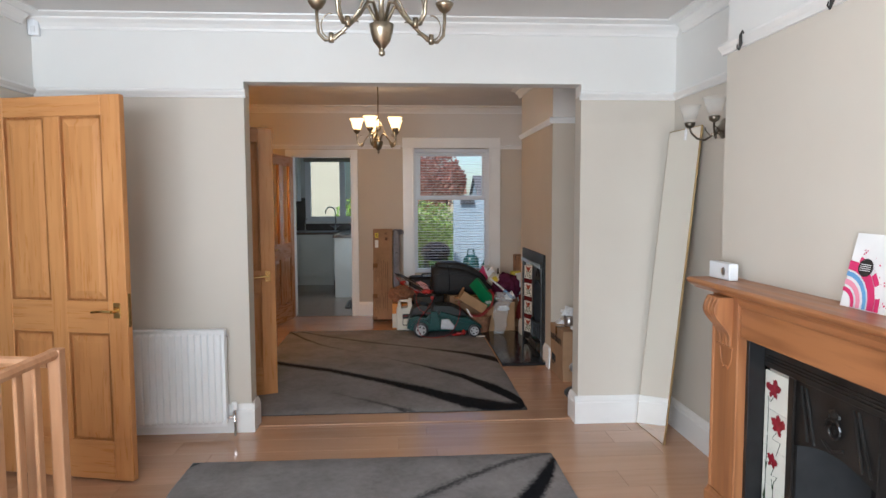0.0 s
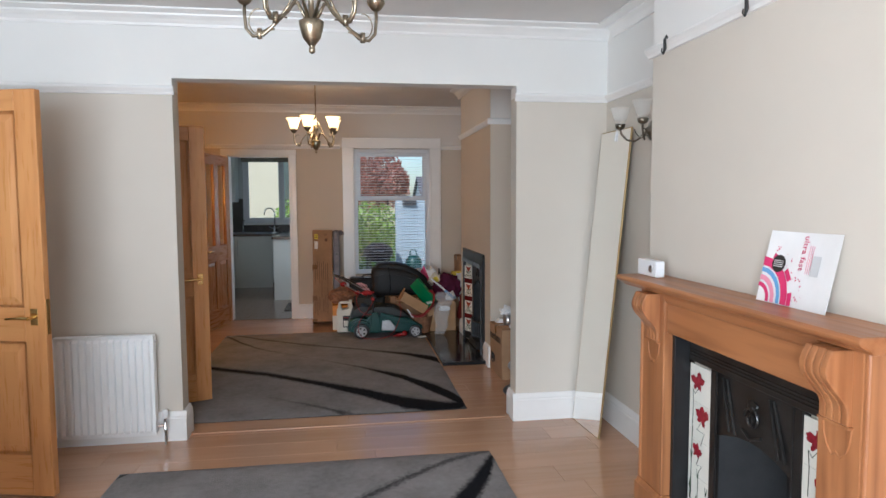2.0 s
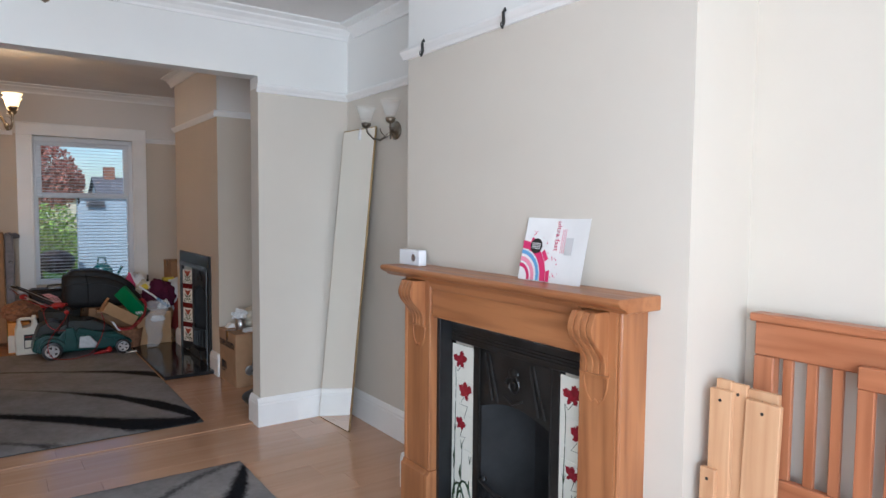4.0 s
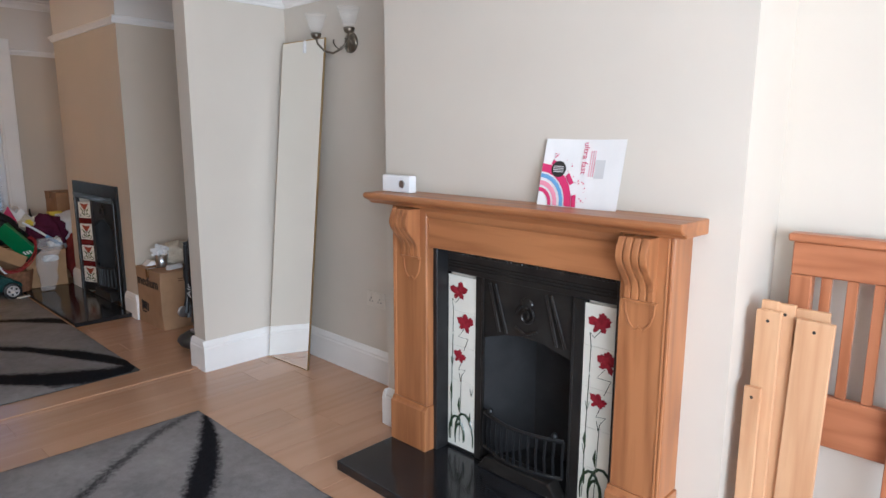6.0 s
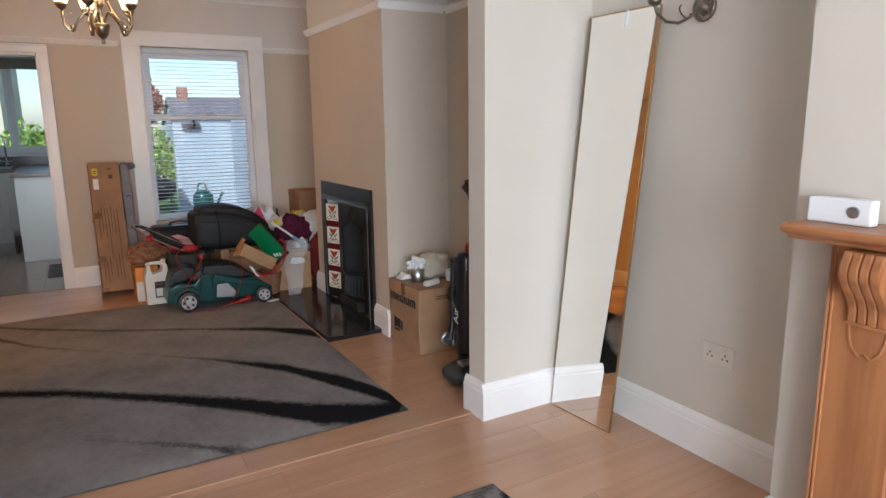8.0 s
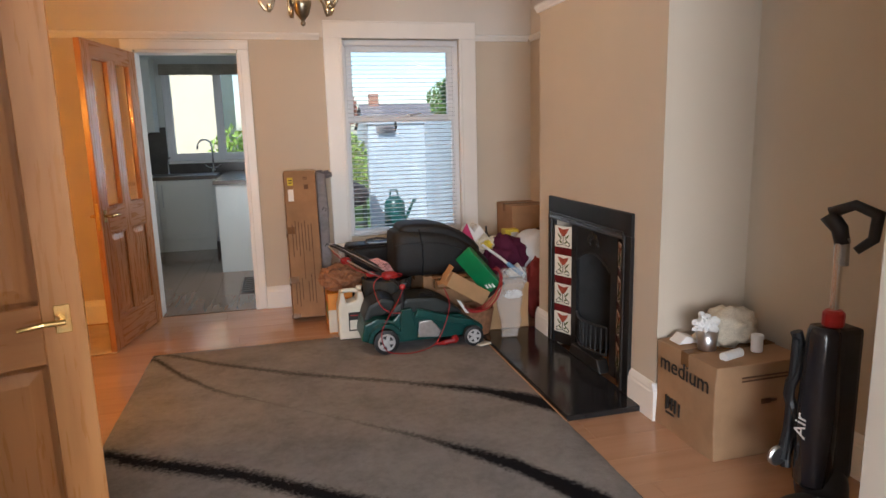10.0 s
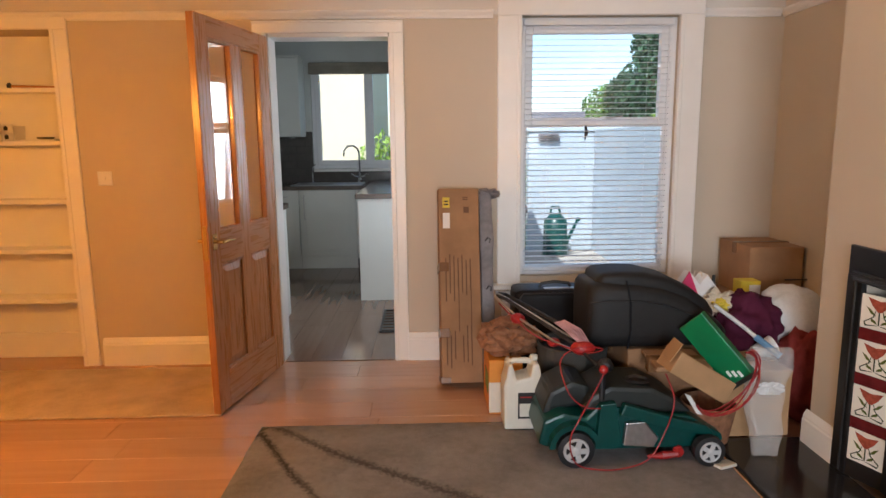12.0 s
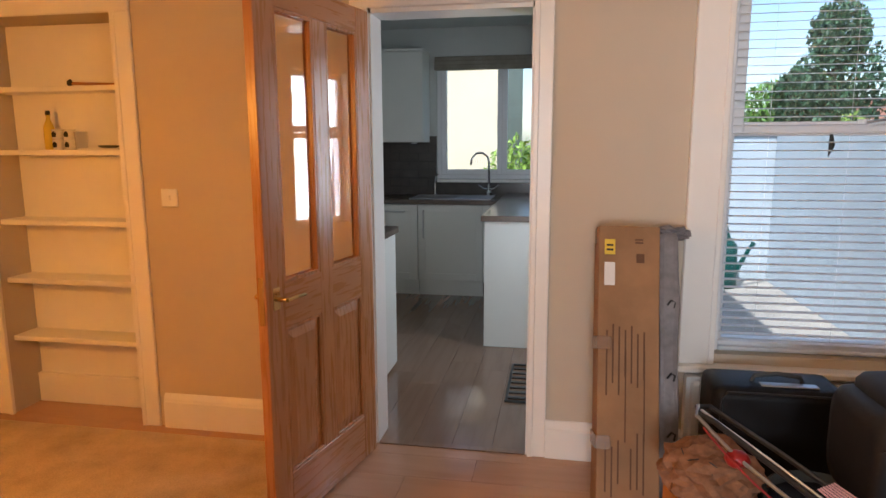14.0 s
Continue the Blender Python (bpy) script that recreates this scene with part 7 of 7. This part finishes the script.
wt3 = thing("worktop", (-2.05, 5.3, 0.87), "short dark worktop over a cream unit", "worktop")
part("top", box(B(), -2.445, 4.72, 0.870, -1.622, 5.14, 0.910, 0.006, 2), M_worktop, wt3)
snk = thing("sink", (-1.6, 7.35, 0.911), "stainless steel inset sink in a dark worktop", "sink")
s = B()
box(s, -2.02, 7.12, 0.9105, -1.98, 7.58, 0.918, 0.002)
box(s, -1.98, 7.12, 0.9105, -1.25, 7.16, 0.918, 0.002)
box(s, -1.98, 7.52, 0.9105, -1.25, 7.58, 0.918, 0.002)
box(s, -1.60, 7.16, 0.9105, -1.25, 7.52, 0.914, 0.001)
part("rim", s, M_steel, snk)
# no hollow: a flat plate whose darker colour stands for the bowl's shade
part("bowl", box(B(), -1.98, 7.16, 0.9105, -1.60, 7.52, 0.9125, 0.001), mat("sink_shadow", (0.25, 0.25, 0.26), 0.3, 0.9), snk)
tp = thing("mixer_tap", (-1.33, 7.50, 0.918), "chrome swan-neck mixer tap behind a sink", "tap")
b = B()
tube(b, [(-1.31, 7.55, 0.918), (-1.31, 7.55, 1.24), (-1.325, 7.54, 1.30), (-1.37, 7.51, 1.335), (-1.43, 7.48, 1.33), (-1.47, 7.46, 1.28), (-1.475, 7.455, 1.22)], 0.011, 10)
part("spout", b, M_chrome, tp, smooth=True)
part("body", lathe(B(), [(0.028, 0), (0.028, 0.03), (0.020, 0.05), (0.020, 0.10)], (-1.31, 7.55, 0.918), 16), M_chrome, tp)
for s in (-1, 1):
    part("lever", tube(B(), [(-1.31, 7.55, 0.98), (-1.31 + s * 0.05, 7.54, 0.985), (-1.31 + s * 0.10, 7.53, 1.02)], [0.01, 0.008, 0.006], 8), M_chrome, tp)
wl2 = thing("soap_dispenser", (-1.86, 7.45, 0.918), "slim chrome soap dispenser on a sink edge", "dispenser")
part("body", lathe(B(), [(0.022, 0), (0.022, 0.01), (0.010, 0.02), (0.010, 0.12)], (-1.84, 7.50, 0.918), 12), M_chrome, wl2)
part("spout", tube(B(), [(-1.84, 7.50, 1.04), (-1.83, 7.49, 1.11), (-1.80, 7.46, 1.13)], 0.007, 8), M_chrome, wl2)
kc = thing("wall_cabinet", (-2.2, 7.52, 1.44), "cream kitchen wall cabinet above brown tiles", "kitchen cabinet")
part("carcass", box(B(), -2.445, 7.385, 1.44, -1.93, 7.697, 2.29, 0.001), M_unit, kc)
part("door", box(B(), -2.444, 7.362, 1.443, -1.932, 7.383, 2.287, 0.003), M_unit, kc)
part("cornice", box(B(), -2.445, 7.35, 2.2905, -1.92, 7.697, 2.315, 0.004), M_unit, kc)
part("under_light", tube(B(), [(-2.06, 7.55, 1.437), (-2.06, 7.55, 1.425)], 0.03, 14), M_steel, kc)
rbd = thing("roman_blind", (-1.24, 7.69, 2.12), "taupe fabric roman blind folded up over a window", "blind")
for k in range(3):
    part("fold", box(B(), -1.87, 7.635 + 0.008 * k, 2.14 + k * 0.04, -0.61, 7.690, 2.19 + k * 0.04, 0.008, 2), M_roman, rbd)
sl2 = thing("spotlight", (-1.2, 6.0, ZK), "small recessed ceiling spotlight", "spotlight")
part("bezel", lathe(B(), [(0.045, -0.006), (0.048, -0.001), (0.03, -0.003)], (-1.14, 6.4, ZK), 20), M_steel, sl2)
vt = thing("floor_vent", (-0.82, 5.0, 0), "dark rectangular vent grille lying on the kitchen floor", "vent")
part("frame", bars(B(), -0.90, 0, -0.76, 0.62, 0.014, 0, 0.010, 0.0), M_iron, vt).data.transform(Matrix.Translation((0, 0, 0)))
vt.children[0].data.transform(BASE[vt.name].inverted())
vt.children[0].data.transform(Matrix(((1, 0, 0, 0), (0, 0, 1, 4.62), (0, 1, 0, 0.0005), (0, 0, 0, 1))))
vt.children[0].data.transform(BASE[vt.name])
for k in range(7):
    part("bar", box(B(), -0.885, 4.67 + k * 0.08, 0.001, -0.775, 4.70 + k * 0.08, 0.007), M_iron_frame, vt)
# wall tiles behind the worktop
tw = solo("splashback", box(B(), -2.448, 7.690, 0.911, -1.86, 7.699, 1.50), M_grout, kind="structure")
BASE[tw.name] = Matrix.Identity(4)
tile_cache = {}
for r in range(7):
    x = -2.444 - (0.10 if r % 2 else 0)
    z = 0.915 + r * 0.084
    while x < -1.865:
        a, b_ = max(x, -2.444), min(x + 0.197, -1.862)
        if b_ - a > 0.02:
            bm = box(B(), a, 7.683, z, b_, 7.6895, z + 0.080, 0.0015)
            part("tile", bm, M_gtile, tw)
        x += 0.201
tw2 = solo("splashback", box(B(), -2.448, 4.99 + 2.09, 0.911, -2.440, 7.688, 1.44), M_gtile, kind="structure")
for a, b_ in ((-1.86, -0.62),):
    up = solo("upstand", box(B(), a, 7.682, 0.911, b_, 7.698, 1.035), M_gtile, kind="structure")

# ---- garden ----
M_lawn = fabric_mat("grass", (0.07, 0.13, 0.03), 0.95, 30, 0.4, 0.6)
M_paving = paint_mat("paving", (0.38, 0.35, 0.31), 0.85, 0.15, 1.5, 0.4)
# white render; the blue of open shade is mixed into its base colour
M_render = paint_mat("white_render_shade_blue", (0.42, 0.48, 0.53), 0.85, 0.08, 1.2, 0.4)
M_house = paint_mat("cream_render", (0.68, 0.58, 0.43), 0.85, 0.06, 0.6, 0.4)
M_roof = paint_mat("roof_slate", (0.14, 0.13, 0.14), 0.7, 0.2, 3, 0.3)
M_roof_r = paint_mat("clay_roof", (0.30, 0.14, 0.09), 0.8, 0.2, 3, 0.3)
M_leaf = mat("green_leaves", (0.10, 0.20, 0.03), 0.6)
M_leaf2 = mat("dark_leaves", (0.03, 0.08, 0.035), 0.6)
M_leaf3 = mat("copper_leaves", (0.30, 0.10, 0.07), 0.6)
M_leaf4 = mat("bright_leaves", (0.22, 0.34, 0.06), 0.6)
for lm, c in ((M_leaf, (0.10, 0.20, 0.03)), (M_leaf2, (0.03, 0.08, 0.035)), (M_leaf3, (0.34, 0.12, 0.085)), (M_leaf4, (0.24, 0.36, 0.06))):
    g = node(lm, "ShaderNodeNewGeometry")
    link(lm, ramp(lm, g.outputs["Random Per Island"], [(0.0, tuple(v * 0.5 for v in c)), (1.0, tuple(min(1, v * 1.5) for v in c))]), bsdf(lm).inputs["Base Color"])
M_bark = paint_mat("bark", (0.12, 0.08, 0.05), 0.9, 0.3, 20, 0.6)
solo("ground", box(B(), -300, 7.85, -0.5, 300, 600, -0.30), M_lawn, kind="structure")
solo("ground", box(B(), 0.02, 4.20, -0.5, 300, 7.85, -0.30), M_lawn, kind="structure")
solo("ground", box(B(), -300, 4.5, -0.5, -2.56, 7.85, -0.30), M_lawn, kind="structure")
solo("patio", box(B(), 0.03, 4.21, -0.299, 1.94, 9.6, -0.27), M_paving, kind="structure")
gw = solo("garden_wall", box(B(), 0.98, 9.70, -0.3, 7.0, 9.90, 1.50), M_render, kind="structure")
solo("garden_wall_coping", box(B(), 0.95, 9.67, 1.50, 7.0, 9.93, 1.56, 0.01), M_render, kind="structure")
solo("boundary_wall", box(B(), 1.95, 4.3, -0.3, 2.08, 9.66, 1.52), M_render, kind="structure")
vt2 = thing("wall_vent", (1.35, 9.66, 1.35), "small grey louvre on a white garden wall", "vent")
part("frame", box(B(), 1.12, 9.64, 1.36, 1.42, 9.669, 1.47, 0.004), M_roof, vt2)
for k in range(3):
    part("louvre", box(B(), 1.14, 9.632, 1.375 + k * 0.03, 1.40, 9.6395, 1.385 + k * 0.03), M_grey_plastic, vt2)


def leaves(bm, n, shape, size, seed):
    """Many small leaf clumps inside a shape given as a list of (centre, radii)."""
    rnd = random.Random(seed)
    for _ in range(n):
        c, r = shape[rnd.randrange(len(shape))]
        while True:
            p = Vector((rnd.uniform(-1, 1), rnd.uniform(-1, 1), rnd.uniform(-1, 1)))
            if 0.35 < p.length < 1:
                break
        p = Vector((c[0] + p.x * r[0], c[1] + p.y * r[1], c[2] + p.z * r[2]))
        m = Matrix.Translation(p) @ Euler((rnd.uniform(0, 6), rnd.uniform(0, 6), rnd.uniform(0, 6))).to_matrix().to_4x4()
        s = size * rnd.uniform(0.5, 1.3)
        v = [bm.verts.new(m @ Vector(q)) for q in ((-s, 0, 0), (0, -s * 0.45, s * 0.1), (s, 0, 0), (0, s * 0.45, s * 0.1))]
        bm.faces.new((v[0], v[1], v[2]))
        bm.faces.new((v[0], v[2], v[3]))
    return bm


def tree(name, x, y, h, shape, mtl, n, size, label, seed):
    t = thing(name, (x, y, -0.3), label, "tree")
    top = max(c[2] for c, r in shape)
    b = tube(B(), [(x, y, -0.3), (x + 0.04, y, top * 0.35), (x - 0.03, y + 0.03, top * 0.8), (x, y, top)], [0.12, 0.09, 0.06, 0.02], 8)
    rnd = random.Random(seed)
    for c, r in shape:
        tube(b, [(x, y, max(0.2, c[2] * 0.45)), ((x + c[0]) / 2, (y + c[1]) / 2, c[2] * 0.75), c], [0.05, 0.03, 0.01], 6)
    part("trunk", b, M_bark, t)
    part("crown", leaves(B(), n, shape, size, seed), mtl, t)
    return t


tree("copper_tree", 1.6, 30.0, 5.0, [((0.6, 30, 2.8), (1.3, 1.1, 1.1)), ((1.8, 30.2, 3.1), (1.2, 1.1, 1.15)), ((2.5, 29.9, 2.5), (0.8, 0.8, 0.9)), ((-0.4, 30.3, 2.3), (0.9, 0.9, 0.9)), ((1.2, 30, 1.7), (1.6, 1.1, 0.8))], M_leaf3, 8000, 0.11, "copper-leaved garden tree above a green hedge", 1)
tree("conifer", 6.4, 20.0, 4.8, [((6.4, 20, 1.6), (1.5, 1.3, 1.5)), ((6.6, 20, 3.0), (1.25, 1.1, 1.2)), ((6.5, 20.2, 4.2), (0.75, 0.7, 0.9)), ((5.6, 20, 2.6), (0.7, 0.7, 0.8))], M_leaf2, 9000, 0.09, "tall dark green conifer beyond a garden wall", 2)
tree("garden_tree", 12.5, 40.0, 6.0, [((11.0, 40, 3.3), (2.0, 1.6, 1.5)), ((13.2, 40, 3.8), (1.9, 1.6, 1.5)), ((12.0, 40, 2.2), (2.6, 1.6, 1.3))], M_leaf, 5000, 0.16, "distant green tree among roofs", 3)
for i, (nm, x0, x1, y, z, mt_, lab) in enumerate((("hedge", -1.6, 0.9, 11.4, 1.55, M_leaf4, "bright green shrub hedge at a garden edge"), ("shrub", 3.4, 6.2, 13.0, 1.9, M_leaf4, "bright green shrub behind a white garden wall"), ("shrub", -1.2, -0.2, 12.5, 1.3, M_leaf, "green shrub beside a neighbouring house"))):
    t = thing(nm, ((x0 + x1) / 2, y, -0.3), lab, "shrub")
    shp = []
    k = x0
    while k < x1:
        shp.append(((k + 0.3, y + 0.2 * math.sin(k * 5), z * 0.5 - 0.1), (0.5, 0.45, z * 0.5 + 0.15 * math.sin(k * 7))))
        k += 0.42
    part("stems", tube(tube(B(), [(x0 + 0.4, y, -0.3), (x0 + 0.5, y, z * 0.6)], 0.03, 6), [(x1 - 0.4, y, -0.3), (x1 - 0.5, y, z * 0.6)], 0.03, 6), M_bark, t)
    part("foliage", leaves(B(), 6500, shp, 0.06, 30 + i), mt_, t)

bq = thing("garden_barbecue", (0.55, 8.9, -0.27), "dark lidded barbecue on a stand on the patio", "barbecue")
part("bowl", blob(B(), (0.55, 8.9, 0.42), (0.30, 0.22, 0.20), 3, 0.03, 3, flat=False), M_black, bq, smooth=True)
part("handle", tube(B(), [(0.45, 8.67, 0.45), (0.55, 8.65, 0.47), (0.65, 8.67, 0.45)], 0.012, 8), M_steel, bq)
for x in (0.33, 0.77):
    for y in (8.75, 9.05):
        part("leg", tube(B(), [(x, y, -0.27), (x, y, 0.42)], 0.014, 8), M_black, bq)
part("shelf", box(B(), 0.32, 8.72, -0.05, 0.78, 9.08, -0.03), M_black, bq)
gc = thing("green_watering_can", (1.28, 9.2, -0.27), "dark green plastic watering can on the patio", "watering can")
part("body", lathe(B(), [(0.17, 0), (0.18, 0.02), (0.165, 0.50), (0.10, 0.58), (0.05, 0.60)], (1.30, 9.2, -0.27), 18), M_teal, gc, smooth=True)
part("spout", tube(B(), [(1.44, 9.15, -0.1), (1.58, 9.1, 0.22), (1.62, 9.1, 0.28)], [0.03, 0.02, 0.03], 8), M_teal, gc)
part("handle", tube(B(), [(1.22, 9.2, 0.28), (1.24, 9.2, 0.44), (1.34, 9.2, 0.44), (1.38, 9.2, 0.28)], 0.016, 8), M_teal, gc)


def house(x0, x1, y0, y1, ze, zr, wallm, roofm, label, wins):
    h = thing("house", ((x0 + x1) / 2, (y0 + y1) / 2, -0.3), label, "house")
    part("wall", box(B(), x0, y0, -0.3, x1, y1, ze), wallm, h)
    ym = (y0 + y1) / 2
    part("roof", prism(B(), [(y0 - 0.3, ze - 0.05), (ym, zr), (y1 + 0.3, ze - 0.05), (y1 + 0.3, ze + 0.08), (ym, zr + 0.15), (y0 - 0.3, ze + 0.08)], "x", x0 - 0.2, x1 + 0.2), roofm, h)
    part("gable", prism(B(), [(y0, ze), (ym, zr), (y1, ze)], "x", x0, x1), wallm, h)
    part("chimney", box(B(), x0 + 0.6, ym - 0.4, ze, x0 + 1.3, ym + 0.4, zr + 0.9, 0.02), M_roof_r, h)
    for (wx, wz) in wins:
        w = part("window", bars(B(), wx - 0.6, wz, wx + 0.6, wz + 1.2, 0.09, y0 - 0.05, y0 + 0.02, 0.0), M_upvc, h)
        part("pane", box(B(), wx - 0.51, y0 - 0.02, wz + 0.09, wx + 0.51, y0 - 0.01, wz + 1.11), mat("dark_window", (0.05, 0.06, 0.07), 0.05), w)
    return h


house(-9.0, -1.75, 14.0, 21.0, 4.6, 6.8, M_house, M_roof, "cream rendered neighbouring house with a slate roof", [(-2.9, 2.9), (-5.5, 2.9)])
house(-1.5, 4.5, 44.0, 50.0, 2.0, 3.6, M_house, M_roof_r, "distant cream house with a clay tiled roof", [(0.5, 0.4)])
house(6.0, 13.0, 46.0, 53.0, 1.6, 3.4, M_render, M_roof, "distant white house with a grey roof", [(8.0, 0.2)])
house(16.0, 26.0, 50.0, 58.0, 2.4, 4.4, M_house, M_roof_r, "distant cream house beyond gardens", [(18.5, 0.6)])


# ---- floor boards ----
board_me = {}


def board(x0, y0, x1, y1, mtl, floor_ob, along):
    lx, ly = round(x1 - x0 - 0.0012, 3), round(y1 - y0 - 0.0012, 3)
    key = (lx, ly, mtl.name)
    if key not in board_me:
        bm = B()
        h = 0.0008
        v = [bm.verts.new(c) for c in ((-lx / 2, -ly / 2, -0.016), (lx / 2, -ly / 2, -0.016), (lx / 2, ly / 2, -0.016), (-lx / 2, ly / 2, -0.016),
                                       (-lx / 2, -ly / 2, -h), (lx / 2, -ly / 2, -h), (lx / 2, ly / 2, -h), (-lx / 2, ly / 2, -h),
                                       (-lx / 2 + h, -ly / 2 + h, 0), (lx / 2 - h, -ly / 2 + h, 0), (lx / 2 - h, ly / 2 - h, 0), (-lx / 2 + h, ly / 2 - h, 0))]
        bm.faces.new(v[8:])
        for a, b2 in ((0, 4), (4, 8)):
            for i in range(4):
                bm.faces.new((v[a + i], v[a + (i + 1) % 4], v[b2 + (i + 1) % 4], v[b2 + i]))
        me = bpy.data.meshes.new("board")
        bm.to_mesh(me)
        bm.free()
        me.materials.append(mtl)
        board_me[key] = me
    o = new("board", board_me[key])
    o.location = ((x0 + x1) / 2, (y0 + y1) / 2, 0)
    o.parent = floor_ob


def lay(name, x0, y0, x1, y1, mtl, along, w=0.192, ln=1.28):
    fl_ = solo(name, box(B(), x0, y0, -0.0159, x1, y1, -0.0140), M_under, kind="structure")
    rnd = random.Random(int(abs(x0 * 91 + y0 * 37)) + 5)
    lo, hi, a0, a1 = (y0, y1, x0, x1) if along == "x" else (x0, x1, y0, y1)
    p = lo
    while p < hi - 0.01:
        q = min(p + w, hi)
        s = a0 - rnd.uniform(0.05, ln - 0.2)
        while s < a1 - 0.01:
            u, v = max(s, a0), min(s + ln, a1)
            if v - u > 0.02:
                if along == "x":
                    board(u, p, v, q, mtl, fl_, along)
                else:
                    board(p, u, q, v, mtl, fl_, along)
            s += ln
        p = q
    return fl_


lay("floor_front", -2.285, -4.0, 1.60, 0.096, M_floor, "x")
solo("floor_bay", box(B(), -2.285, -5.7, -0.016, 1.60, -4.0, 0.0), M_floor, kind="structure")
solo("floor_hall", box(B(), -3.75, -5.8, -0.016, -2.285, 1.55, 0.0), M_floor, kind="structure")
lay("floor_back", -3.75, 0.096, 1.60, 4.04, M_floor, "x")
solo("floor_alcove", box(B(), -3.48, 4.04, -0.016, -2.69, 4.25, 0.0), M_floor, kind="structure")
lay("floor_kitchen", -2.45, 4.04, -0.10, 7.70, M_floor_k, "y")
